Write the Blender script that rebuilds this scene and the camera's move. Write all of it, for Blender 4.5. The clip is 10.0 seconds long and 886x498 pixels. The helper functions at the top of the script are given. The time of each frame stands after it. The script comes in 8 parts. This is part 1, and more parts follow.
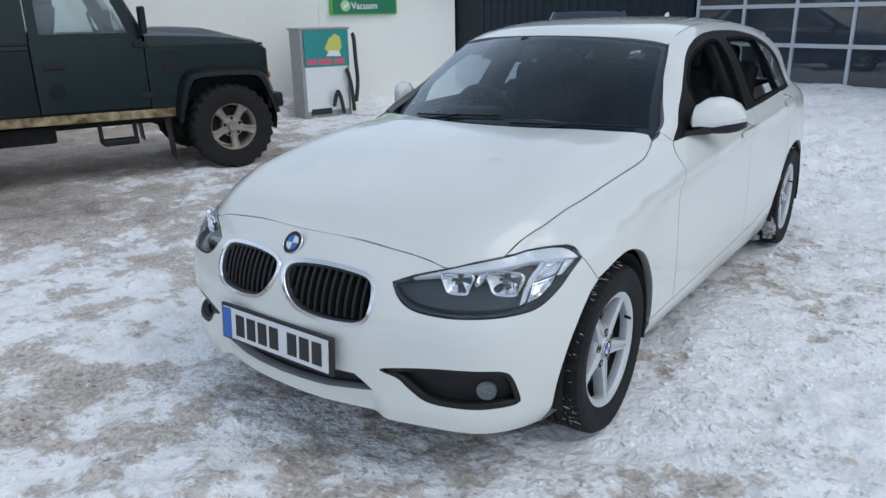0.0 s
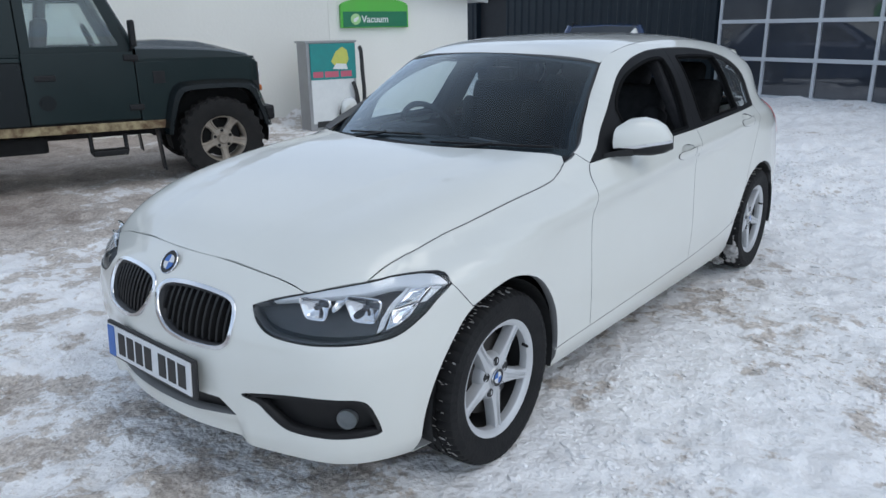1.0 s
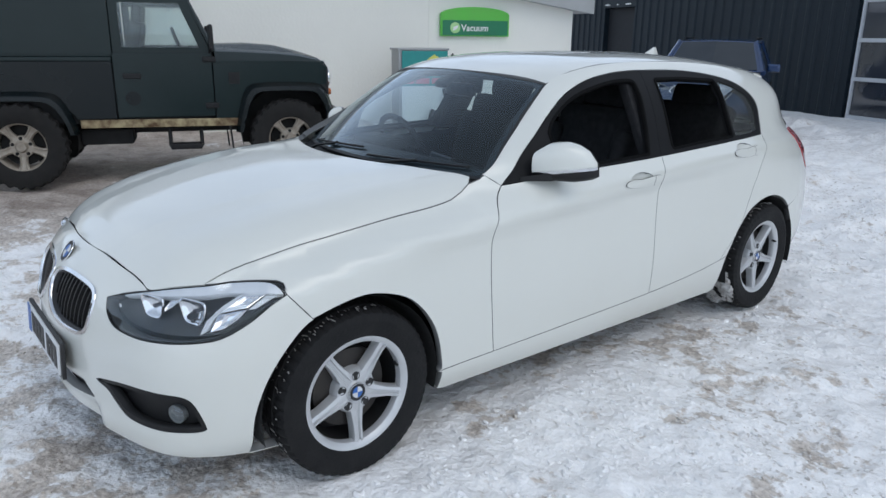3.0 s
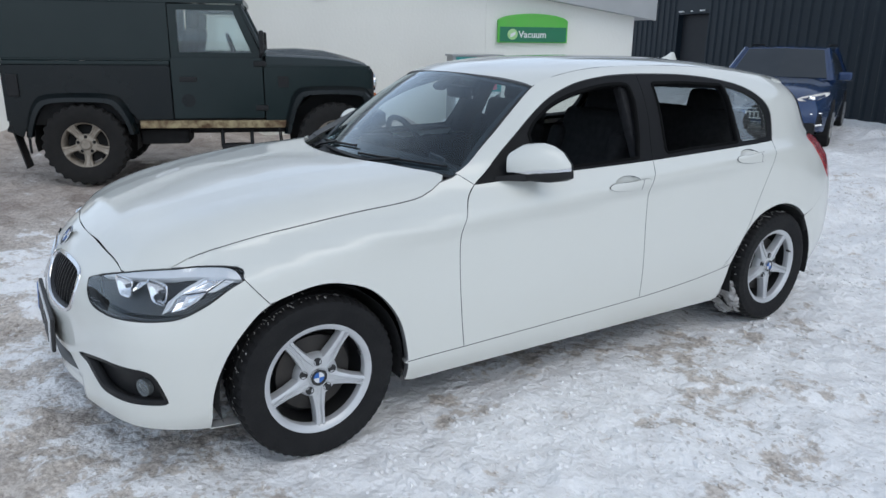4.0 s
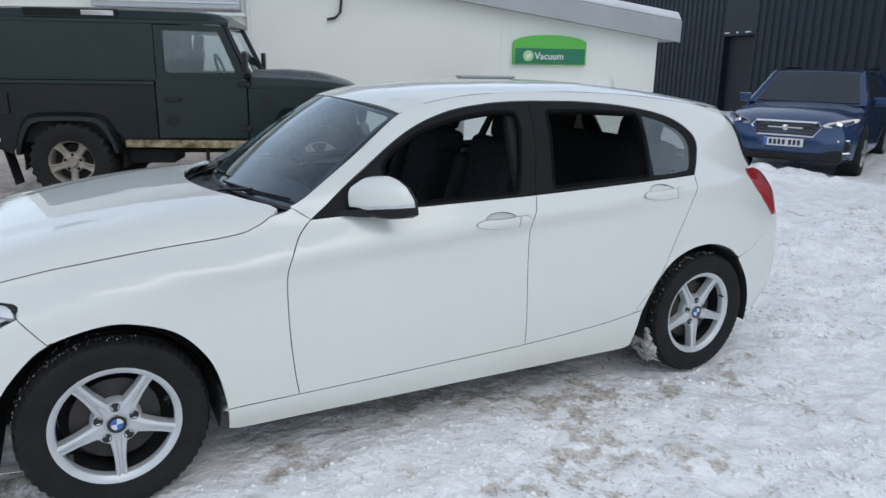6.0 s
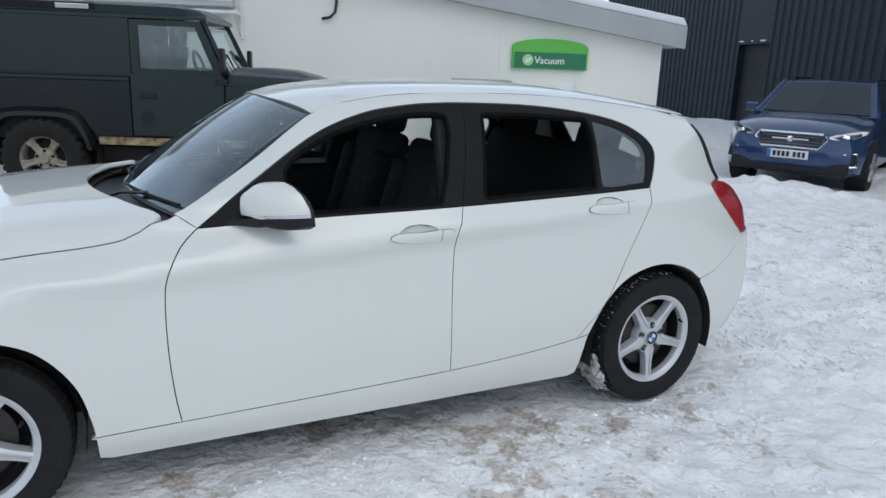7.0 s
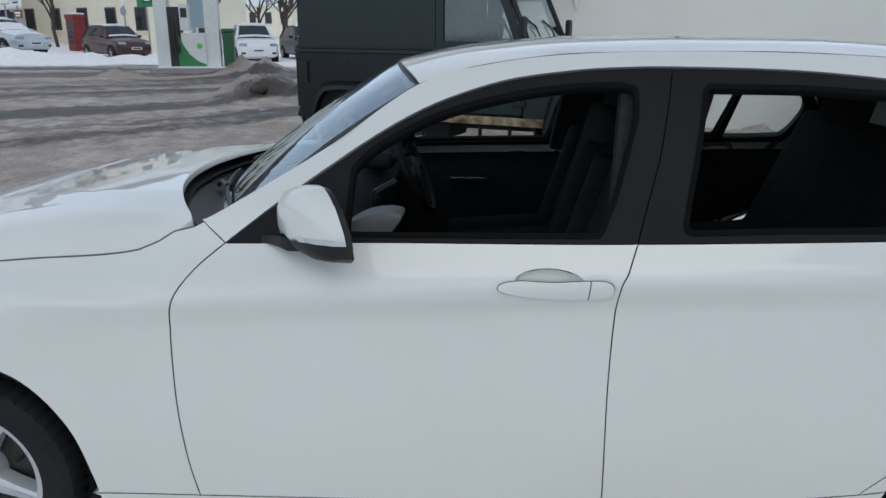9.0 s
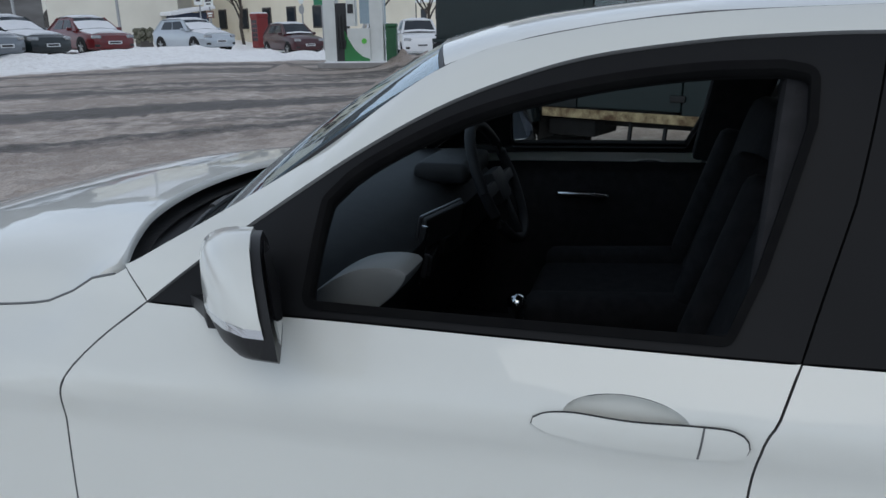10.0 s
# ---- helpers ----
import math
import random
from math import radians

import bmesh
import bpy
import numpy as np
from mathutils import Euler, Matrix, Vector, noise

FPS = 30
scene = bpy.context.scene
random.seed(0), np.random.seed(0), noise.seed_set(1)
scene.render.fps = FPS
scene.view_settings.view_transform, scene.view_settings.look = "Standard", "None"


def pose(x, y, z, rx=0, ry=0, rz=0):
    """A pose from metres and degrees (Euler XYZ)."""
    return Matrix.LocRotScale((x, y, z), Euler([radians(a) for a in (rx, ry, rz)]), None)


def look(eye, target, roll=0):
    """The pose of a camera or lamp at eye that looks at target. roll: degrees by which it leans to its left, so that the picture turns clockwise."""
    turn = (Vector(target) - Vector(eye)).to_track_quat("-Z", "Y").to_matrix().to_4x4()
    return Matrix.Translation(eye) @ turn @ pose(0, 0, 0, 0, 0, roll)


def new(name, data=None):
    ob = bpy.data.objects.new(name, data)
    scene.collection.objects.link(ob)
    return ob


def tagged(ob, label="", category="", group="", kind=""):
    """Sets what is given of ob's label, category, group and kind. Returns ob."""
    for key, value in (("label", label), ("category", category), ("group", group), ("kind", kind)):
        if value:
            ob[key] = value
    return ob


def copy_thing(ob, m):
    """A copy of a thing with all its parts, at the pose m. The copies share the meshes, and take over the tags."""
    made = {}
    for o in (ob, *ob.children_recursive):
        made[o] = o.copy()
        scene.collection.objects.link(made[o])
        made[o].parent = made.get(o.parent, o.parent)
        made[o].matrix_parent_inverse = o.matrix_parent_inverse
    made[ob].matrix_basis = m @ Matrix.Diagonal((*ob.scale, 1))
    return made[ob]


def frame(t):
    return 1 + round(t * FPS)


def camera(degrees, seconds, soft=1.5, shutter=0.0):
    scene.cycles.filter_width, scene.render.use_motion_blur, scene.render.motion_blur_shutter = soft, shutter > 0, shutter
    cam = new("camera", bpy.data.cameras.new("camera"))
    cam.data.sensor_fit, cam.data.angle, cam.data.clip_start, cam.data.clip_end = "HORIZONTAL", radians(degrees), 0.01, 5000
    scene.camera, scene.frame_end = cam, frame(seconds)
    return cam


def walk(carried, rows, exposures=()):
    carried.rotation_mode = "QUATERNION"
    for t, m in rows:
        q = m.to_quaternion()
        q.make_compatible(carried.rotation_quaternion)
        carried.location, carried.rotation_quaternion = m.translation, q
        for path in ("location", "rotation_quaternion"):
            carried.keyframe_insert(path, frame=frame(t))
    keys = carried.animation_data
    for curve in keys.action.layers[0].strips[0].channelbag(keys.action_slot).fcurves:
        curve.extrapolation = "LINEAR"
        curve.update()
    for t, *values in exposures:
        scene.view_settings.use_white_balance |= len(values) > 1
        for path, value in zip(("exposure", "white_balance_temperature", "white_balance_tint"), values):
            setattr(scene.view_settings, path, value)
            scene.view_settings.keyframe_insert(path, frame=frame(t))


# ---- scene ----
cam = camera(63.3, 10.0)
PATH = [
    (0, (1.774, -2.209, 1.451), (0.631, -0.688, 0.832), -1.1),
    (0.5, (1.966, -2.006, 1.441), (0.746, -0.528, 0.868), -1.1),
    (1, (2.139, -1.827, 1.461), (0.91, -0.363, 0.874), -0.9),
    (1.5, (2.401, -1.696, 1.479), (1.083, -0.309, 0.894), 0.2),
    (2, (2.571, -1.517, 1.467), (1.176, -0.202, 0.896), -0.0),
    (2.2, (2.595, -1.405, 1.464), (1.184, -0.104, 0.902), -0.0),
    (3.3, (2.895, -1.122, 1.506), (1.345, -0.001, 0.922), 1.2),
    (3.5, (2.978, -1.074, 1.496), (1.391, -0.006, 0.911), 1.4),
    (4, (3.089, -0.897, 1.484), (1.468, 0.136, 0.931), 0.7),
    (4.5, (3.119, -0.66, 1.504), (1.48, 0.353, 0.968), 1.3),
    (5, (3.218, -0.472, 1.498), (1.562, 0.534, 1.005), 1.3),
    (5.2, (3.29, -0.39, 1.503), (1.61, 0.582, 1.021), 0.5),
    (6.3, (3.294, 0.101, 1.512), (1.572, 0.983, 1.005), 1.0),
    (6.5, (3.262, 0.196, 1.51), (1.544, 1.087, 1.006), 0.4),
    (7, (3.21, 0.438, 1.492), (1.471, 1.293, 0.997), 2.1),
    (7.5, (3.135, 0.677, 1.489), (1.322, 1.331, 0.956), 0.3),
    (8, (2.899, 0.919, 1.467), (1.033, 1.409, 0.94), 0.5),
    (8.5, (2.632, 1.14, 1.443), (0.733, 1.461, 0.903), 0.8),
    (9, (2.388, 1.339, 1.422), (0.475, 1.234, 0.848), 0.4),
    (9.5, (2.03, 1.43, 1.391), (0.151, 1.081, 0.803), -0.2),
    (10, (1.683, 1.501, 1.359), (-0.151, 0.962, 0.772), -0.7),
]
walk(cam, [(t, look(eye, target, roll)) for t, eye, target, roll in PATH],
     [(0, 0.02, 6440, 7), (2, 0.03, 6500, 7), (4, 0.05, 6560, 7), (6.5, 0.03, 6580, 7), (8, -0.05, 6620, 7), (9, -0.19, 6600, 7), (10, -0.33, 6600, 7)])

# ---- light ----
world = bpy.data.worlds.new("sky")
scene.world = world
world.use_nodes = True
wn = world.node_tree.nodes
sky = wn.new("ShaderNodeTexSky")
sky.sky_type, sky.sun_disc = "NISHITA", False
sky.sun_elevation, sky.sun_rotation = radians(50), radians(82)
sky.air_density, sky.dust_density, sky.ozone_density = 1.0, 1.5, 2.2
# a high, thin, uneven overcast in front of the clear sky
wl = world.node_tree.links
wtc, wno = wn.new("ShaderNodeTexCoord"), wn.new("ShaderNodeTexNoise")
wno.inputs["Scale"].default_value, wno.inputs["Detail"].default_value = 2.2, 5
wl.new(wtc.outputs["Generated"], wno.inputs["Vector"])
wra, wmx = wn.new("ShaderNodeValToRGB"), wn.new("ShaderNodeMix")
wra.color_ramp.elements[0].position, wra.color_ramp.elements[1].position = 0.36, 0.64
wra.color_ramp.elements[0].color, wra.color_ramp.elements[1].color = (3.4, 4.1, 5.5, 1), (6.0, 6.7, 7.9, 1)
wl.new(wno.outputs["Fac"], wra.inputs["Fac"])
wmx.data_type = "RGBA"
wmx.inputs["Factor"].default_value = 0.7
wl.new(sky.outputs["Color"], wmx.inputs["A"])
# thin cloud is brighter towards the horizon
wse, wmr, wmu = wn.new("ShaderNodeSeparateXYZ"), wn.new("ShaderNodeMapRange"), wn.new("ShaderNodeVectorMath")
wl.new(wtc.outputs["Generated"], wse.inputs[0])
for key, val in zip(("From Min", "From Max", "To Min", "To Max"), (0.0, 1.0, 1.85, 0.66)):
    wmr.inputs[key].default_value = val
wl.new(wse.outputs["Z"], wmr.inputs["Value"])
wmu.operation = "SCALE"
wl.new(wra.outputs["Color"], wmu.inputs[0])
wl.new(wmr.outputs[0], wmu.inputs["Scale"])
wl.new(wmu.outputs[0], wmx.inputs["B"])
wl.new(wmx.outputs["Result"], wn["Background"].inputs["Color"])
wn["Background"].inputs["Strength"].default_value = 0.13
sun = new("sun", bpy.data.lights.new("sun", "SUN"))
sun.data.energy, sun.data.angle, sun.data.color = 0.55, radians(40), (1.0, 0.97, 0.93)
sun.matrix_world = look((5, 0.7, 6.2), (0, 0, 0))

# ---- materials ----
def rgb(c):
    return (*c, 1.0)


def material(name, base, rough=0.5, metal=0.0, vary=None, scale=8.0, amount=0.5, bump=0.0, bump_scale=60.0, coat=0.0, detail=6.0, spec=None):
    """A principled material whose colour wanders between base and vary, with fine relief."""
    m = bpy.data.materials.new(name)
    m.use_nodes = True
    nt = m.node_tree
    p = nt.nodes["Principled BSDF"]
    p.inputs["Base Color"].default_value = rgb(base)
    p.inputs["Roughness"].default_value = rough
    p.inputs["Metallic"].default_value = metal
    p.inputs["Coat Weight"].default_value = coat
    p.inputs["Coat Roughness"].default_value = 0.015
    if spec is not None:
        p.inputs["Specular IOR Level"].default_value = spec
    tc = nt.nodes.new("ShaderNodeTexCoord")
    if vary:
        n = nt.nodes.new("ShaderNodeTexNoise")
        n.inputs["Scale"].default_value, n.inputs["Detail"].default_value = scale, detail
        nt.links.new(tc.outputs["Object"], n.inputs["Vector"])
        r = nt.nodes.new("ShaderNodeValToRGB")
        r.color_ramp.elements[0].position, r.color_ramp.elements[1].position = 0.5 - amount / 2, 0.5 + amount / 2
        r.color_ramp.elements[0].color, r.color_ramp.elements[1].color = rgb(base), rgb(vary)
        nt.links.new(n.outputs["Fac"], r.inputs["Fac"])
        nt.links.new(r.outputs["Color"], p.inputs["Base Color"])
    if bump:
        b = nt.nodes.new("ShaderNodeBump")
        b.inputs["Strength"].default_value, b.inputs["Distance"].default_value = bump, 0.01
        n2 = nt.nodes.new("ShaderNodeTexNoise")
        n2.inputs["Scale"].default_value, n2.inputs["Detail"].default_value = bump_scale, 5
        nt.links.new(tc.outputs["Object"], n2.inputs["Vector"])
        nt.links.new(n2.outputs["Fac"], b.inputs["Height"])
        nt.links.new(b.outputs["Normal"], p.inputs["Normal"])
    return m


def glass(name, tint=(0.85, 0.9, 0.88), rough=0.0, base=0.07, rise_=0.85, power=3.0, film=0.0):
    """Thin glass: clear with a Fresnel gloss."""
    m = bpy.data.materials.new(name)
    m.use_nodes = True
    nt = m.node_tree
    out = nt.nodes["Material Output"]
    nt.nodes.remove(nt.nodes["Principled BSDF"])
    tr, gl = nt.nodes.new("ShaderNodeBsdfTransparent"), nt.nodes.new("ShaderNodeBsdfGlossy")
    mx, lw = nt.nodes.new("ShaderNodeMixShader"), nt.nodes.new("ShaderNodeLayerWeight")
    lw.inputs["Blend"].default_value = 0.5
    pw, fr = nt.nodes.new("ShaderNodeMath"), nt.nodes.new("ShaderNodeMath")
    pw.operation, fr.operation = "POWER", "MULTIPLY_ADD"
    pw.inputs[1].default_value = power
    fr.inputs[1].default_value, fr.inputs[2].default_value = rise_, base
    nt.links.new(lw.outputs["Facing"], pw.inputs[0])
    nt.links.new(pw.outputs[0], fr.inputs[0])
    tr.inputs["Color"].default_value = rgb(tint)
    gl.inputs["Roughness"].default_value = rough
    gl.inputs["Color"].default_value = rgb((0.86, 0.95, 1.0))
    nt.links.new(fr.outputs[0], mx.inputs[0])
    nt.links.new(tr.outputs[0], mx.inputs[1])
    nt.links.new(gl.outputs[0], mx.inputs[2])
    nt.links.new(mx.outputs[0], out.inputs["Surface"])
    if film:
        # an uneven pale grey film over the pane
        df, mf = nt.nodes.new("ShaderNodeBsdfDiffuse"), nt.nodes.new("ShaderNodeMixShader")
        df.inputs["Color"].default_value = rgb((0.62, 0.63, 0.62))
        tc, no, ml = nt.nodes.new("ShaderNodeTexCoord"), nt.nodes.new("ShaderNodeTexNoise"), nt.nodes.new("ShaderNodeMath")
        no.inputs["Scale"].default_value, no.inputs["Detail"].default_value = 9, 6
        ml.operation = "MULTIPLY"
        ml.inputs[1].default_value = 2 * film
        nt.links.new(tc.outputs["Object"], no.inputs["Vector"])
        nt.links.new(no.outputs["Fac"], ml.inputs[0])
        nt.links.new(ml.outputs[0], mf.inputs[0])
        nt.links.new(mx.outputs[0], mf.inputs[1])
        nt.links.new(df.outputs[0], mf.inputs[2])
        nt.links.new(mf.outputs[0], out.inputs["Surface"])
    return m


PAINT = material("white_paint", (0.70, 0.705, 0.655), 0.42, vary=(0.665, 0.67, 0.62), scale=3.0, amount=0.9, coat=1.0)
BLACK = material("black_trim", (0.009, 0.009, 0.010), 0.45, vary=(0.015, 0.015, 0.015), scale=20, bump=0.05, bump_scale=300, spec=0.3)
PILLAR = material("pillar_trim", (0.0072, 0.0074, 0.0082), 0.55, vary=(0.010, 0.0102, 0.011), scale=6, spec=0.15)
LINER = material("wheel_liner", (0.01, 0.01, 0.01), 0.9, vary=(0.02, 0.02, 0.02), bump=0.3)
GLASS = glass("window_glass", (0.84, 0.88, 0.87))
FILMGLASS = glass("filmed_glass", (0.80, 0.84, 0.82), film=0.06)
SCREENGLASS = glass("windscreen_glass", (0.70, 0.82, 0.88), 0.0, 0.03, 0.92, 2.9, 0.0)
TINT = glass("rear_glass", (0.55, 0.6, 0.6))
LENS = glass("lamp_lens", (0.95, 0.96, 0.97), 0.0, 0.035, 0.85, 3.2)
SEAL = material("rubber_seal", (0.004, 0.004, 0.0045), 0.85, vary=(0.007, 0.007, 0.007), scale=30, spec=0.08)
CHROME = material("chrome", (0.72, 0.73, 0.75), 0.12, 1.0)
REFLECT = material("reflector", (0.85, 0.86, 0.88), 0.08, 1.0)
BROW = material("lamp_brow_grey", (0.78, 0.80, 0.82), 0.22, 0.15, vary=(0.68, 0.70, 0.72), scale=20)
STEEL_DARK = material("dark_lamp_metal", (0.10, 0.10, 0.11), 0.3, 0.8, vary=(0.14, 0.14, 0.15), scale=30)
LAMPBED = material("lamp_bed_grey", (0.020, 0.022, 0.025), 0.3, 0.2, vary=(0.045, 0.047, 0.05), scale=18)
ALLOY = material("alloy", (0.60, 0.61, 0.62), 0.36, 0.35, vary=(0.52, 0.53, 0.54), scale=15, bump=0.04, bump_scale=200)
RUBBER = material("rubber", (0.008, 0.008, 0.009), 0.75, vary=(0.016, 0.016, 0.016), scale=12, bump=0.25, bump_scale=90, spec=0.25)
CABIN = material("cabin_cloth", (0.021, 0.021, 0.0225), 0.95, vary=(0.033, 0.033, 0.035), scale=30, bump=0.15, bump_scale=250, spec=0.1)
DASH = material("dash_plastic", (0.010, 0.0105, 0.012), 0.6, vary=(0.016, 0.0165, 0.018), scale=20, bump=0.1, bump_scale=350, spec=0.2)
GREY = material("grey_trim", (0.17, 0.18, 0.18), 0.5, vary=(0.14, 0.15, 0.15), scale=12)
PLATE = material("plate_white", (0.72, 0.73, 0.74), 0.4, vary=(0.64, 0.65, 0.66), scale=14)
INK = material("ink_black", (0.012, 0.012, 0.014), 0.5, vary=(0.02, 0.02, 0.02))
SEAM = material("panel_edge", (0.13, 0.135, 0.135), 0.5, vary=(0.10, 0.10, 0.10), scale=9)
BLUE = material("badge_blue", (0.03, 0.12, 0.42), 0.35, vary=(0.04, 0.15, 0.45))
RED = material("lamp_red", (0.42, 0.012, 0.015), 0.12, coat=0.6, vary=(0.30, 0.008, 0.01), scale=25)
SNOWBIT = material("packed_snow", (0.60, 0.60, 0.60), 0.7, vary=(0.30, 0.28, 0.26), scale=40, bump=0.4)

# ---- mesh helpers ----
from mathutils.geometry import delaunay_2d_cdt


def thing(name, at=(0, 0, 0), turn=0.0):
    """An Empty at a thing's base, to carry its parts."""
    ob = new(name)
    ob.matrix_world = pose(*at, 0, 0, turn)
    ob.empty_display_size = 0.2
    return ob


def hang(ob, parent):
    """Hang a mesh, built in the coordinates of its parent's base, under it."""
    if parent is not None:
        ob.parent = parent
    return ob


def part(name, bm, mat, parent=None, label="", smooth=None):
    """A bmesh as one mesh object. smooth: edges below this angle (degrees) are shaded smooth."""
    me = bpy.data.meshes.new(name)
    if smooth is not None:
        bm.normal_update()
        for f in bm.faces:
            f.smooth = True
        for e in bm.edges:
            e.smooth = len(e.link_faces) == 2 and e.calc_face_angle(0) < radians(smooth)
    bm.to_mesh(me)
    bm.free()
    me.materials.append(mat)
    return tagged(hang(new(name, me), parent), label)


def box(bm, size, at=(0, 0, 0), turn=(0, 0, 0), bevel=0.0, seg=2):
    """Add a bevelled box to bm."""
    r = bmesh.ops.create_cube(bm, size=1.0, matrix=pose(*at, *turn) @ Matrix.Diagonal((*size, 1)))
    if bevel:
        es = list({e for v in r["verts"] for e in v.link_edges})
        bmesh.ops.bevel(bm, geom=es, offset=bevel, segments=seg, profile=0.6, affect="EDGES", clamp_overlap=True)
    return bm


def boxed(size, at=(0, 0, 0), turn=(0, 0, 0), bevel=0.0, seg=2):
    return box(bmesh.new(), size, at, turn, bevel, seg)


def rod(bm, a, b, r0, r1=None, n=12):
    """Add a capped tapered rod from a to b."""
    a, b = Vector(a), Vector(b)
    m = Matrix.Translation((a + b) / 2) @ (b - a).to_track_quat("Z", "Y").to_matrix().to_4x4()
    bmesh.ops.create_cone(bm, cap_ends=True, segments=n, radius1=r0, radius2=r0 if r1 is None else r1, depth=(b - a).length, matrix=m)
    return bm


def tube(bm, pts, r, n=8):
    """Add a tube along points."""
    pts = [Vector(p) for p in pts]
    rings = []
    for i, p in enumerate(pts):
        d = (pts[min(i + 1, len(pts) - 1)] - pts[max(i - 1, 0)]).normalized()
        up = Vector((0, 0, 1)) if abs(d.z) < 0.9 else Vector((1, 0, 0))
        a = d.cross(up).normalized()
        b = d.cross(a)
        rings.append([bm.verts.new(p + r * (math.cos(t) * a + math.sin(t) * b)) for t in (2 * math.pi * k / n for k in range(n))])
    for u, v in zip(rings, rings[1:]):
        for k in range(n):
            bm.faces.new((u[k], u[(k + 1) % n], v[(k + 1) % n], v[k]))
    bm.faces.new(rings[0])
    bm.faces.new(rings[-1][::-1])
    return bm


def lathe(bm, prof, n=48, axis="x", at=(0, 0, 0)):
    """Turn a closed profile of (along, radius) about an axis."""
    rings = []
    for k in range(n):
        t = 2 * math.pi * k / n
        c, s = math.cos(t), math.sin(t)
        rings.append([bm.verts.new(Vector(at) + Vector((a, r * c, r * s) if axis == "x" else (r * c, a, r * s) if axis == "y" else (r * c, r * s, a))) for a, r in prof])
    m = len(prof)
    for k in range(n):
        u, v = rings[k], rings[(k + 1) % n]
        for i in range(m):
            bm.faces.new((u[i], u[(i + 1) % m], v[(i + 1) % m], v[i]))
    return bm


def prism(bm, pts, axis, lo, hi, bevel=0.0):
    """Extrude a flat outline of 2D points along an axis from lo to hi."""
    def at(p, h):
        return (h, p[0], p[1]) if axis == "x" else (p[0], h, p[1]) if axis == "y" else (p[0], p[1], h)
    a, b = [bm.verts.new(at(p, lo)) for p in pts], [bm.verts.new(at(p, hi)) for p in pts]
    n = len(pts)
    faces = [bm.faces.new(a), bm.faces.new(b[::-1])]
    faces += [bm.faces.new((a[i], b[i], b[(i + 1) % n], a[(i + 1) % n])) for i in range(n)]
    bmesh.ops.recalc_face_normals(bm, faces=faces)
    if bevel:
        es = list({e for f in faces[:2] for e in f.edges})
        bmesh.ops.bevel(bm, geom=es, offset=bevel, segments=2, profile=0.6, affect="EDGES", clamp_overlap=True)
    return bm


def pchip(keys, q):
    """Monotone cubic through (a, b) keys at q (an array)."""
    k = np.array(keys, float)
    x, y = k[:, 0], k[:, 1]
    h, d = np.diff(x), np.diff(y) / np.diff(x)
    m = np.zeros_like(y)
    if len(x) > 2:
        w1, w2 = 2 * h[1:] + h[:-1], h[1:] + 2 * h[:-1]
        with np.errstate(divide="ignore", invalid="ignore"):
            mid = (w1 + w2) / (w1 / d[:-1] + w2 / d[1:])
        m[1:-1] = np.where(d[:-1] * d[1:] > 0, mid, 0)
    m[0], m[-1] = d[0], d[-1]
    q = np.clip(np.asarray(q, float), x[0], x[-1])
    i = np.clip(np.searchsorted(x, q) - 1, 0, len(h) - 1)
    t = (q - x[i]) / h[i]
    return (2 * t**3 - 3 * t**2 + 1) * y[i] + (t**3 - 2 * t**2 + t) * h[i] * m[i] + (3 * t**2 - 2 * t**3) * y[i + 1] + (t**3 - t**2) * h[i] * m[i + 1]


def curve(pts, step=0.02, close=False):
    """A dense smooth line through 2D points (Catmull-Rom)."""
    p = [np.array(q, float) for q in pts]
    n, out = len(p), []
    for i in range(n if close else n - 1):
        a, b = p[i], p[(i + 1) % n]
        z = p[i - 1] if (i or close) else 2 * a - b
        c = p[(i + 2) % n] if (close or i + 2 < n) else 2 * b - a
        k = max(2, int(np.linalg.norm(b - a) / step) + 1)
        for t in np.arange(k) / k:
            out.append(0.5 * (2 * a + (b - z) * t + (2 * z - 5 * a + 4 * b - c) * t**2 + (3 * a - z - 3 * b + c) * t**3))
    if not close:
        out.append(p[-1])
    return [tuple(q) for q in out]


def fine(loop, step):
    """Split the long edges of a closed loop."""
    out = []
    for a, b in zip(loop, loop[1:] + loop[:1]):
        a, b = np.array(a), np.array(b)
        d = np.linalg.norm(b - a)
        if d < 1e-5:
            continue
        k = max(1, int(math.ceil(d / step)))
        out += [tuple(a + (b - a) * j / k) for j in range(k)]
    return out


def area(loop):
    q = np.array(loop)
    return 0.5 * np.sum(q[:, 0] * np.roll(q[:, 1], -1) - q[:, 1] * np.roll(q[:, 0], -1))


def pulled(loop, by):
    """Move a loop inwards (by > 0) or outwards."""
    q = np.array(loop)
    d = np.roll(q, -1, 0) - np.roll(q, 1, 0)
    d /= np.maximum(np.linalg.norm(d, axis=1, keepdims=True), 1e-9)
    n = np.stack([-d[:, 1], d[:, 0]], 1) * (1 if area(loop) > 0 else -1)
    return [tuple(v) for v in q + by * n]


def within(q, loop):
    """Which of the points q lie inside a loop."""
    x, y, r = q[:, 0], q[:, 1], np.zeros(len(q), bool)
    for (ax, ay), (bx, by) in zip(loop, loop[1:] + loop[:1]):
        if ay != by:
            r ^= ((ay > y) != (by > y)) & (x < (bx - ax) * (y - ay) / (by - ay) + ax)
    return r


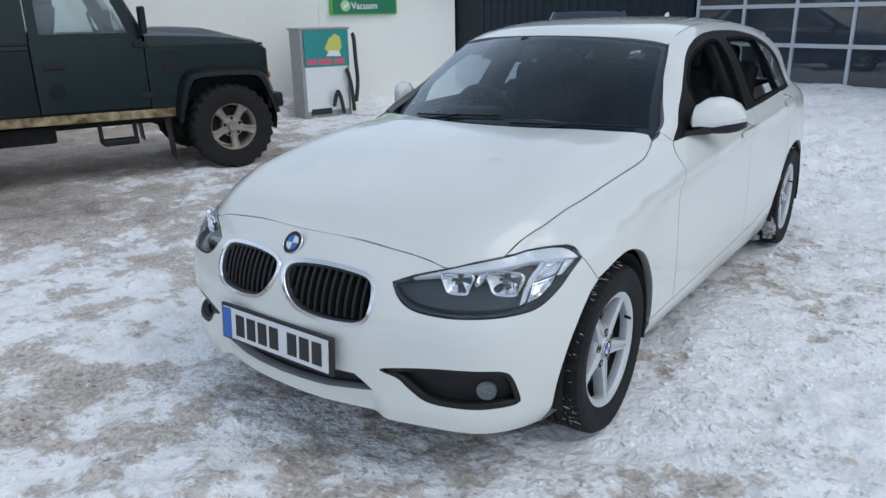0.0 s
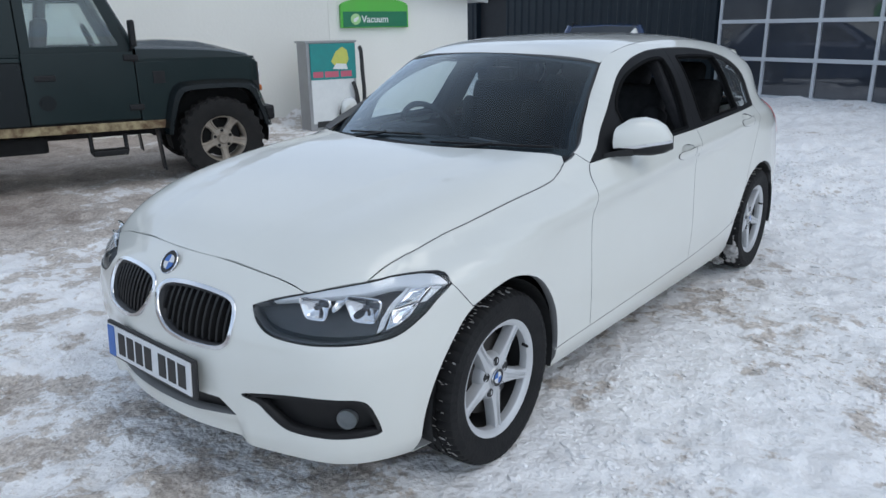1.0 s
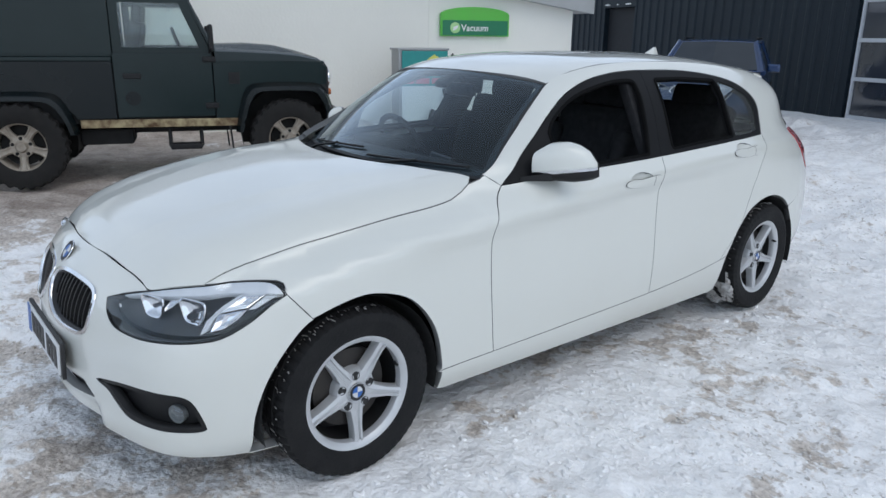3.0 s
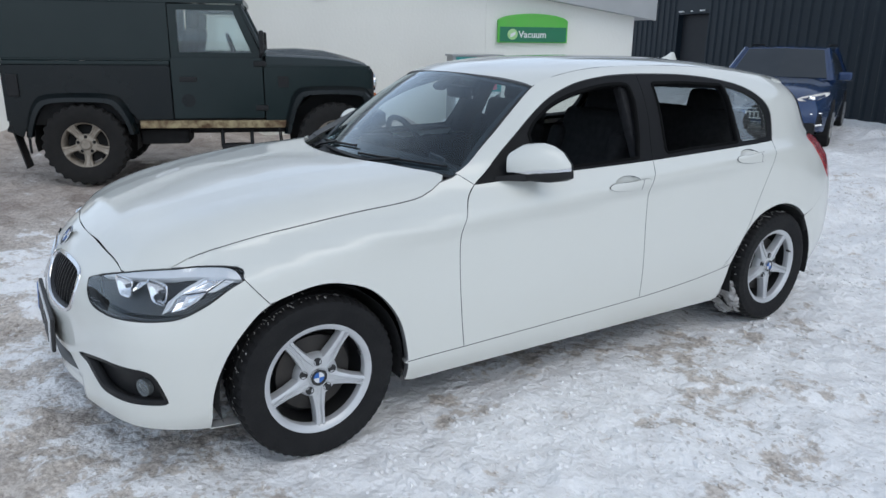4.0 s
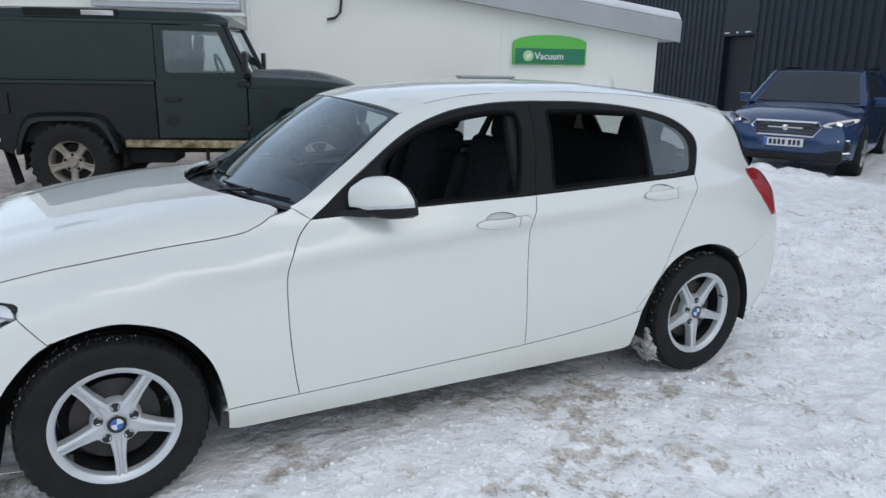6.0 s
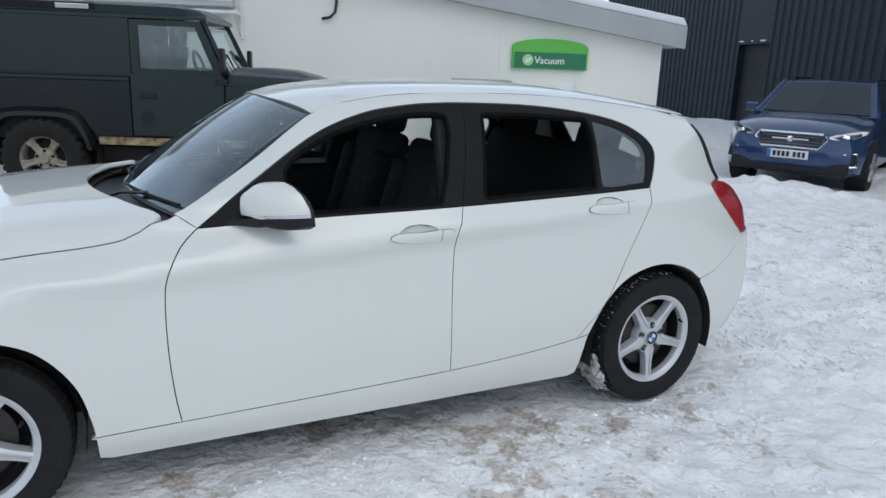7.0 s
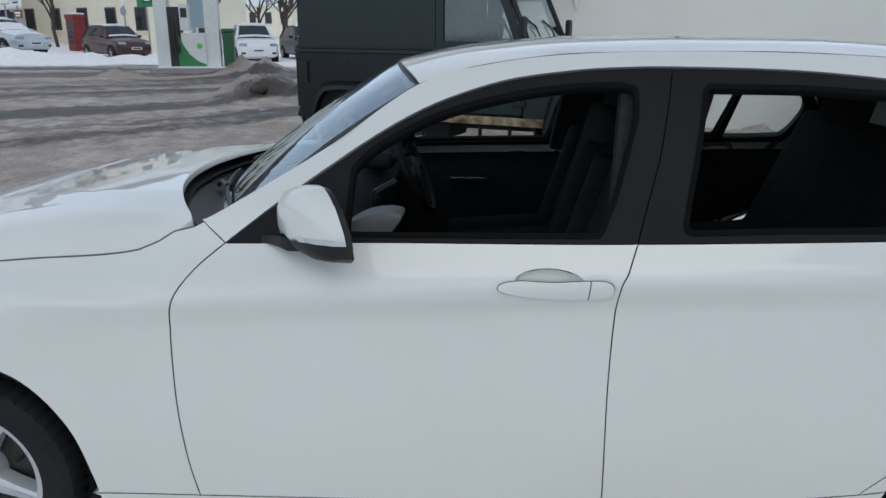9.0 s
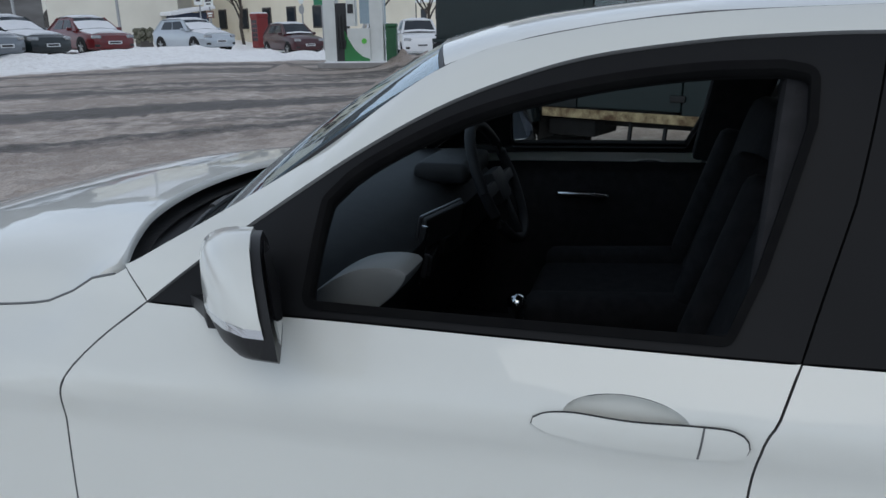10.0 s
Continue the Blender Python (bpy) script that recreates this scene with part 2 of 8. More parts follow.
def panel(name, loops, surf, mat, parent, step=0.03, gap=0.002, depth=0.014, mirror=False, label="", heart=(0, 1.4, 0.5), lift=0.0, edge=None, rim_mat=None):
    """A pressed panel: the area inside loops[0] and outside the others, in the surface's own plane, laid on surf, its rim turned in."""
    edge = edge or step
    ls = [fine(pulled(fine(l, edge), gap if i == 0 else -gap), edge * 1.3) for i, l in enumerate(loops)]
    pts, edges = [], []
    for l in ls:
        o = len(pts)
        pts += l
        edges += [(o + i, o + (i + 1) % len(l)) for i in range(len(l))]
    b = np.array(pts)
    lo, hi = b.min(0), b.max(0)
    gx, gy = np.meshgrid(np.arange(lo[0], hi[0], step), np.arange(lo[1], hi[1], step))
    g = np.stack([gx.ravel() + (np.arange(gx.size) // gx.shape[1] % 2) * step / 2, gy.ravel()], 1)
    ok = within(g, ls[0])
    for l in ls[1:]:
        ok &= ~within(g, l)
    g = g[ok]
    if len(g):
        g = g[np.array([np.min(np.sum((b - q) ** 2, 1)) for q in g]) > (0.55 * min(step, edge)) ** 2]
    vs, _, fs = delaunay_2d_cdt([Vector(p) for p in pts] + [Vector(p) for p in g], edges, [], 0, 1e-6)[:3]
    q = np.array([tuple(v) for v in vs])
    tri = np.array([tuple(f) for f in fs])
    c = q[tri].mean(1)
    ok = within(c, ls[0])
    for l in ls[1:]:
        ok &= ~within(c, l)
    tri = tri[ok]
    used = np.unique(tri)
    idx = -np.ones(len(q), int)
    idx[used] = np.arange(len(used))
    q, tri = q[used], idx[tri]
    e = 0.004
    p = surf(q[:, 0], q[:, 1])
    du = surf(q[:, 0] + e, q[:, 1]) - surf(q[:, 0] - e, q[:, 1])
    dv = surf(q[:, 0], q[:, 1] + e) - surf(q[:, 0], q[:, 1] - e)
    n = np.cross(du, dv)
    n /= np.maximum(np.linalg.norm(n, axis=1, keepdims=True), 1e-12)
    sign = np.sign(np.sum(n * (p - np.array(heart))))
    n *= sign
    p = p + n * lift
    if sign < 0:
        tri = tri[:, ::-1]
    count = {}
    for t in tri:
        for a, c2 in ((t[0], t[1]), (t[1], t[2]), (t[2], t[0])):
            count[(a, c2)] = 1
    rim = [k for k in count if (k[1], k[0]) not in count]
    rv = sorted({a for k in rim for a in k})
    at = {v: len(p) + i for i, v in enumerate(rv)}
    allp = np.vstack([p, p[rv] - n[rv] * depth])
    faces = [tuple(int(v) for v in t) for t in tri] + [(int(k[1]), int(k[0]), at[k[0]], at[k[1]]) for k in rim]
    made = []
    for side in ((1, -1) if mirror else (1,)):
        w = allp * (side, 1, 1)
        fl = faces if side == 1 else [f[::-1] for f in faces]
        me = bpy.data.meshes.new(name)
        me.from_pydata(w.tolist(), [], fl)
        me.polygons.foreach_set("use_smooth", [True] * len(fl))
        ln = np.zeros((len(me.loops), 3))
        vi = np.zeros(len(me.loops), int)
        me.loops.foreach_get("vertex_index", vi)
        k = 3 * len(tri)
        ln[:k] = n[vi[:k]] * (side, 1, 1)
        me.normals_split_custom_set(ln.tolist())
        me.materials.append(mat)
        if rim_mat is None and mat is PAINT and depth > 0.012:
            rim_mat = SEAM
        if rim_mat is not None:
            me.materials.append(rim_mat)
            me.polygons.foreach_set("material_index", [0] * len(tri) + [1] * len(rim))
        made.append(tagged(hang(new(name, me), parent), label))
    return made

# ---- ground ----
def lattice(seed):
    return np.random.RandomState(seed).rand(256, 256)


def value_noise(x, y, seed):
    g = lattice(seed)
    i, j = np.floor(x).astype(int), np.floor(y).astype(int)
    a, b = x - i, y - j
    a, b = a * a * (3 - 2 * a), b * b * (3 - 2 * b)
    p, q = i % 256, j % 256
    p1, q1 = (i + 1) % 256, (j + 1) % 256
    return (g[p, q] * (1 - a) + g[p1, q] * a) * (1 - b) + (g[p, q1] * (1 - a) + g[p1, q1] * a) * b


def fbm(x, y, seed, octaves=4):
    t = 0
    for k in range(octaves):
        t = t + (value_noise(x * 2**k + 17.3 * k, y * 2**k + 5.1 * k, seed + k) - 0.5) * 0.5**k
    return t


def rise(x, y):
    """The yard climbs gently towards the street."""
    p = -0.83 * (x - 1.7) - 0.56 * (y - 1.5)
    side = -0.695 * x + 1.231 * y
    return 0.0155 * np.clip(p - 8, 0, 60) * (1 - 0.6 * np.clip((side + 3) / 6, 0, 1))


def heap(x, y, cx, cy, rx, ry, h, turn=0.0):
    c, s = math.cos(radians(turn)), math.sin(radians(turn))
    u, v = ((x - cx) * c + (y - cy) * s) / rx, (-(x - cx) * s + (y - cy) * c) / ry
    return h * np.exp(-(u * u + v * v) ** 1.3)


def street(x, y):
    """Distance towards the street, square to its snow bank."""
    return -0.268 * x - 0.963 * y


def ground_z(x, y):
    """Height of the trodden snow."""
    x, y = np.asarray(x, float), np.asarray(y, float)
    p = -0.83 * (x - 1.7) - 0.56 * (y - 1.5)
    near = np.exp(-((x - 1.0) ** 2 + (y - 1.0) ** 2) / 500.0)
    z = 0.030 * fbm(x * 0.9, y * 0.9, 1) + 0.045 * fbm(x * 3.4, y * 3.4, 11) * near + 0.038 * np.maximum(fbm(x * 9, y * 9, 21, 3), -0.10) * near
    clear = np.clip((np.abs(x) - 1.0) / 0.5, 0, 1) + np.clip((-0.5 - y) / 0.5, 0, 1) + np.clip((y - 3.2) / 0.5, 0, 1)
    z = z * np.clip(0.35 + clear, 0, 1) - 0.004
    z = z + rise(x, y)
    q = street(x, y)
    bank = np.clip((q - 18.8) / 2.5, 0, 1)
    z = z + bank * (np.clip(0.2 + 0.021 * (x + 22), -0.06, 0.24) + (0.10 * fbm(x * 0.8, y * 0.8, 31) + 0.05 * fbm(x * 3, y * 3, 33)) * np.clip((30 - q) / 6, 0.2, 1))
    z = z + 0.17 * np.exp(-((q - 21.6) / 1.3) ** 2) * np.clip(1 + 1.6 * fbm(x * 0.9, y * 0.9, 35, 3), 0.2, 2)
    lump = np.clip(1 + 0.8 * fbm(x * 1.9, y * 1.9, 41) + 0.7 * fbm(x * 6, y * 6, 43, 3), 0.2, 3)
    z = z + lump * (heap(x, y, -14.1, -3.7, 1.5, 0.9, 0.36, 10) + heap(x, y, -22.4, -6.4, 1.8, 1.0, 0.46, 10) + heap(x, y, -19.2, -9.6, 1.3, 0.55, 0.20, 15) + heap(x, y, -3.35, 8.62, 1.1, 0.4, 0.13, 26))
    bx, by = (x + 6.64) * 0.9455 - (y - 7.74) * 0.3256, (x + 6.64) * 0.3256 + (y - 7.74) * 0.9455
    z = z + np.where((by < 1.6) & (bx > -1.0) & (by > -9.5), 0.16 * np.exp(-np.clip(bx, 0, 9) / 0.30), 0) * np.clip(1 + 2 * fbm(x * 2, y * 2, 51), 0.2, 2)
    z = z + 0.20 * np.exp(-np.clip(7.1 - by, 0, 9) / 0.7) * np.clip(-1.5 - bx, 0, 1) * np.clip((bx + 16) / 2, 0, 1) * np.clip(1 + 1.2 * fbm(x * 0.7, y * 0.7, 61, 2), 0.2, 2)
    z = z + (0.10 * np.exp(-((by - 4.6) / 0.9) ** 2) * np.exp(-((bx - 1.0) / 2.4) ** 2) + 0.05 * np.clip((y - 3.4) / 2, 0, 1) * np.clip((x + 3) / 2, 0, 1)) * np.clip(1 + 2.6 * fbm(x * 2.2, y * 2.2, 71), 0, 2.4)
    return z


def snow_ground():
    """Snow, from clean to brown slush, and wet wheel tracks towards the street."""
    m = bpy.data.materials.new("snow_ground")
    m.use_nodes = True
    nt = m.node_tree
    N, L = nt.nodes.new, nt.links.new
    p = nt.nodes["Principled BSDF"]
    geo = N("ShaderNodeNewGeometry")

    def noise_at(scale, detail, rough=0.6, stretch=None):
        n = N("ShaderNodeTexNoise")
        n.inputs["Scale"].default_value, n.inputs["Detail"].default_value, n.inputs["Roughness"].default_value = scale, detail, rough
        if stretch:
            mp = N("ShaderNodeMapping")
            mp.inputs["Rotation"].default_value, mp.inputs["Scale"].default_value = (0, 0, stretch[0]), stretch[1]
            L(geo.outputs["Position"], mp.inputs["Vector"])
            L(mp.outputs["Vector"], n.inputs["Vector"])
        else:
            L(geo.outputs["Position"], n.inputs["Vector"])
        return n.outputs["Fac"]

    def calc(op, a, b, clamp=False):
        n = N("ShaderNodeMath")
        n.operation, n.use_clamp = op, clamp
        for k, v in enumerate((a, b)):
            if isinstance(v, (int, float)):
                n.inputs[k].default_value = v
            else:
                L(v, n.inputs[k])
        return n.outputs[0]

    def band(v, lo, hi, a=0.0, b=1.0):
        n = N("ShaderNodeMapRange")
        n.interpolation_type = "SMOOTHSTEP"
        for k, val in zip(("From Min", "From Max", "To Min", "To Max"), (lo, hi, a, b)):
            n.inputs[k].default_value = val
        L(v, n.inputs["Value"])
        return n.outputs[0]

    sep = N("ShaderNodeSeparateXYZ")
    L(geo.outputs["Position"], sep.inputs[0])
    x, y = sep.outputs[0], sep.outputs[1]
    away = calc("ADD", calc("MULTIPLY", calc("SUBTRACT", x, 1.7), -0.83), calc("MULTIPLY", calc("SUBTRACT", y, 1.5), -0.56))
    q = calc("ADD", calc("MULTIPLY", x, -0.268), calc("MULTIPLY", y, -0.963))
    r = calc("ADD", calc("MULTIPLY", x, -0.963), calc("MULTIPLY", y, 0.268))
    big, mid, small = noise_at(0.55, 3), noise_at(2.6, 7, 0.66), noise_at(13, 5, 0.7)
    crumbs, grain = noise_at(42, 3, 0.6), noise_at(110, 3, 0.7)
    # how brown the snow is, by place
    lean = calc("ADD", calc("MULTIPLY", band(x, 0.9, -4.0, 0.0, 0.072), band(y, 8.0, 6.0)), calc("ADD", band(y, 2.4, 6.5, 0.0, -0.055), band(x, 1.2, 3.2, 0.0, -0.010)))
    # browner under the car and along its sills
    under = calc("MULTIPLY", calc("MULTIPLY", band(x, 1.20, 0.85), band(x, -1.6, -0.9)), calc("MULTIPLY", band(y, -1.1, -0.4), band(y, 3.6, 3.1)))
    slush = calc("MULTIPLY", band(calc("ADD", away, calc("MULTIPLY", big, 3.0)), 5.5, 8.5), band(calc("ADD", q, calc("MULTIPLY", mid, 1.6)), 20.2, 19.4))
    slush = calc("MULTIPLY", slush, band(calc("ADD", x, calc("MULTIPLY", mid, 2.0)), -26.5, -25.0))
    clean = calc("MAXIMUM", band(q, 18.6, 19.4), band(calc("ADD", x, calc("MULTIPLY", mid, 2.0)), -25.0, -26.5))
    dirt = calc("ADD", calc("MULTIPLY", big, 0.32), calc("ADD", calc("MULTIPLY", mid, 0.56), calc("MULTIPLY", small, 0.12)))
    # before the nose, brown dirt and the car's shade are both put into the colour
    dirt = calc("ADD", dirt, calc("ADD", lean, calc("ADD", calc("ADD", calc("MULTIPLY", under, 0.012), calc("MULTIPLY", band(x, 1.7, 0.7), band(y, -0.5, -1.1, 0.0, 0.030))), calc("MULTIPLY", slush, calc("ADD", 0.11, band(q, 12.0, 5.0, 0.0, -0.035))))))
    dirt = calc("SUBTRACT", dirt, calc("MULTIPLY", clean, 0.3))
    # brown heaps scraped off the road
    for hx, hy, hr in ((-14.1, -3.6, 2.2), (-22.3, -6.4, 2.4), (-19.2, -9.6, 1.9)):
        away2 = calc("POWER", calc("ADD", calc("POWER", calc("SUBTRACT", x, hx), 2.0), calc("POWER", calc("SUBTRACT", y, hy), 2.0)), 0.5)
        dirt = calc("ADD", dirt, band(away2, hr, hr * 0.55, 0.0, 0.05))

    def blend(fac, a, b):
        n = N("ShaderNodeMix")
        n.data_type = "RGBA"
        L(fac, n.inputs["Factor"])
        for key, v in (("A", a), ("B", b)):
            if isinstance(v, tuple):
                n.inputs[key].default_value = rgb(v)
            else:
                L(v, n.inputs[key])
        return n.outputs["Result"]

    white = blend(band(calc("ADD", calc("MULTIPLY", small, 0.75), calc("MULTIPLY", crumbs, 0.25)), 0.38, 0.58), (0.90, 0.895, 0.89), (0.98, 0.97, 0.955))
    white = blend(calc("MULTIPLY", band(noise_at(6.5, 4, 0.6), 0.49, 0.60), 0.50), white, (0.76, 0.74, 0.725))
    grimy = blend(band(calc("ADD", calc("MULTIPLY", crumbs, 0.6), calc("MULTIPLY", small, 0.4)), 0.40, 0.60), (0.32, 0.26, 0.21), (0.66, 0.59, 0.52))
    soil = blend(band(crumbs, 0.42, 0.60), (0.16, 0.13, 0.11), (0.30, 0.26, 0.225))
    ragged = calc("ADD", dirt, calc("ADD", calc("MULTIPLY", calc("SUBTRACT", crumbs, 0.5), 0.10), calc("MULTIPLY", calc("SUBTRACT", small, 0.5), 0.16)))
    col = blend(calc("MULTIPLY", band(ragged, 0.527, 0.577), 0.85), white, grimy)
    col = blend(calc("MULTIPLY", band(ragged, 0.62, 0.72), 0.75), col, soil)
    specks = calc("MULTIPLY", band(grain, 0.66, 0.72), band(mid, 0.40, 0.60))
    col = blend(calc("MULTIPLY", specks, 0.7), col, (0.20, 0.17, 0.15))
    lumps = calc("MULTIPLY", band(noise_at(30, 2, 0.5), 0.60, 0.66), band(big, 0.42, 0.58))
    col = blend(calc("MULTIPLY", lumps, 0.6), col, (0.36, 0.31, 0.265))
    col = blend(calc("MULTIPLY", slush, 0.40), col, (0.36, 0.285, 0.245))
    # wet wheel tracks along the street
    trk = N("ShaderNodeCombineXYZ")
    run = calc("ADD", q, calc("MULTIPLY", r, 0.45))
    L(calc("MULTIPLY", run, 0.7), trk.inputs[0])
    L(calc("MULTIPLY", r, 0.055), trk.inputs[1])
    tn = N("ShaderNodeTexNoise")
    tn.inputs["Scale"].default_value, tn.inputs["Detail"].default_value = 1.0, 4
    L(trk.outputs[0], tn.inputs["Vector"])
    wet = calc("MULTIPLY", slush, band(calc("ADD", tn.outputs["Fac"], calc("ADD", calc("MULTIPLY", calc("SUBTRACT", mid, 0.5), 0.30), calc("MULTIPLY", calc("COSINE", calc("MULTIPLY", calc("SUBTRACT", run, 9.1), 1.904), 0.0), 0.085))), 0.425, 0.585))
    wet = calc("MULTIPLY", wet, band(calc("ADD", run, calc("MULTIPLY", mid, 1.0)), 8.2, 9.2))
    col = blend(calc("MULTIPLY", wet, 0.94), col, (0.048, 0.038, 0.031))
    L(col, p.inputs["Base Color"])
    L(band(wet, 0.2, 0.9, 0.60, 0.50), p.inputs["Roughness"])
    p.inputs["Specular IOR Level"].default_value = 0.3
    b = N("ShaderNodeBump")
    b.inputs["Strength"].default_value, b.inputs["Distance"].default_value = 0.85, 0.03
    lumpy = calc("ADD", calc("MULTIPLY", noise_at(8, 3, 0.55), 1.1), calc("MULTIPLY", noise_at(19, 2, 0.5), 0.7))
    L(calc("ADD", lumpy, calc("ADD", calc("MULTIPLY", crumbs, 0.32), calc("MULTIPLY", grain, 0.07))), b.inputs["Height"])
    L(b.outputs["Normal"], p.inputs["Normal"])
    return m


GROUND = snow_ground()
u = np.linspace(-1, 1, 741)
gx = 1.0 + 8.5 * u + 410 * np.sinh(13.0 * u) / math.sinh(13.0)
gy = 1.0 + 8.5 * u + 410 * np.sinh(13.0 * u) / math.sinh(13.0)
X, Y = np.meshgrid(gx, gy)
n = len(u)
verts = np.stack([X.ravel(), Y.ravel(), ground_z(X, Y).ravel()], 1)
i, j = np.meshgrid(np.arange(n - 1), np.arange(n - 1))
q = (j * n + i).ravel()
me = bpy.data.meshes.new("ground")
me.from_pydata(verts.tolist(), [], np.stack([q, q + 1, q + n + 1, q + n], 1).tolist())
me.polygons.foreach_set("use_smooth", [True] * len(me.polygons))
me.materials.append(GROUND)
tagged(new("ground", me), "trodden snow with brown slush and wheel tracks", "ground", kind="structure")

# loose crumbs of trodden snow round the car
def crumb_mesh(n, seed, lo, hi):
    g = np.random.RandomState(seed)
    x, y = g.uniform(-1.6, 4.2, 3 * n), g.uniform(-2.6, 6.5, 3 * n)
    keep = (fbm(x * 1.6, y * 1.6, 81) > g.uniform(-0.45, 0.35, 3 * n)) & ~((np.abs(x) < 0.82) & (y > -0.75) & (y < 3.5))
    x, y = x[keep][:n], y[keep][:n]
    k = len(x)
    gold = (1 + 5 ** 0.5) / 2
    ico = np.array([(-1, gold, 0), (1, gold, 0), (-1, -gold, 0), (1, -gold, 0), (0, -1, gold), (0, 1, gold), (0, -1, -gold), (0, 1, -gold), (gold, 0, -1), (gold, 0, 1), (-gold, 0, -1), (-gold, 0, 1)]) / 1.9
    tri = np.array([(0, 11, 5), (0, 5, 1), (0, 1, 7), (0, 7, 10), (0, 10, 11), (1, 5, 9), (5, 11, 4), (11, 10, 2), (10, 7, 6), (7, 1, 8), (3, 9, 4), (3, 4, 2), (3, 2, 6), (3, 6, 8), (3, 8, 9), (4, 9, 5), (2, 4, 11), (6, 2, 10), (8, 6, 7), (9, 8, 1)])
    r = lo + (hi - lo) * g.rand(k) ** 3.0
    t = g.uniform(0, 6.283, k)
    v = ico[None] * (1 + g.uniform(-0.5, 0.5, (k, 12, 1)))
    v = np.stack([v[..., 0] * np.cos(t)[:, None] - v[..., 1] * np.sin(t)[:, None], v[..., 0] * np.sin(t)[:, None] + v[..., 1] * np.cos(t)[:, None], v[..., 2] * 0.62], -1) * r[:, None, None] * (1 + g.uniform(0, 0.8, (k, 1, 1)) * np.array([1, 0, 0]))
    v += np.stack([x, y, ground_z(x, y) + 0.25 * r], -1)[:, None]
    me = bpy.data.meshes.new("snow_crumbs")
    me.from_pydata(v.reshape(-1, 3).tolist(), [], (tri[None] + 12 * np.arange(k)[:, None, None]).reshape(-1, 3).tolist())
    return me


me = crumb_mesh(30000, 5, 0.002, 0.014)
me.materials.append(GROUND)
tagged(new("snow_crumbs", me), "loose crumbs of trodden dirty snow", "snow", kind="stuff")

# ---- buildings ----
WALLWHITE = material("white_render", (0.86, 0.85, 0.784), 0.85, vary=(0.77, 0.76, 0.695), scale=0.9, amount=0.9, bump=0.35, bump_scale=24, detail=8)
FASCIA = material("grey_fascia", (0.42, 0.43, 0.43), 0.6, vary=(0.36, 0.37, 0.37), scale=2)
CLAD = material("dark_cladding", (0.007, 0.014, 0.021), 0.5, vary=(0.010, 0.018, 0.026), scale=0.8, amount=0.8, spec=0.3)
DARKIN = material("dark_recess", (0.008, 0.010, 0.013), 0.7, vary=(0.012, 0.014, 0.018))
FRAMEGREY = material("door_frame_grey", (0.52, 0.54, 0.57), 0.5, vary=(0.46, 0.48, 0.50), scale=3)
ROOFSNOW = material("roof_snow", (0.80, 0.81, 0.83), 0.8, vary=(0.72, 0.73, 0.75), scale=2, bump=0.4, bump_scale=6)
PIPE = material("pipe_black", (0.02, 0.02, 0.02), 0.5, vary=(0.03, 0.03, 0.03))
LIMEGREEN = material("sign_light_green", (0.10, 0.50, 0.06), 0.4, vary=(0.12, 0.46, 0.07), scale=5)
SIGNGREEN = material("sign_dark_green", (0.012, 0.19, 0.085), 0.4, vary=(0.016, 0.17, 0.08), scale=5)
SIGNWHITE = material("sign_white", (0.78, 0.8, 0.78), 0.5, vary=(0.7, 0.72, 0.7), scale=8)
STEEL = material("grey_steel", (0.36, 0.37, 0.37), 0.45, 0.5, vary=(0.30, 0.30, 0.30), scale=6, amount=0.8)
TEAL = material("poster_teal", (0.015, 0.27, 0.25), 0.4, vary=(0.02, 0.23, 0.22), scale=9)
YELLOW = material("poster_yellow", (0.62, 0.60, 0.12), 0.5, vary=(0.5, 0.55, 0.12), scale=20)
PINK = material("poster_pink", (0.55, 0.10, 0.16), 0.5, vary=(0.5, 0.14, 0.18), scale=20)
TURN = -19.0
bld = pose(-6.64, 7.74, 0, 0, 0, TURN)


def eave(y):
    """Height of the underside of the sloping roof edge over the white wall."""
    return 1.93 + 0.150 * (1.25 - y)


wall = tagged(thing("wall_white"), "white rendered gable wall of a low building", "wall", kind="structure")
wall.matrix_world = bld
bm = bmesh.new()
prism(bm, [(-9.5, -0.4), (1.26, -0.4), (1.26, eave(1.26) + 0.1), (-9.5, eave(-9.5) + 0.1)], "x", -6.0, 0.0)
part("wall_body", bm, WALLWHITE, wall)
# a faint vertical joint and a darker plinth stain line
part("wall_joint", boxed((0.012, 0.022, 2.3), (0.004, -1.42, 1.1), bevel=0.003), WALLWHITE, wall)
roof_edge = tagged(thing("roof_edge"), "grey sloping fascia under a snowy roof", "roof", kind="structure")
roof_edge.matrix_world = bld
bm = bmesh.new()
prism(bm, [(-9.5, eave(-9.5)), (1.56, eave(1.56)), (1.56, eave(1.56) + 0.34), (-9.5, eave(-9.5) + 0.34)], "x", 0.16, 0.22, 0.01)
part("fascia", bm, FASCIA, roof_edge)
bm = bmesh.new()
prism(bm, [(-9.5, eave(-9.5) + 0.01), (1.52, eave(1.52) + 0.01), (1.52, eave(1.52) + 0.30), (-9.5, eave(-9.5) + 0.30)], "x", -6.1, 0.158)
part("roof_body", bm, FASCIA, roof_edge)
bm = bmesh.new()
prism(bm, [(-9.6, eave(-9.6) + 0.345), (1.58, eave(1.58) + 0.345), (1.50, eave(1.5) + 0.47), (-9.6, eave(-9.6) + 0.50)], "x", -6.1, 0.20, 0.04)
part("snow_cover", bm, ROOFSNOW, roof_edge)

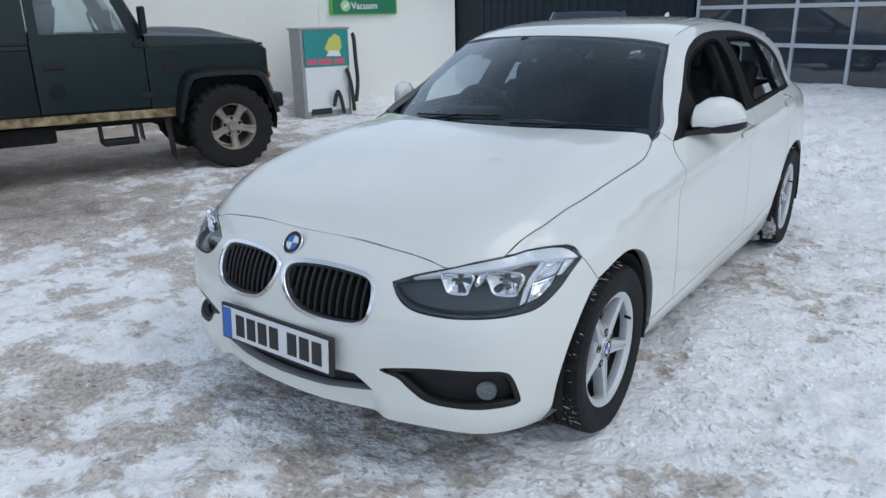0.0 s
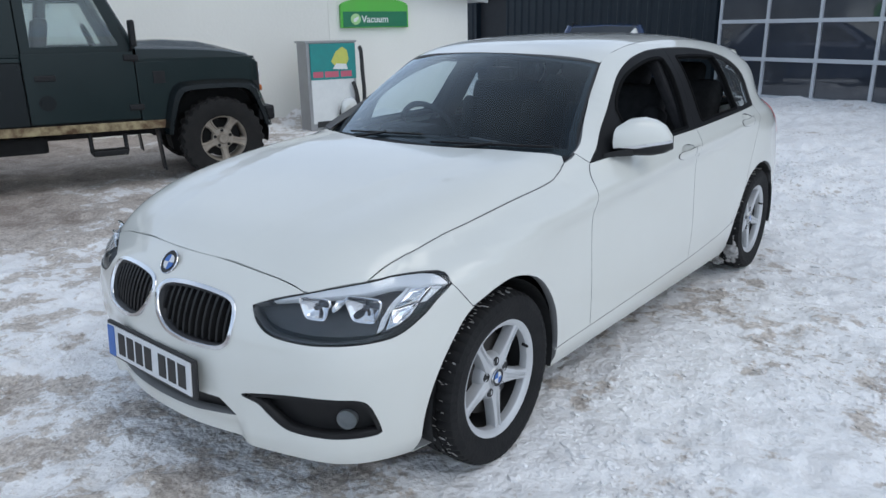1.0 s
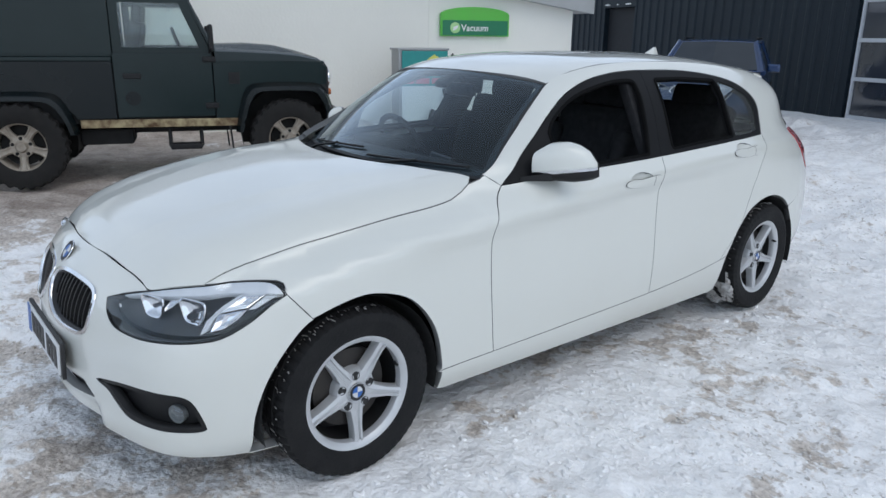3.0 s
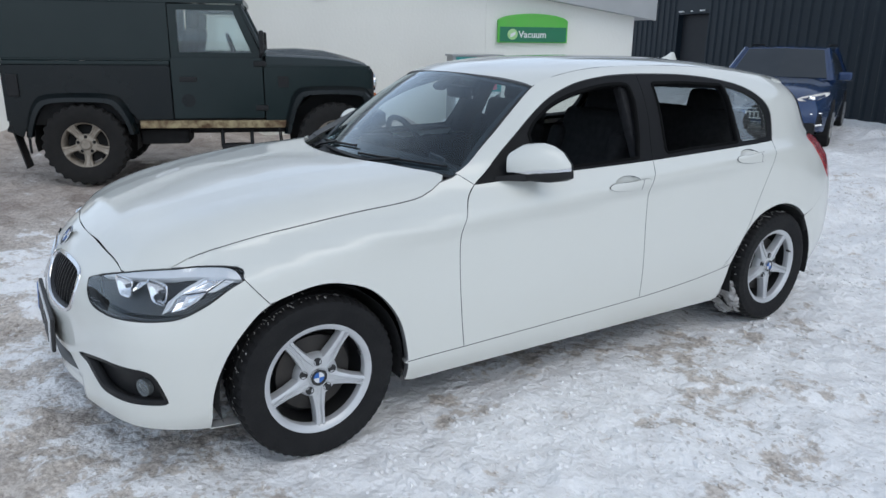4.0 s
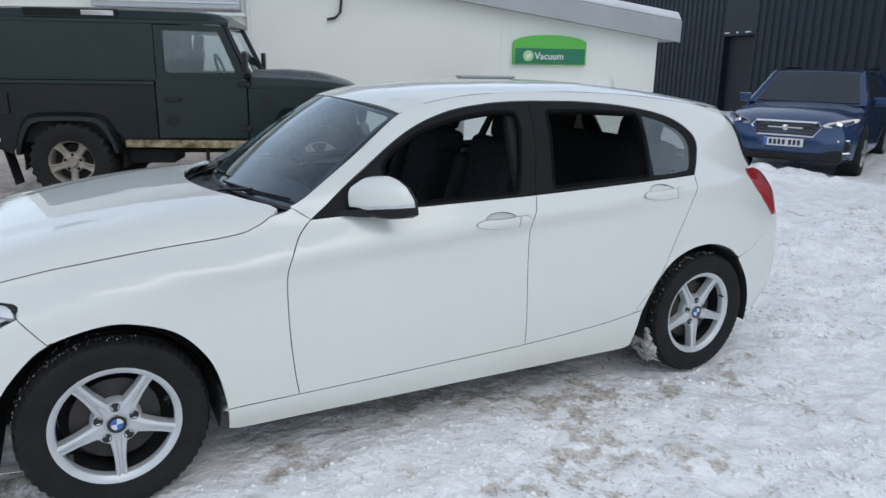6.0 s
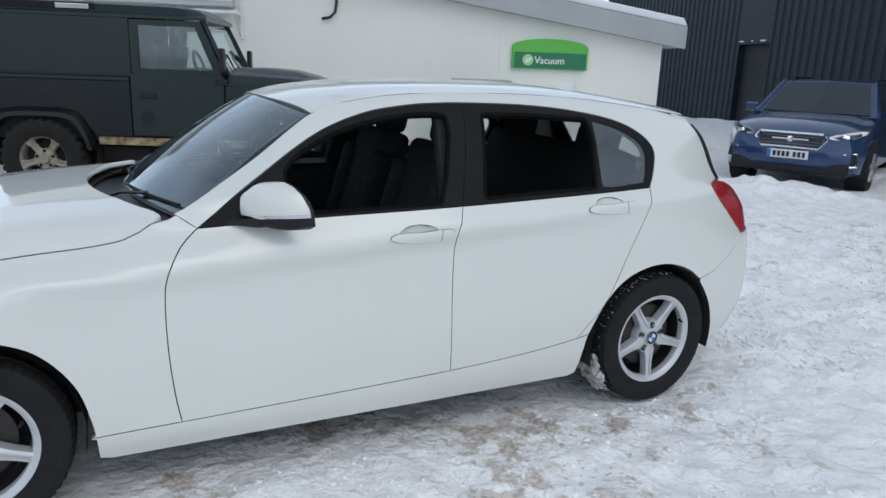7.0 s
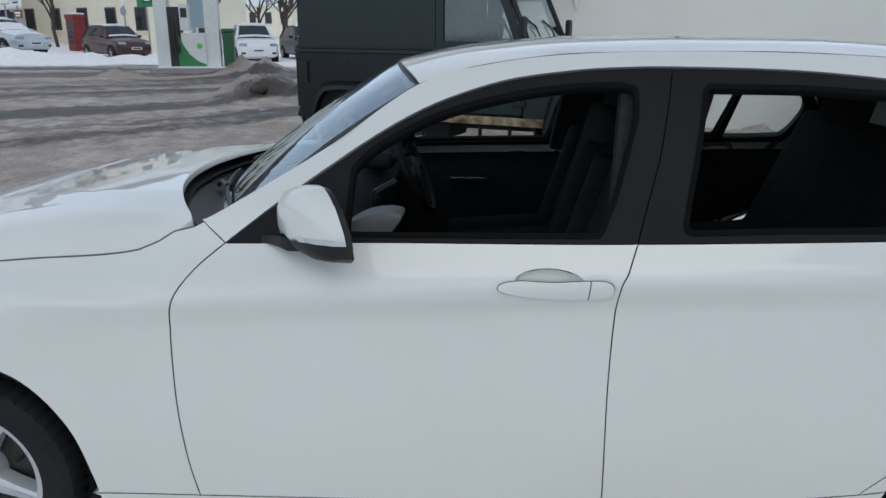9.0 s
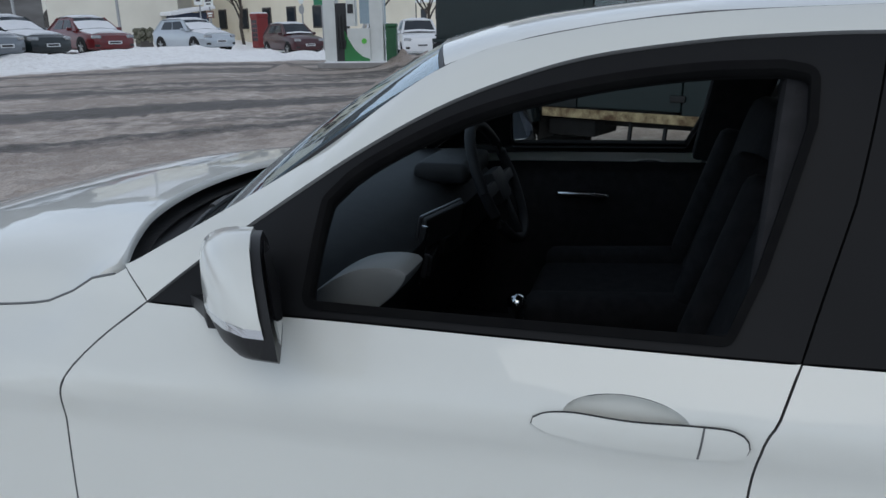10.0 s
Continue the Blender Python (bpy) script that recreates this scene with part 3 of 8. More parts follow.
# cable hook, brackets and canopy remains high on the white wall
bm = bmesh.new()
tube(bm, [(0.03, -4.22, 2.12), (0.05, -4.10, 2.14), (0.06, -4.02, 2.22), (0.05, -4.0, 2.36), (0.04, -4.01, 2.75)], 0.022, 8)
o = tagged(part("cable_end", bm, PIPE, smooth=60), "loose black cable hanging from the white wall", "cable")
o.matrix_world = bld
brk = tagged(thing("wall_bracket"), "white steel bracket and shutter box on the wall", "bracket")
brk.matrix_world = bld
part("shutter_box", boxed((0.30, 2.1, 0.42), (0.15, -6.56, 2.42), bevel=0.02), FRAMEGREY, brk)
for z in (2.30, 2.40, 2.50):
    part("box_rib", boxed((0.016, 2.06, 0.02), (0.306, -6.56, z), bevel=0.004), SIGNWHITE, brk)
part("shelf_rail", boxed((0.44, 0.045, 0.045), (0.24, -5.45, 2.13), bevel=0.008), SIGNWHITE, brk)
part("shelf_rail", boxed((0.045, 2.2, 0.05), (0.46, -6.52, 2.13), bevel=0.008), SIGNWHITE, brk)
part("upright", boxed((0.045, 0.05, 1.3), (0.03, -5.42, 2.42), bevel=0.008), SIGNWHITE, brk)
bm = bmesh.new()
rod(bm, (0.05, -5.44, 1.80), (0.44, -5.46, 2.12), 0.014)
part("strut", bm, SIGNWHITE, brk)

# vacuum sign
sign = tagged(thing("vacuum_sign"), "arched green vacuum sign with white lettering on the wall", "sign")
sign.matrix_world = bld
arc = [(-1.235, 1.49), (0.0, 1.49), (0.0, 1.835)] + [(-0.6175 + 0.6175 * math.cos(t), 1.835 + 0.125 * math.sin(t)) for t in np.linspace(0.12, math.pi - 0.12, 16)] + [(-1.235, 1.835)]
bm = bmesh.new()
prism(bm, arc, "x", 0.004, 0.075, 0.008)
part("sign_back", bm, LIMEGREEN, sign)
bm = bmesh.new()
prism(bm, [(-1.205, 1.505), (-0.03, 1.505), (-0.03, 1.745), (-1.205, 1.745)], "x", 0.076, 0.088, 0.003)
part("sign_face", bm, SIGNGREEN, sign)
bm = bmesh.new()
lathe(bm, [(0.089, 0.0005), (0.089, 0.088), (0.094, 0.088), (0.094, 0.0005)], 32, "x", (0, -0.985, 1.625))
disc = part("sign_disc", bm, material("sign_pale", (0.45, 0.68, 0.35), 0.5, vary=(0.3, 0.6, 0.2), scale=14), sign)
bm = bmesh.new()
prism(bm, [(-1.03, 1.58), (-0.99, 1.585), (-0.94, 1.625), (-0.935, 1.67), (-0.97, 1.655), (-1.02, 1.635)], "x", 0.0945, 0.098)
part("sign_leaf", bm, SIGNWHITE, sign)


def lettering(text, size, mat, m, parent, bold=0.0):
    """Flat letters as a mesh."""
    c = bpy.data.curves.new("lettering", "FONT")
    c.body, c.size, c.extrude, c.offset = text, size, 0.002, bold
    c.align_y = "CENTER"
    tmp = bpy.data.objects.new("lettering_tmp", c)
    scene.collection.objects.link(tmp)
    me = bpy.data.meshes.new_from_object(tmp.evaluated_get(bpy.context.evaluated_depsgraph_get()))
    bpy.data.objects.remove(tmp)
    me.materials.append(mat)
    o = hang(new("lettering", me), parent)
    o.matrix_local = m
    return o


lettering("Vacuum", 0.152, SIGNWHITE, pose(0.091, -0.878, 1.620, 90, 0, 90), sign, 0.002)

# vacuum cleaner post
vac = tagged(thing("vacuum_machine"), "grey steel coin vacuum post with a teal poster and black hoses", "vacuum machine")
vac.matrix_world = pose(-6.45, 5.72, -0.05, 0, 0, -17)
part("cabinet", boxed((0.36, 0.80, 1.36), (0, 0, 0.66), bevel=0.015), STEEL, vac)
part("top_cap", boxed((0.40, 0.84, 0.03), (0, 0, 1.345), bevel=0.008), STEEL, vac)
part("lower_panel", boxed((0.012, 0.70, 0.66), (0.186, 0.0, 0.48), bevel=0.003), SIGNWHITE, vac, "pale front panel")
part("vent_slot", boxed((0.02, 0.34, 0.09), (0.19, -0.12, 0.14), bevel=0.003), INK, vac)
ps = part("poster", boxed((0.02, 0.74, 0.52), (0.192, 0.02, 1.06), bevel=0.004), TEAL, vac, "teal poster with a yellow figure shape and red bars")
bm = bmesh.new()
prism(bm, [(0.05, 0.98), (0.20, 0.97), (0.27, 1.08), (0.25, 1.22), (0.17, 1.27), (0.06, 1.20), (-0.02, 1.06)], "x", 0.203, 0.208, 0.002)
part("poster_shape", bm, YELLOW, ps)
bm = bmesh.new()
prism(bm, [(0.00, 0.95), (0.25, 0.94), (0.22, 1.02), (0.06, 1.03)], "x", 0.2085, 0.212)
part("poster_shape", bm, SIGNWHITE, ps)
for y, w in ((-0.24, 0.16), (-0.02, 0.22), (0.22, 0.18)):
    part("poster_bar", boxed((0.005, w, 0.085), (0.2045, y, 0.875)), PINK, ps)
for pts in ([(0.2, 0.42, 1.28), (0.24, 0.47, 1.25), (0.25, 0.47, 0.9), (0.25, 0.50, 0.55), (0.26, 0.44, 0.25)], [(0.2, 0.06, 0.14), (0.30, 0.06, 0.30), (0.30, 0.10, 0.46), (0.29, 0.16, 0.36), (0.26, 0.22, 0.10)], [(0.2, 0.30, 0.80), (0.26, 0.33, 0.70), (0.26, 0.38, 0.45), (0.26, 0.40, 0.12)]):
    bm = bmesh.new()
    q = [Vector(p) for p in pts]
    path = [q[0].lerp(q[1], 0.5)]
    for a, b, c in zip(q, q[1:], q[2:]):
        path += [((1 - t) ** 2 * a.lerp(b, 0.5) + 2 * t * (1 - t) * b + t * t * b.lerp(c, 0.5)) for t in np.linspace(0.15, 1, 6)]
    path.append(q[-1])
    tube(bm, path, 0.030, 10)
    part("hose", bm, PIPE, vac, "black hose", smooth=60)

# dark clad workshop with its sectional door
shop = tagged(thing("wall_dark"), "dark blue-grey clad workshop wall", "wall", kind="structure")
shop.matrix_world = bld
WY = 7.14
segs = [(-20.0, -8.5), (-6.9, 0.72), (6.45, 14.0)]
for a, b in segs:
    bm = bmesh.new()
    pts = []
    x = a
    while x < b - 0.01:
        w = min(0.33, b - x)
        pts += [(x, WY), (x + 0.04 * w / 0.33, WY - 0.035), (x + 0.10 * w / 0.33, WY - 0.035), (x + 0.14 * w / 0.33, WY)]
        x += 0.33
    pts += [(b, WY), (b, WY + 0.25), (a, WY + 0.25)]
    prism(bm, pts, "z", -0.5, 5.5)
    part("cladding", bm, CLAD, shop)
for a, b, z in ((-8.5, -6.9, 2.36), (0.72, 6.45, 3.75)):
    bm = bmesh.new()
    prism(bm, [(a, WY - 0.01), (b, WY - 0.01), (b, WY + 0.25), (a, WY + 0.25)], "z", z, 5.5)
    part("cladding", bm, CLAD, shop)
back_room = bmesh.new()
box(back_room, (40, 0.2, 6.4), (-3, WY + 7, 2.6))
box(back_room, (0.2, 7, 6.4), (-20, WY + 3.5, 2.6))
box(back_room, (0.2, 7, 6.4), (14, WY + 3.5, 2.6))
box(back_room, (34, 7, 0.2), (-3, WY + 3.6, 5.6))
part("workshop_shell", back_room, DARKIN, shop)
door2 = tagged(thing("door_1"), "dark recessed side door", "door", kind="structure")
door2.matrix_world = bld
part("door_leaf", boxed((1.60, 0.06, 2.9), (-7.7, WY + 0.20, 0.90), bevel=0.01), DARKIN, door2)
for x in (-8.3, -7.75, -7.2):
    part("door_light", boxed((0.22 if x != -7.75 else 0.06, 0.05, 0.04), (x, WY - 0.03, 2.44), bevel=0.008), SIGNWHITE, door2)
gate = tagged(thing("door_2"), "grey-framed glazed sectional workshop door", "door", kind="structure")
gate.matrix_world = bld
# cloudy reflections are painted into the pane colour
WINDARK = material("door_pane", (0.02, 0.025, 0.035), 0.04, vary=(0.07, 0.075, 0.085), scale=0.9, amount=0.6, coat=0.6, spec=1.0)
for r in range(5):
    for c in range(5):
        part("pane", boxed((1.10, 0.012, 0.70), (0.80 + 1.12 * c + 0.56, WY + 0.04, 0.02 + 0.735 * r + 0.37)), WINDARK, gate)
for r in range(6):
    part("rail", boxed((5.66, 0.05, 0.075), (0.80 + 2.8, WY + 0.01, 0.03 + 0.735 * r), bevel=0.006), FRAMEGREY, gate)
for c in range(6):
    part("mullion", boxed((0.06, 0.044, 3.72), (0.80 + 1.12 * c, WY + 0.012, 1.86), bevel=0.005), FRAMEGREY, gate)

# ---- the white hatchback: its surface ----
def tr(*keys):
    return keys


# half width and height of the lines that run along the body (y, value); the nose is at y = -0.79, the front axle at y = 0
SILL_Z = tr((-0.8, 0.25), (0.38, 0.285), (0.64, 0.29), (1.65, 0.317), (2.03, 0.342), (2.25, 0.371), (2.45, 0.40), (3.6, 0.40))
CREASE_Z = tr((-0.8, 0.66), (-0.35, 0.69), (0, 0.765), (0.3, 0.80), (0.62, 0.823), (1.02, 0.847), (1.7, 0.894), (2.3, 0.925), (2.8, 0.94), (3.6, 0.93))
BELT_Z = tr((-0.8, 0.735), (-0.44, 0.746), (-0.38, 0.772), (-0.28, 0.805), (-0.15, 0.830), (-0.02, 0.849), (0.1, 0.864), (0.24, 0.880), (0.4, 0.892), (0.5, 0.905), (0.62, 0.935), (0.75, 0.945), (1.07, 0.962), (1.7, 0.976), (2.63, 1.006), (3.6, 1.02))
TOP_Z = tr((-0.8, 0.80), (0.5, 0.97), (0.7, 0.988), (0.78, 1.004), (0.85, 1.034), (0.976, 1.118), (1.08, 1.186), (1.19, 1.246), (1.30, 1.289), (1.41, 1.319), (1.55, 1.338), (1.66, 1.346), (1.81, 1.349), (2.1, 1.342), (2.35, 1.318), (2.6, 1.275), (2.9, 1.215), (3.6, 1.18))
RAIL_Z = tr((-0.8, 0.85), (0.5, 1.02), (0.717, 1.04), (0.95, 1.15), (1.17, 1.30), (1.35, 1.352), (1.6, 1.380), (2.0, 1.386), (2.4, 1.370), (2.8, 1.328), (3.05, 1.298), (3.6, 1.26))
LOW_X = tr((-0.8, 0.80), (0, 0.80), (2.7, 0.81), (3.6, 0.80))
SILL_X = tr((-0.8, 0.852), (-0.35, 0.850), (0.0, 0.865), (0.5, 0.848), (1.2, 0.850), (2.0, 0.852), (2.69, 0.860), (3.6, 0.85))
MID_X = tr((-0.8, 0.868), (-0.35, 0.866), (0.0, 0.878), (0.5, 0.860), (1.2, 0.862), (2.1, 0.864), (2.69, 0.870), (3.2, 0.855), (3.6, 0.85))
DEEP_X = tr((-0.8, 0.855), (-0.35, 0.856), (0.0, 0.876), (0.5, 0.853), (1.2, 0.852), (2.1, 0.855), (2.69, 0.862), (3.2, 0.825), (3.6, 0.81))
CREASE_X = tr((-0.8, 0.84), (-0.35, 0.846), (0.0, 0.868), (0.5, 0.866), (1.2, 0.872), (2.1, 0.872), (2.69, 0.850), (3.2, 0.790), (3.6, 0.76))
BELT_X = tr((-0.8, 0.80), (-0.53, 0.775), (-0.44, 0.748), (-0.34, 0.728), (-0.15, 0.728), (-0.02, 0.740), (0.1, 0.745), (0.24, 0.747), (0.5, 0.744), (0.62, 0.748), (0.75, 0.768), (1.0, 0.804), (1.4, 0.818), (1.7, 0.822), (2.4, 0.808), (2.8, 0.772), (3.2, 0.715), (3.6, 0.70))
TOP_X = tr((-0.8, 0.74), (0.5, 0.70), (0.78, 0.748), (0.85, 0.735), (0.976, 0.703), (1.08, 0.670), (1.19, 0.636), (1.30, 0.614), (1.41, 0.602), (1.63, 0.586), (2.1, 0.588), (2.35, 0.605), (2.6, 0.63), (2.9, 0.655), (3.6, 0.64))
RAIL_X = tr((-0.8, 0.68), (0.5, 0.62), (0.717, 0.692), (0.95, 0.625), (1.17, 0.562), (1.4, 0.545), (1.8, 0.535), (2.4, 0.54), (2.8, 0.55), (3.05, 0.55), (3.6, 0.54))

YS, ZS = np.arange(-0.85, 3.66, 0.01), np.arange(0.1, 1.42, 0.004)
tz = [np.full_like(YS, 0.1)] + [np.full_like(YS, 0.175)] + [pchip(k, YS) for k in (SILL_Z,)] + [np.full_like(YS, 0.50)]
tz += [pchip(CREASE_Z, YS) - 0.075] + [pchip(k, YS) for k in (CREASE_Z, BELT_Z, TOP_Z, RAIL_Z)]
tz += [tz[-1] + 0.06]
tx = [pchip(LOW_X, YS) - 0.08] + [pchip(k, YS) for k in (LOW_X, SILL_X, MID_X, DEEP_X, CREASE_X, BELT_X, TOP_X, RAIL_X)]
tx += [tx[-1] - 0.16]
SECT = np.stack([pchip([(a[i], b[i]) for a, b in zip(tz, tx)], ZS) for i in range(len(YS))])


def section(y, z):
    """Half width of the body at (y, z)."""
    fy = np.clip((np.asarray(y) - YS[0]) / 0.01, 0, len(YS) - 1.001)
    fz = np.clip((np.asarray(z) - ZS[0]) / 0.004, 0, len(ZS) - 1.001)
    i, j = fy.astype(int), fz.astype(int)
    a, b = fy - i, fz - j
    return (SECT[i, j] * (1 - a) + SECT[i + 1, j] * a) * (1 - b) + (SECT[i, j + 1] * (1 - a) + SECT[i + 1, j + 1] * a) * b


# plan: how the body closes at its ends (share of the half width, y)
PLAN = [(0, -0.778), (0.12, -0.775), (0.23, -0.765), (0.35, -0.744), (0.46, -0.720), (0.56, -0.694), (0.66, -0.666), (0.75, -0.634), (0.83, -0.588), (0.90, -0.518),
        (0.952, -0.425), (0.982, -0.305), (0.996, -0.15), (1, 0.0), (1, 0.5), (1, 1.0), (1, 1.5), (1, 2.0), (1, 2.5), (0.998, 2.75), (0.990, 2.95), (0.965, 3.13), (0.895, 3.32), (0.77, 3.44), (0.55, 3.515), (0.28, 3.55), (0, 3.56)]
plan = np.array(curve([(q * 0.868, y) for q, y in PLAN], 0.01))
PL = np.concatenate([[0], np.cumsum(np.linalg.norm(np.diff(plan, axis=0), axis=1))])
NOSE_IN = tr((0.1, 0.055), (0.175, 0.020), (0.24, 0.004), (0.32, 0.0), (0.50, 0.0), (0.58, 0.010), (0.64, 0.030), (0.68, 0.052), (0.715, 0.080), (0.74, 0.105), (0.765, 0.14), (0.80, 0.21))
TAIL_IN = tr((0.1, 0.16), (0.25, 0.09), (0.40, 0.02), (0.55, 0.0), (0.68, 0.005), (0.80, 0.035), (0.95, 0.09), (1.02, 0.13), (1.27, 0.19), (1.42, 0.22))


def smooth(v, a, b):
    """A soft step from 0 at a to 1 at b."""
    t = np.clip((v - a) / (b - a), 0, 1)
    return t * t * (3 - 2 * t)


def body(s, z):
    """A point of the body: s runs round the plan from the middle of the nose (negative: the other side)."""
    s, z = np.broadcast_arrays(np.asarray(s, float), np.asarray(z, float))
    a = np.abs(s)
    q, y = np.interp(a, PL, plan[:, 0]) / 0.868, np.interp(a, PL, plan[:, 1])
    wf = np.clip((-0.22 - y) / 0.42, 0, 1)
    wr = np.clip((y - 2.75) / 0.75, 0, 1)
    wf, wr = wf * wf * (3 - 2 * wf), wr * wr * (3 - 2 * wr)
    x = q * section(y, z) * np.sign(s + 1e-12)
    # the lower lip steps back between two proud cheeks under the fog lamps
    low, ax = smooth(z, 0.335, 0.265), np.abs(x)
    cheek = smooth(ax, 0.375, 0.425) * smooth(ax, 0.80, 0.70)
    lip = smooth(ax, 0.40, 0.355)
    return np.stack([x, y + pchip(NOSE_IN, z) * wf - pchip(TAIL_IN, z) * wr + wf * low * (0.014 * lip - 0.010 * cheek), z], -1)


LINE = np.linspace(0, PL[-1], 1500)


def by_x(pts):
    """(x, z) places on the nose as (s, z)."""
    out = []
    for x, z in pts:
        b = body(LINE[:520], np.full(520, z))
        k = int(np.argmax(b[:, 0])) + 1
        out.append((float(np.sign(x) * np.interp(abs(x), b[:k, 0], LINE[:k])), z))
    return out


def by_y(pts):
    """(y, z) places on the flank as (s, z)."""
    out = []
    for y, z in pts:
        b = body(LINE, np.full(1500, z))
        out.append((float(np.interp(y, np.maximum.accumulate(b[:, 1]), LINE)), z))
    return out


def flank(pts, step=0.02):
    return by_y(curve(pts, step))


def nose(pts, step=0.02):
    return by_x(curve(pts, step))


def flip(pts):
    return [(-s, z) for s, z in pts]


# roof, windscreen, bonnet
ROOF_Z = tr((1.0, 1.325), (1.1, 1.352), (1.3, 1.392), (1.64, 1.42), (1.9, 1.425), (2.2, 1.424), (2.5, 1.408), (2.85, 1.371), (3.0, 1.346), (3.05, 1.334), (3.12, 1.312))


def roof(x, y):
    zc, zr, xr = pchip(ROOF_Z, y), pchip(RAIL_Z, y), pchip(RAIL_X, y)
    t = np.abs(x) / xr
    return np.stack([x, y, zc - (zc - zr) * (0.55 * t**2 + 0.45 * t**6)], -1)


def screen(a, b):
    """The windscreen: a across (-1 to 1), b from the bottom (0) to the top (1)."""
    lo = np.stack([0.700 * a, 0.545 + 0.172 * a**2, 0.978 - 0.018 * a**2], -1)
    hi = np.stack([0.560 * a, 1.075 + 0.10 * a**2, 1.347 - 0.047 * a**2], -1)
    c = b[..., None]
    lo = lo + (0.022 * np.clip(1 - 4 * b, 0, 1) ** 1.3 * a**5)[..., None] * np.array([1, 0, 0])
    return lo * (1 - c) + hi * c + (4 * b * (1 - b))[..., None] * np.array([0, -0.010, 0.016])


HOOD_MID = tr((-0.75, 0.74), (-0.62, 0.775), (-0.5, 0.837), (-0.25, 0.902), (0, 0.948), (0.3, 0.983), (0.5, 0.994), (0.62, 1.0))
HOOD_EDGE_Z = tr((-0.75, 0.66), (-0.58, 0.705), (-0.44, 0.750), (-0.38, 0.776), (-0.28, 0.808), (-0.15, 0.833), (-0.02, 0.852), (0.1, 0.867), (0.24, 0.882), (0.4, 0.894), (0.5, 0.909), (0.55, 0.930), (0.59, 0.953), (0.64, 0.968))
edge_y = np.concatenate([np.linspace(-0.44, 0.5, 12), [0.55, 0.59, 0.64]])
HOOD_EDGE_X = [(-0.75, 0.60), (-0.58, 0.635)] + [(y, float(body(by_y([(y, z)])[0][0], z)[0])) for y, z in zip(edge_y, pchip(HOOD_EDGE_Z, edge_y))]


NOSE_LINE = tr((0, 0.774), (0.2, 0.772), (0.4, 0.753), (0.50, 0.737), (0.553, 0.7235), (0.62, 0.739), (0.697, 0.751), (0.80, 0.756))
nose_x = np.linspace(0, 0.72, 37)
nose_z = pchip(NOSE_LINE, nose_x)
nose_y = np.array([float(body(by_x([(x, z)])[0][0], z)[1]) for x, z in zip(nose_x, nose_z)])


def bonnet(x, y):
    """The bonnet skin, brought down to meet the nose along its front edge."""
    yf, zf = np.interp(np.abs(x), nose_x, nose_y), np.interp(np.abs(x), nose_x, nose_z)
    p, q = bonnet_skin(x, y), bonnet_skin(x, yf)
    fall = np.exp(-np.clip(y - yf, 0, 9) / 0.085)
    p[..., 2] += (zf - q[..., 2]) * fall * np.clip((0.74 - np.abs(x)) / 0.06, 0, 1)
    return p


def bonnet_skin(x, y):
    zc, ze, xe = pchip(HOOD_MID, y), pchip(HOOD_EDGE_Z, y), pchip(HOOD_EDGE_X, y)
    t = np.abs(x) / xe
    f = 0.06 * t**2.2 + 0.94 * t**10
    rib = np.abs(x) - (0.30 + 0.22 * np.clip((y + 0.6) / 1.1, 0, 1))
    return np.stack([x, y, zc - (zc - ze) * f - 0.006 * np.clip(rib / 0.06, -1, 1) * (t < 1.2) * np.clip(1.15 - t, 0, 1)], -1)


# ---- the white hatchback: its parts ----
car = tagged(thing("hatchback"), "white five-door hatchback parked on packed snow, near windows down", "car")

ARCH_F = [(-0.374, 0.18), (-0.366, 0.33), (-0.318, 0.46), (-0.242, 0.562), (-0.160, 0.628), (-0.02, 0.668), (0.09, 0.662), (0.225, 0.605), (0.325, 0.482), (0.368, 0.33), (0.380, 0.19)]
ARCH_R = [(2.285, 0.19), (2.300, 0.33), (2.375, 0.505), (2.503, 0.625), (2.69, 0.668), (2.878, 0.612), (3.005, 0.470), (3.055, 0.33), (3.06, 0.25)]
SILL = [(0.356, 0.285), (0.639, 0.290), (1.1, 0.301), (1.649, 0.317), (2.03, 0.342), (2.254, 0.371), (2.315, 0.383)]
GAP_F = [(0.728, 0.939), (0.664, 0.884), (0.624, 0.820), (0.609, 0.733), (0.609, 0.56), (0.622, 0.40), (0.639, 0.290)]
GAP_M = [(1.690, 0.974), (1.667, 0.918), (1.648, 0.858), (1.641, 0.614), (1.649, 0.317)]
GAP_R = [(2.629, 1.004), (2.600, 0.955), (2.570, 0.905), (2.487, 0.731), (2.387, 0.528), (2.254, 0.371)]
BELT = [(0.728, 0.939), (1.07, 0.960), (1.69, 0.974), (2.629, 1.004)]
DLO = [(0.728, 0.939), (0.79, 0.986), (0.85, 1.031), (0.976, 1.118), (1.08, 1.186), (1.19, 1.246), (1.30, 1.289), (1.41, 1.319), (1.55, 1.338), (1.66, 1.346), (1.81, 1.349), (2.10, 1.342), (2.35, 1.318), (2.55, 1.278), (2.670, 1.218), (2.714, 1.148), (2.676, 1.06), (2.629, 1.004)]
RAIL = [(0.66, 0.985), (0.717, 1.014), (0.95, 1.15), (1.17, 1.30), (1.35, 1.352), (1.6, 1.380), (2.0, 1.386), (2.4, 1.370), (2.8, 1.328), (3.055, 1.297)]
LAMP = [(0.414, 0.680), (0.47, 0.701), (0.553, 0.7235), (0.62, 0.739), (0.697, 0.751), (0.770, 0.756), (0.808, 0.748), (0.839, 0.720), (0.833, 0.684), (0.824, 0.645), (0.802, 0.611), (0.760, 0.601), (0.68, 0.597), (0.59, 0.597), (0.50, 0.608), (0.450, 0.636)]


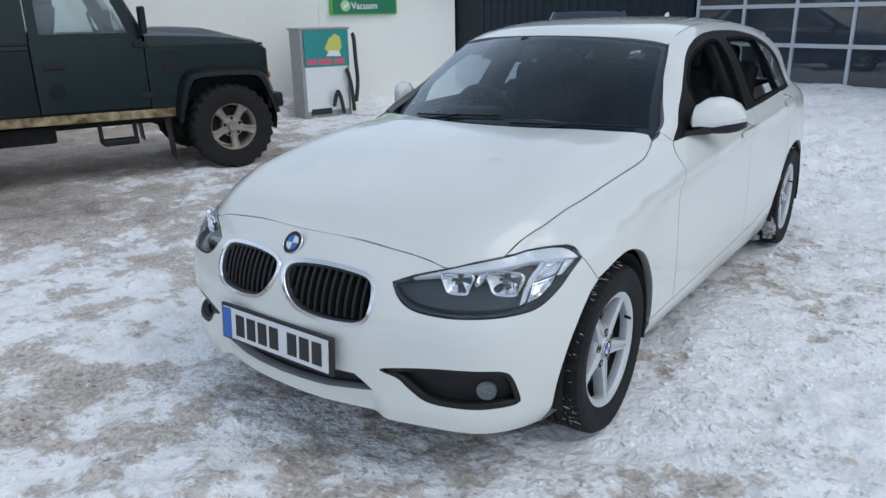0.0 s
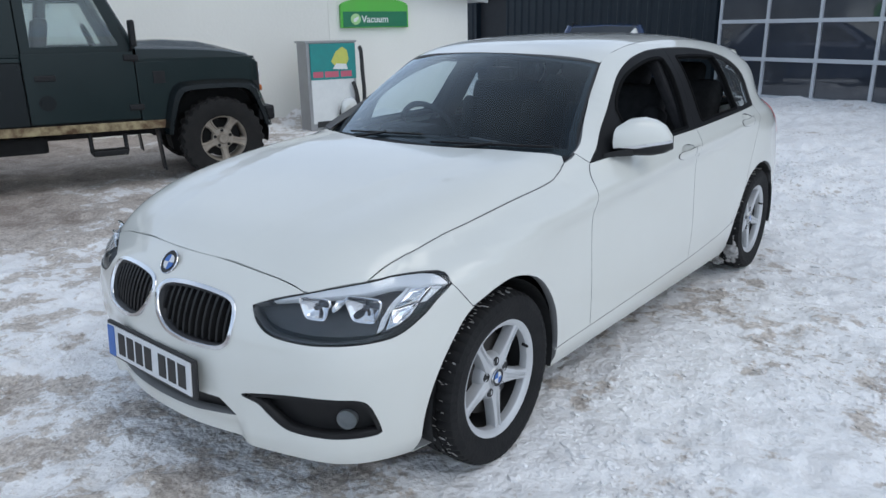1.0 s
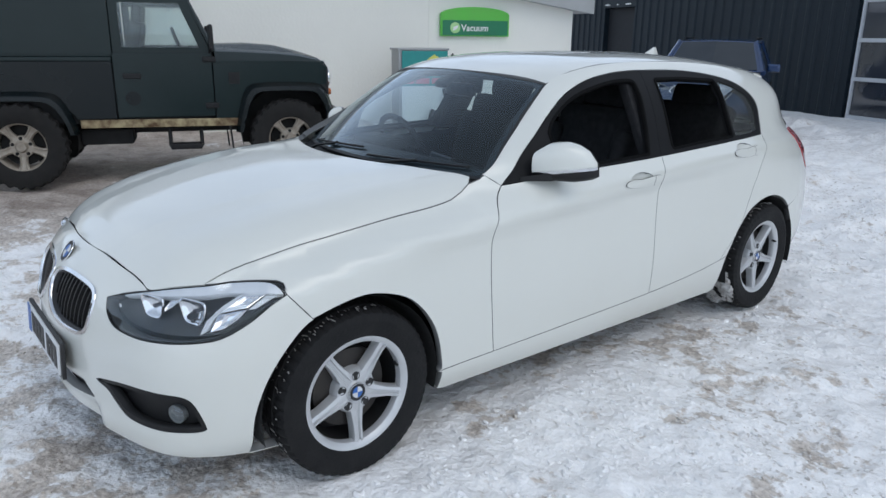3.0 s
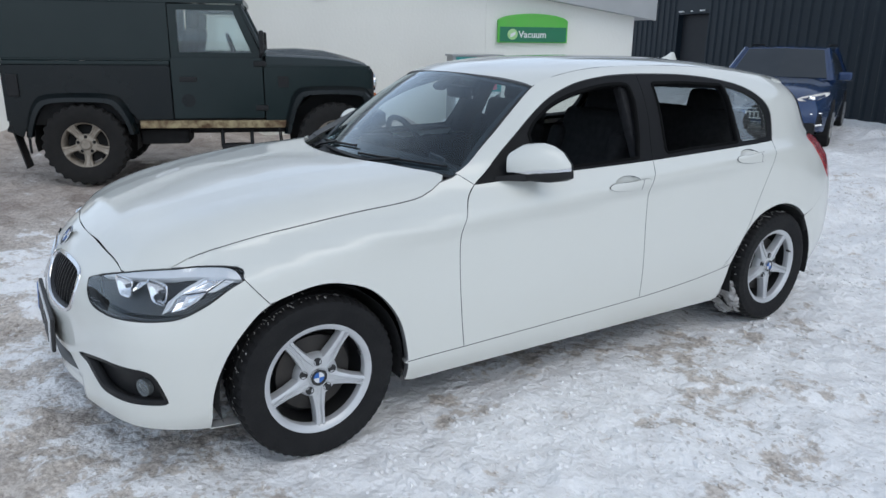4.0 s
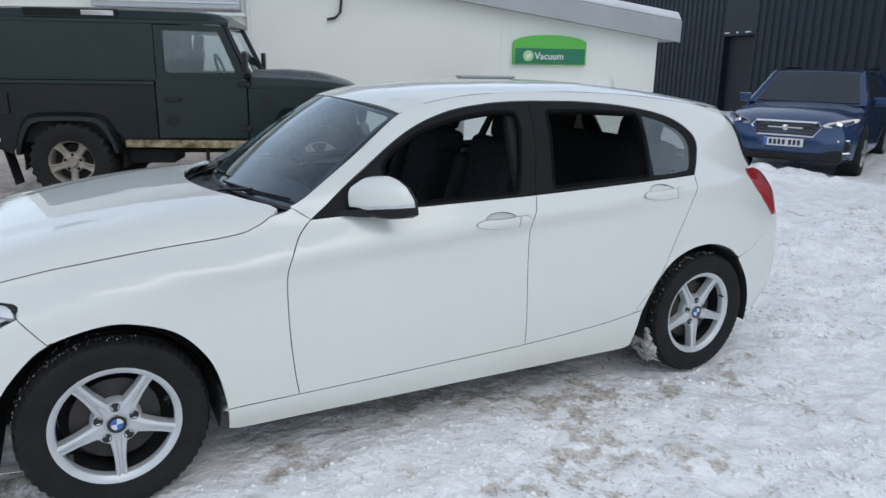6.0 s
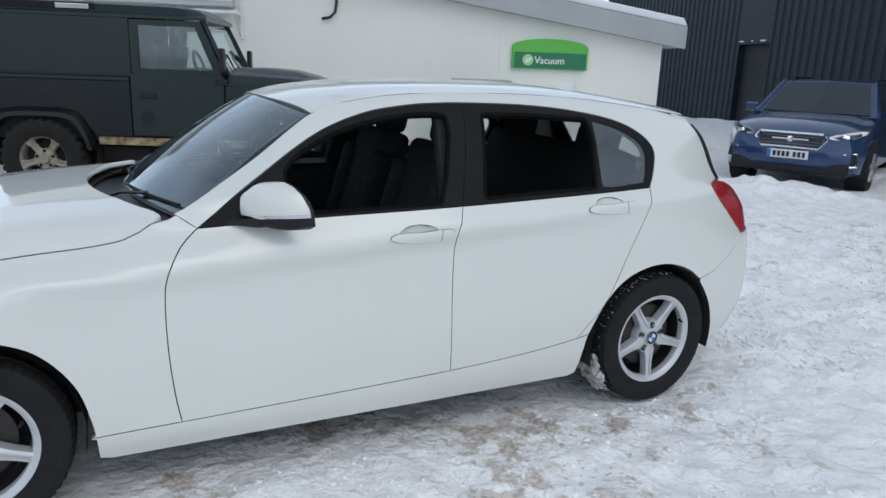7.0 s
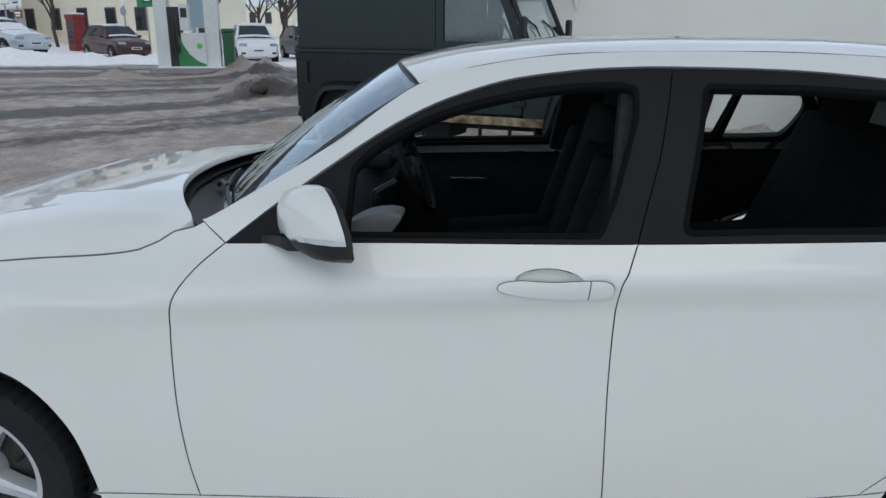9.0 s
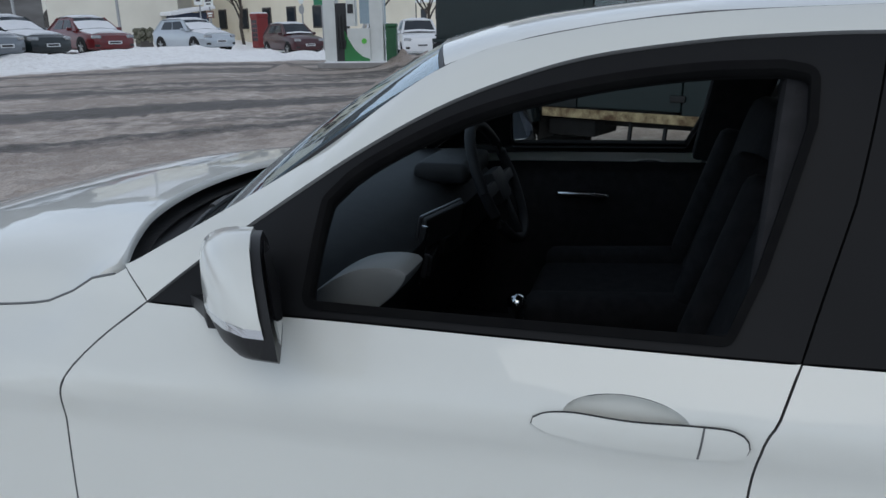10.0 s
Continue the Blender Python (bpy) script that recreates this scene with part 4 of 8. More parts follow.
def upto(line, y0, y1):
    """The stretch of a dense line between two y."""
    return [p for p in line if y0 - 1e-6 <= p[0] <= y1 + 1e-6]


def rounded(loop, r):
    """A closed loop with its sharp corners rounded off."""
    out, n = [], len(loop)
    for i in range(n):
        a, b, c = (np.array(loop[(i + k) % n], float) for k in (-1, 0, 1))
        u, v = a - b, c - b
        lu, lv = np.linalg.norm(u), np.linalg.norm(v)
        turn = math.acos(max(-1, min(1, float(u @ v / (lu * lv)))))
        if turn > 2.7:
            out.append(tuple(b))
            continue
        d = min(r / math.tan(turn / 2), 0.45 * lu, 0.45 * lv)
        p, q = b + u / lu * d, b + v / lv * d
        out += [tuple((1 - t) ** 2 * p + 2 * t * (1 - t) * b + t * t * q) for t in np.linspace(0, 1, 6)]
    return out


# front bumper with its openings
tip = 7
lamp_low = by_x(curve([LAMP[0]] + LAMP[:tip - 1:-1], 0.02))
arch_front = [p for p in curve(ARCH_F, 0.02) if p[0] <= -0.149]
half = nose([(0, 0.774), (0.2, 0.772), (0.4, 0.753), (0.50, 0.737), (0.553, 0.7225)]) + by_x([(0.515, 0.714), (0.47, 0.702)])
half += lamp_low + by_y([(-0.2, 0.672), (-0.165, 0.63)]) + by_y(arch_front[::-1])
half += nose([(0.80, 0.178), (0.74, 0.197), (0.60, 0.222), (0.44, 0.230), (0.40, 0.236), (0.36, 0.243), (0.2, 0.243), (0.0, 0.243)])
KIDNEY = [(0.011, 0.652), (0.022, 0.684), (0.062, 0.700), (0.14, 0.707), (0.225, 0.705), (0.315, 0.694), (0.353, 0.676), (0.368, 0.645), (0.370, 0.600), (0.356, 0.560), (0.318, 0.540), (0.25, 0.536), (0.18, 0.539), (0.11, 0.550), (0.068, 0.570), (0.032, 0.606)]
kid = by_x(curve(KIDNEY, 0.015, True))
FOG = [(0.398, 0.404), (0.50, 0.424), (0.60, 0.434), (0.70, 0.434), (0.748, 0.428), (0.768, 0.402), (0.780, 0.330), (0.774, 0.309), (0.73, 0.305), (0.64, 0.307), (0.545, 0.317), (0.490, 0.352), (0.455, 0.383)]
fog = by_x(curve(FOG, 0.015, True))
INTAKE = [(-0.37, 0.326), (-0.2, 0.306), (0.0, 0.300), (0.2, 0.306), (0.37, 0.326), (0.31, 0.372), (0.0, 0.38), (-0.31, 0.372)]
intake = by_x(INTAKE[:5]) + by_x(INTAKE[5:])
bumper_loop = half + flip(half)[::-1][1:-1]
panel("front_bumper", [bumper_loop, kid, flip(kid), fog, flip(fog), intake], body, PAINT, car, step=0.03, edge=0.016, depth=0.03, gap=0.0012)


def shifted(y):
    """The nose, set back by y."""
    def f(s, z):
        return body(s, z) + np.array([0, y, 0])
    return f


def sunk(x, y):
    """The nose, drawn in from its sides by x and set back by y."""
    def f(s, z):
        return body(s, z) + np.stack([-x * np.clip(np.asarray(s) / 0.3, -1, 1), y + 0 * s, 0 * s], -1)
    return f


# kidney grilles: chrome rim, dark bed and upright slats
for side in (1, -1):
    k = kid if side == 1 else flip(kid)
    g = tagged(hang(new("grille"), car), "chrome-rimmed kidney grille with black slats")
    panel("grille_rim", [pulled(k, -0.002), pulled(k, 0.0085)], body, CHROME, g, step=0.02, gap=0, depth=0.011, lift=0.006, edge=0.012)
    panel("grille_throat", [pulled(k, 0.0075), pulled(k, 0.012)], body, INK, g, step=0.02, gap=0, depth=0.04, lift=-0.004, edge=0.012)
    panel("grille_bed", [pulled(k, -0.002)], shifted(0.05), INK, g, step=0.05, gap=0)
    for i in range(12):
        bm = bmesh.new()
        x = side * (0.040 + i * 0.0285)
        zs = [z for z in np.linspace(0.552, 0.702, 9) if within(np.array([by_x([(x, z)])[0]]), k)[0]]
        if len(zs) > 1:
            line = [Vector(body(by_x([(x, z)])[0][0], z)) for z in zs]
            for p in line:
                p.y += 0.016
            rows = [[bm.verts.new(p + Vector(d)) for d in ((-0.007, 0.03, 0), (-0.0055, 0, 0), (0.0055, 0, 0), (0.007, 0.03, 0))] for p in line]
            for u, v in zip(rows, rows[1:]):
                for j in range(4):
                    bm.faces.new((u[j], u[(j + 1) % 4], v[(j + 1) % 4], v[j]))
        bmesh.ops.recalc_face_normals(bm, faces=bm.faces)
        part("slat", bm, BLACK, g)

# lower intake, fog lamp recesses and fog lamps
panel("lower_grille", [pulled(intake, -0.003)], shifted(0.035), BLACK, car, step=0.04, gap=0)
for side in (1, -1):
    k = fog if side == 1 else flip(fog)
    r = panel("fog_recess", [pulled(k, 0.002)], sunk(0.022, 0.034), BLACK, car, step=0.03, gap=0, label="black recess with a round fog lamp")[0]
    panel("recess_rim", [pulled(k, -0.001), pulled(k, 0.013)], body, BLACK, r, step=0.02, gap=0, depth=0.030, lift=-0.003, edge=0.012)
    c = body(side * by_x([(0.690, 0.352)])[0][0], 0.352) + np.array([0, 0.022, 0])
    bm = bmesh.new()
    lathe(bm, [(-0.006, 0.0005), (-0.008, 0.018), (-0.010, 0.028), (-0.012, 0.031), (0.02, 0.032)], 24, "y", (0, 0, 0))
    f = part("fog_lamp", bm, GREY, r, smooth=50)
    f.matrix_local = Matrix.Translation(Vector(c) + Vector((0, 0.03, 0))) @ pose(0, 0, 0, 0, 0, side * 28)
    bm = bmesh.new()
    lathe(bm, [(-0.018, 0.0005), (-0.015, 0.016), (-0.008, 0.031), (0.0, 0.032), (0.0, 0.0005)], 24, "y")
    f = part("lamp_glass", bm, LENS, r, smooth=60)
    f.matrix_local = Matrix.Translation(Vector(c) + Vector((0, 0.03, 0))) @ pose(0, 0, 0, 0, 0, side * 28)

# headlamps
lamp = by_x(curve(LAMP, 0.02, True))


def dish(cx, cz, r, squash, deep, into, turn, side):
    """A squarish reflector bowl, narrower below, with a rolled rim, set behind the lens and facing forwards."""
    bm = bmesh.new()
    lathe(bm, [(0.000, r * 1.06), (-0.004, r * 1.02), (-0.003, r * 0.95), (0.18 * deep, r * 0.86), (0.50 * deep, r * 0.64), (0.80 * deep, r * 0.38), (deep, 0.0005), (deep + 0.003, 0.0005), (0.55 * deep, r * 0.75), (0.2 * deep, r * 1.0)], 36, "y")
    for v in bm.verts:
        a = math.atan2(v.co.z, v.co.x)
        k = (abs(math.cos(a)) ** 5 + abs(math.sin(a)) ** 5) ** -0.2
        v.co.x, v.co.z = v.co.x * k * (0.90 + 0.26 * v.co.z / r), v.co.z * k
    p = body(by_x([(cx, cz)])[0][0], cz) + np.array([-0.5, 0.86, 0]) * into
    m = Matrix.Translation((side * p[0], p[1], p[2])) @ pose(0, 0, 0, 0, 0, side * turn) @ Matrix.Diagonal((1, 1, squash, 1))
    bmesh.ops.transform(bm, matrix=m, verts=bm.verts)
    return bm, m


for side in (1, -1):
    k = lamp if side == 1 else flip(lamp)
    h = tagged(hang(new("headlamp"), car), "clear headlamp with twin chrome bowls on a dark bed")
    panel("lamp_bed", [pulled(k, 0.004)], lambda s, z: body(s, z) + np.stack([np.sign(s) * -0.028, 0.050 + 0 * s, 0 * s], -1), LAMPBED, h, step=0.03, gap=0)
    panel("lamp_rim", [k, pulled(k, 0.0025)], body, BLACK, h, step=0.02, gap=0.001, depth=0.010, edge=0.012)
    panel("lamp_wall", [pulled(k, 0.0024), pulled(k, 0.005)], sunk(0.003, 0.008), LAMPBED, h, step=0.02, gap=0, depth=0.040, edge=0.012)
    panel("lamp_glass", [pulled(k, 0.003)], body, LENS, h, step=0.03, gap=0, depth=0.004, lift=-0.002)
    brow = [(0.455, 0.694), (0.553, 0.7185), (0.62, 0.734), (0.697, 0.746), (0.765, 0.751), (0.802, 0.742), (0.832, 0.722), (0.806, 0.727), (0.770, 0.728), (0.70, 0.724), (0.60, 0.714), (0.52, 0.703)]
    bl = by_x(curve(brow, 0.02, True))
    panel("lamp_brow", [bl if side == 1 else flip(bl)], lambda s, z: body(s, z) + np.stack([np.sign(s) * -0.003, 0.007 + 0 * s, 0 * s], -1), BROW, h, step=0.03, gap=0, depth=0.028)
    for cx, cz, r, into in ((0.606, 0.684, 0.049, 0.021), (0.724, 0.682, 0.055, 0.026)):
        bm, m = dish(cx, cz, r, 0.70, 0.028, into, 20, side)
        bowl = part("reflector", bm, REFLECT, h, "chrome reflector bowl", smooth=50)
        bm = bmesh.new()
        lathe(bm, [(0.004, 0.0005), (0.005, 0.009), (0.012, 0.010), (0.029, 0.007), (0.030, 0.0005)], 18, "y")
        bmesh.ops.transform(bm, matrix=m, verts=bm.verts)
        part("bulb_shield", bm, STEEL_DARK, bowl, smooth=50)
    for nm, outline, d0, d1, mat in (
            ("divider", [(0.648, 0.708), (0.672, 0.711), (0.668, 0.690), (0.659, 0.680), (0.650, 0.690)], 0.012, 0.020, CHROME),
            ("divider", [(0.764, 0.720), (0.772, 0.721), (0.779, 0.672), (0.777, 0.634), (0.768, 0.624), (0.768, 0.664)], 0.010, 0.020, BROW),
            ("indicator", [(0.774, 0.721), (0.808, 0.721), (0.812, 0.694), (0.780, 0.684)], 0.012, 0.030, REFLECT),
            ("indicator", [(0.781, 0.680), (0.814, 0.690), (0.812, 0.664), (0.800, 0.640), (0.782, 0.630)], 0.012, 0.034, REFLECT),
            ("indicator", [(0.812, 0.719), (0.828, 0.716), (0.823, 0.690), (0.816, 0.690)], 0.008, 0.016, BROW)):
        bm = bmesh.new()
        cx, cz = np.mean(outline, 0)
        rows = []
        for f, d in ((1.0, d1), (1.0, d0 - 0.004), (0.90, d0 - 0.005), (0.62, d1 * 0.85), (0.25, d1)):
            row = []
            for x, z in outline:
                p = body(by_x([(cx + (x - cx) * f, cz + (z - cz) * f)])[0][0], cz + (z - cz) * f) + np.array([-0.5, 0.86, 0]) * d
                row.append(bm.verts.new((side * p[0], p[1], p[2])))
            rows.append(row)
        for u, v in zip(rows, rows[1:]):
            for j in range(len(u)):
                bm.faces.new((u[j], u[(j + 1) % len(u)], v[(j + 1) % len(u)], v[j]))
        bm.faces.new(rows[-1])
        part(nm, bm, mat, h)

# bonnet
hood_rim = []
for y in np.linspace(-0.438, 0.50, 31):
    z = float(pchip(HOOD_EDGE_Z, y))
    hood_rim.append((float(body(by_y([(y, z)])[0][0], z)[0]), float(y)))
line = [(x, y + 0.001) for x, y in zip(nose_x, nose_y) if x < 0.685]
side_line = [(x, y) for x, y in hood_rim] + [(float(body(by_y([(y, z)])[0][0], z)[0]), y) for y, z in ((0.55, 0.93), (0.59, 0.953))] + [(0.70, 0.622)]
rear = [(x, 0.405 + 0.220 * (x / 0.69) ** 2) for x in np.linspace(0.66, 0, 14)]
outline = line + side_line + rear
loop = outline + [(-x, y) for x, y in outline[::-1]][1:-1]
panel("bonnet", [loop], bonnet, PAINT, car, step=0.03, gap=0.0012, depth=0.02, label="smooth white bonnet", rim_mat=PAINT)
panel("bonnet_lining", [pulled(loop, -0.008)], bonnet, LINER, car, step=0.08, gap=0, depth=0.002, lift=-0.05)

# wings, doors, sills, side frames
hood_side = by_y([(y, float(pchip(HOOD_EDGE_Z, y))) for x, y in hood_rim] + [(0.55, 0.93), (0.59, 0.955), (0.64, 0.968)])
lamp_top = by_x(curve(LAMP[4:tip + 1], 0.02))
arch_rear = [p for p in curve(ARCH_F, 0.02) if p[0] >= -0.151 and p[1] > 0.287]
gap_f, gap_m, gap_r, belt, sill = (flank(q) for q in (GAP_F, GAP_M, GAP_R, BELT, SILL))
wing = hood_side[::-1] + lamp_top + by_y([(-0.2, 0.672), (-0.165, 0.63)]) + by_y(arch_rear) + sill[:sum(1 for q in sill if q[0] < gap_f[-1][0])] + gap_f[::-1] + by_y([(0.705, 0.955), (0.667, 0.982)])
seam = np.array(hood_side[2:])
across = np.gradient(seam, axis=0)[:, ::-1] * np.array([1, -1])
across *= 0.0013 / np.linalg.norm(across, axis=1)[:, None]
seam_loop = [tuple(p) for p in seam + across] + [tuple(p) for p in (seam - across)[::-1]]
panel("bonnet_seam", [seam_loop], body, SEAM, car, mirror=True, step=0.03, edge=0.02, gap=0, depth=0.004, lift=0.0012)
panel("wing", [wing], body, PAINT, car, mirror=True, edge=0.018, depth=0.03, gap=0.002)
sill_low = [p for p in curve(ARCH_F, 0.02) if p[0] > 0.3 and p[1] < 0.284][::1]
rocker = sill + by_y([(2.308, 0.35), (2.288, 0.19)]) + by_y([(y, 0.178) for y in np.linspace(2.25, 0.42, 20)]) + by_y(sill_low[::-1])
panel("sill", [rocker], body, PAINT, car, mirror=True, edge=0.025, depth=0.03, gap=0.002)
s0, s1, s2 = gap_f[-1][0], gap_m[-1][0], gap_r[-1][0]
b1 = gap_m[0][0]
door_f = gap_f + [q for q in sill if s0 < q[0] < s1] + gap_m[::-1] + [q for q in belt if q[0] < b1][::-1][:-1]
door_r = gap_m + [q for q in sill if s1 < q[0] < s2] + gap_r[::-1] + [q for q in belt if q[0] > b1][::-1][1:]
doors = {}


def dished(y, z, side):
    """The door skin with a finger dish behind the handle."""
    s0 = by_y([(y, z)])[0][0] * side

    def f(s, h):
        p = body(s, h)
        e = np.clip(1 - ((s - s0) / 0.078) ** 2 - ((h - z) / 0.030) ** 2, 0, 1)
        p[..., 0] -= side * 0.022 * np.sqrt(e)
        return p
    return f


for side in (1, -1):
    for name, loop, y, z in (("front_door", door_f, 1.378, 0.881), ("rear_door", door_r, 2.255, 0.938)):
        m = (lambda q: q) if side == 1 else flip
        dish = by_y([(y + 0.115 + 0.076 * math.cos(t), z + 0.012 + 0.028 * math.sin(t)) for t in np.linspace(0, 2 * math.pi, 40)[:-1]])
        d = doors[name, side] = panel(name, [m(loop), m(dish)], body, PAINT, car, edge=0.02, gap=0.0016, depth=0.03, label="white door with a flush pull handle")[0]
        panel("finger_dish", [m(dish)], dished(y + 0.115, z + 0.012, side), PAINT, d, step=0.01, edge=0.008, gap=-0.003, depth=0.002, lift=-0.0006)
        bar = [(y, z - 0.004), (y + 0.012, z + 0.008), (y + 0.05, z + 0.014), (y + 0.12, z + 0.013), (y + 0.20, z + 0.018), (y + 0.24, z + 0.018), (y + 0.256, z + 0.008), (y + 0.256, z - 0.008), (y + 0.240, z - 0.021), (y + 0.19, z - 0.025), (y + 0.10, z - 0.024), (y + 0.03, z - 0.016)]
        bar = by_y(curve(bar, 0.012, True))
        h = panel("handle", [m(bar)], body, PAINT, d, step=0.015, edge=0.010, gap=0, depth=0.012, lift=0.005)[0]
        panel("handle_gasket", [m(pulled(bar, -0.0016)), m(pulled(bar, 0.003))], body, INK, h, step=0.02, edge=0.010, gap=0, depth=0.004, lift=0.0030)
        cut = by_y([(y + 0.205, z + 0.0185), (y + 0.2075, z + 0.0185), (y + 0.2035, z - 0.0235), (y + 0.201, z - 0.0235)])
        panel("lock_seam", [m(cut)], body, SEAM, h, step=0.02, edge=0.01, gap=0, depth=0.002, lift=0.0055)
dlo = flank(DLO)
dlo_low = belt[::-1]
tail = flank([(3.070, 0.984), (3.11, 0.996), (3.20, 0.990), (3.275, 0.955), (3.300, 0.90), (3.300, 0.81), (3.285, 0.760), (3.250, 0.756), (3.17, 0.825), (3.09, 0.900), (3.058, 0.952), (3.070, 0.984)])[:-1]
frame_loop = flank(RAIL) + by_y([(3.045, 1.262), (3.07, 1.18), (3.105, 1.095), (3.145, 1.02), (3.150, 1.006)]) + flank([(3.11, 0.998), (3.070, 0.986), (3.056, 0.952), (3.088, 0.898), (3.168, 0.823), (3.243, 0.755)])
frame_loop += by_y([(3.20, 0.70), (3.02, 0.60), (2.93, 0.575)]) + by_y([p for p in curve(ARCH_R, 0.02) if p[1] > 0.386 and p[0] < 2.915][::-1]) + sill[-1:] + gap_r[::-1] + dlo[::-1][1:]
panel("side_frame", [frame_loop], body, PAINT, car, mirror=True, edge=0.02, gap=0.0015, depth=0.03)
sb = PL[-1]
back = by_y([(2.935, 0.572), (3.02, 0.597), (3.20, 0.697), (3.24, 0.75)]) + [(sb - 0.60, 0.76), (sb - 0.3, 0.76), (sb - 0.02, 0.76), (sb - 0.02, 0.27), (sb - 0.5, 0.27), (sb - 0.75, 0.265)] + by_y([(3.09, 0.25)]) + by_y([p for p in curve(ARCH_R, 0.02) if p[0] > 2.93][::-1])
panel("rear_bumper", [back], body, PAINT, car, mirror=True, edge=0.02, depth=0.03, gap=-0.002, lift=-0.0007, rim_mat=INK)
hatch = [(sb - 0.02, 0.765), (sb - 0.3, 0.765), (sb - 0.54, 0.765), (sb - 0.56, 0.99), (sb - 0.3, 1.0), (sb - 0.02, 1.0)]
panel("tailgate", [hatch], body, PAINT, car, mirror=True, edge=0.03)
panel("glass_edge", [by_y([(3.045, 1.262), (3.07, 1.18), (3.105, 1.095), (3.145, 1.02), (3.152, 1.003), (3.20, 1.003), (3.155, 1.095), (3.115, 1.18), (3.085, 1.262)])], body, BLACK, car, mirror=True, edge=0.03, lift=-0.002, label="black edge of the rear window")
panel("tail_lamp", [tail], body, RED, car, mirror=True, edge=0.015, depth=0.05, lift=0.004, label="red wraparound tail lamp")


def backlight(a, b):
    lo = np.stack([0.66 * a, 3.30 - 0.12 * a**2, 1.005 + 0 * a], -1)
    hi = np.stack([0.57 * a, 3.05 - 0.05 * a**2, 1.275 - 0.02 * a**2], -1)
    return lo * (1 - b[..., None]) + hi * b[..., None]


panel("rear_window", [[(-1, 0), (1, 0), (1, 0.93), (-1, 0.93)]], backlight, TINT, car, step=0.12, edge=0.06)
for sd in (1, -1):
    panel("window_band", [[(sd * 0.80, 0.0), (sd * 1.0, 0.0), (sd * 1.0, 0.93), (sd * 0.84, 0.93)]], backlight, BLACK, car, step=0.12, edge=0.06, lift=0.003, label="black edge of the rear window")
bm = bmesh.new()
rows = []
for x in np.linspace(-0.548, 0.548, 33):
    e = max(0.0, (abs(x) - 0.485) / 0.063)
    thin = math.sqrt(max(0.10, 1 - e * e))
    dy = -0.05 * (abs(x) / 0.548) ** 4 - 0.018 * e * e
    row = []
    for y, drop in ((2.94, 0.002), (3.0, -0.0015), (3.05, -0.003), (3.085, 0.0), (3.104, 0.009), (3.110, 0.022), (3.100, 0.036), (3.07, 0.043), (2.95, 0.043)):
        z = float(roof(np.array(min(max(x, -0.53), 0.53)), np.array(y))[2])
        row.append(bm.verts.new((x, y + dy * (y > 3.02), z - drop * (thin if drop > 0.003 else 1) - 0.006 * e)))
    rows.append(row)
for u, v in zip(rows, rows[1:]):
    for j in range(9):
        bm.faces.new((u[j], u[(j + 1) % 9], v[(j + 1) % 9], v[j]))
bm.faces.new(rows[0])
bm.faces.new(rows[-1][::-1])
bmesh.ops.recalc_face_normals(bm, faces=bm.faces)
part("spoiler", bm, PAINT, car, "white roof spoiler", smooth=50)

# roof and windscreen
w_top = [tuple(screen(np.array(a), np.array(1.0))[:2]) for a in np.linspace(-1, 1, 21)]
r_side = [(float(pchip(RAIL_X, y)), y) for y in np.linspace(1.2, 3.02, 50)]
roof_loop = w_top + r_side + [(-x, y) for x, y in r_side[::-1]]
panel("roof", [roof_loop], roof, PAINT, car, step=0.04, gap=0.001, depth=0.02, label="white roof skin")
panel("windscreen", [[(-0.985, 0.0), (0.985, 0.0), (0.985, 0.985), (-0.985, 0.985)]], screen, SCREENGLASS, car, step=0.06, edge=0.05, gap=0, depth=0.004, label="clear laminated windscreen")
frit = [(-1.0, -0.02), (1.0, -0.02), (1.0, 1.0), (-1.0, 1.0)]
panel("screen_seal", [frit, [(-0.945, 0.055), (0.945, 0.055), (0.955, 0.94), (0.90, 0.965), (-0.90, 0.965), (-0.955, 0.94)]], screen, INK, car, step=0.06, edge=0.04, gap=0, depth=0.01, lift=-0.003)


def cowl(a, b):
    lo = np.stack([0.715 * a, 0.395 + 0.235 * a**2, 0.955 - 0.012 * a**2], -1)
    hi = np.stack([0.725 * a, 0.56 + 0.165 * a**2, 0.968 - 0.016 * a**2], -1)
    return lo * (1 - b[..., None]) + hi * b[..., None] + (4 * np.maximum(b, 0) * (1 - b))[..., None] * np.array([0, 0, -0.03])


panel("cowl", [[(-0.99, -0.12), (0.99, -0.12), (0.995, 1.05), (-0.995, 1.05)]], cowl, BLACK, car, step=0.1, edge=0.06, gap=0, lift=-0.012, label="black scuttle below the windscreen")

# dark window surrounds with the openings, quarter glass
w_f = by_y(rounded(curve([(1.036, 1.115), (1.09, 1.164), (1.23, 1.234), (1.39, 1.279), (1.545, 1.302), (1.66, 1.307)], 0.03) + [(1.698, 1.300), (1.694, 1.24), (1.64, 1.065), (1.607, 0.990), (1.33, 0.984), (1.028, 0.977)], 0.014))
w_r = by_y(rounded([(1.864, 1.306), (2.09, 1.304), (2.378, 1.288), (2.380, 1.21), (2.335, 1.016), (2.0, 1.008), (1.796, 0.999), (1.848, 1.23)], 0.016))
w_q = by_y(rounded([(2.412, 1.283)] + curve([(2.53, 1.254), (2.625, 1.205), (2.661, 1.143), (2.632, 1.06), (2.605, 1.028)], 0.02) + [(2.48, 1.020), (2.372, 1.018)], 0.010))
split = by_y([(1.690, 0.974), (1.745, 1.15), (1.790, 1.3485)])
ring_f = [q for q in dlo if q[0] <= split[-1][0]] + split[::-1] + [q for q in belt if q[0] < b1][::-1][:-1]
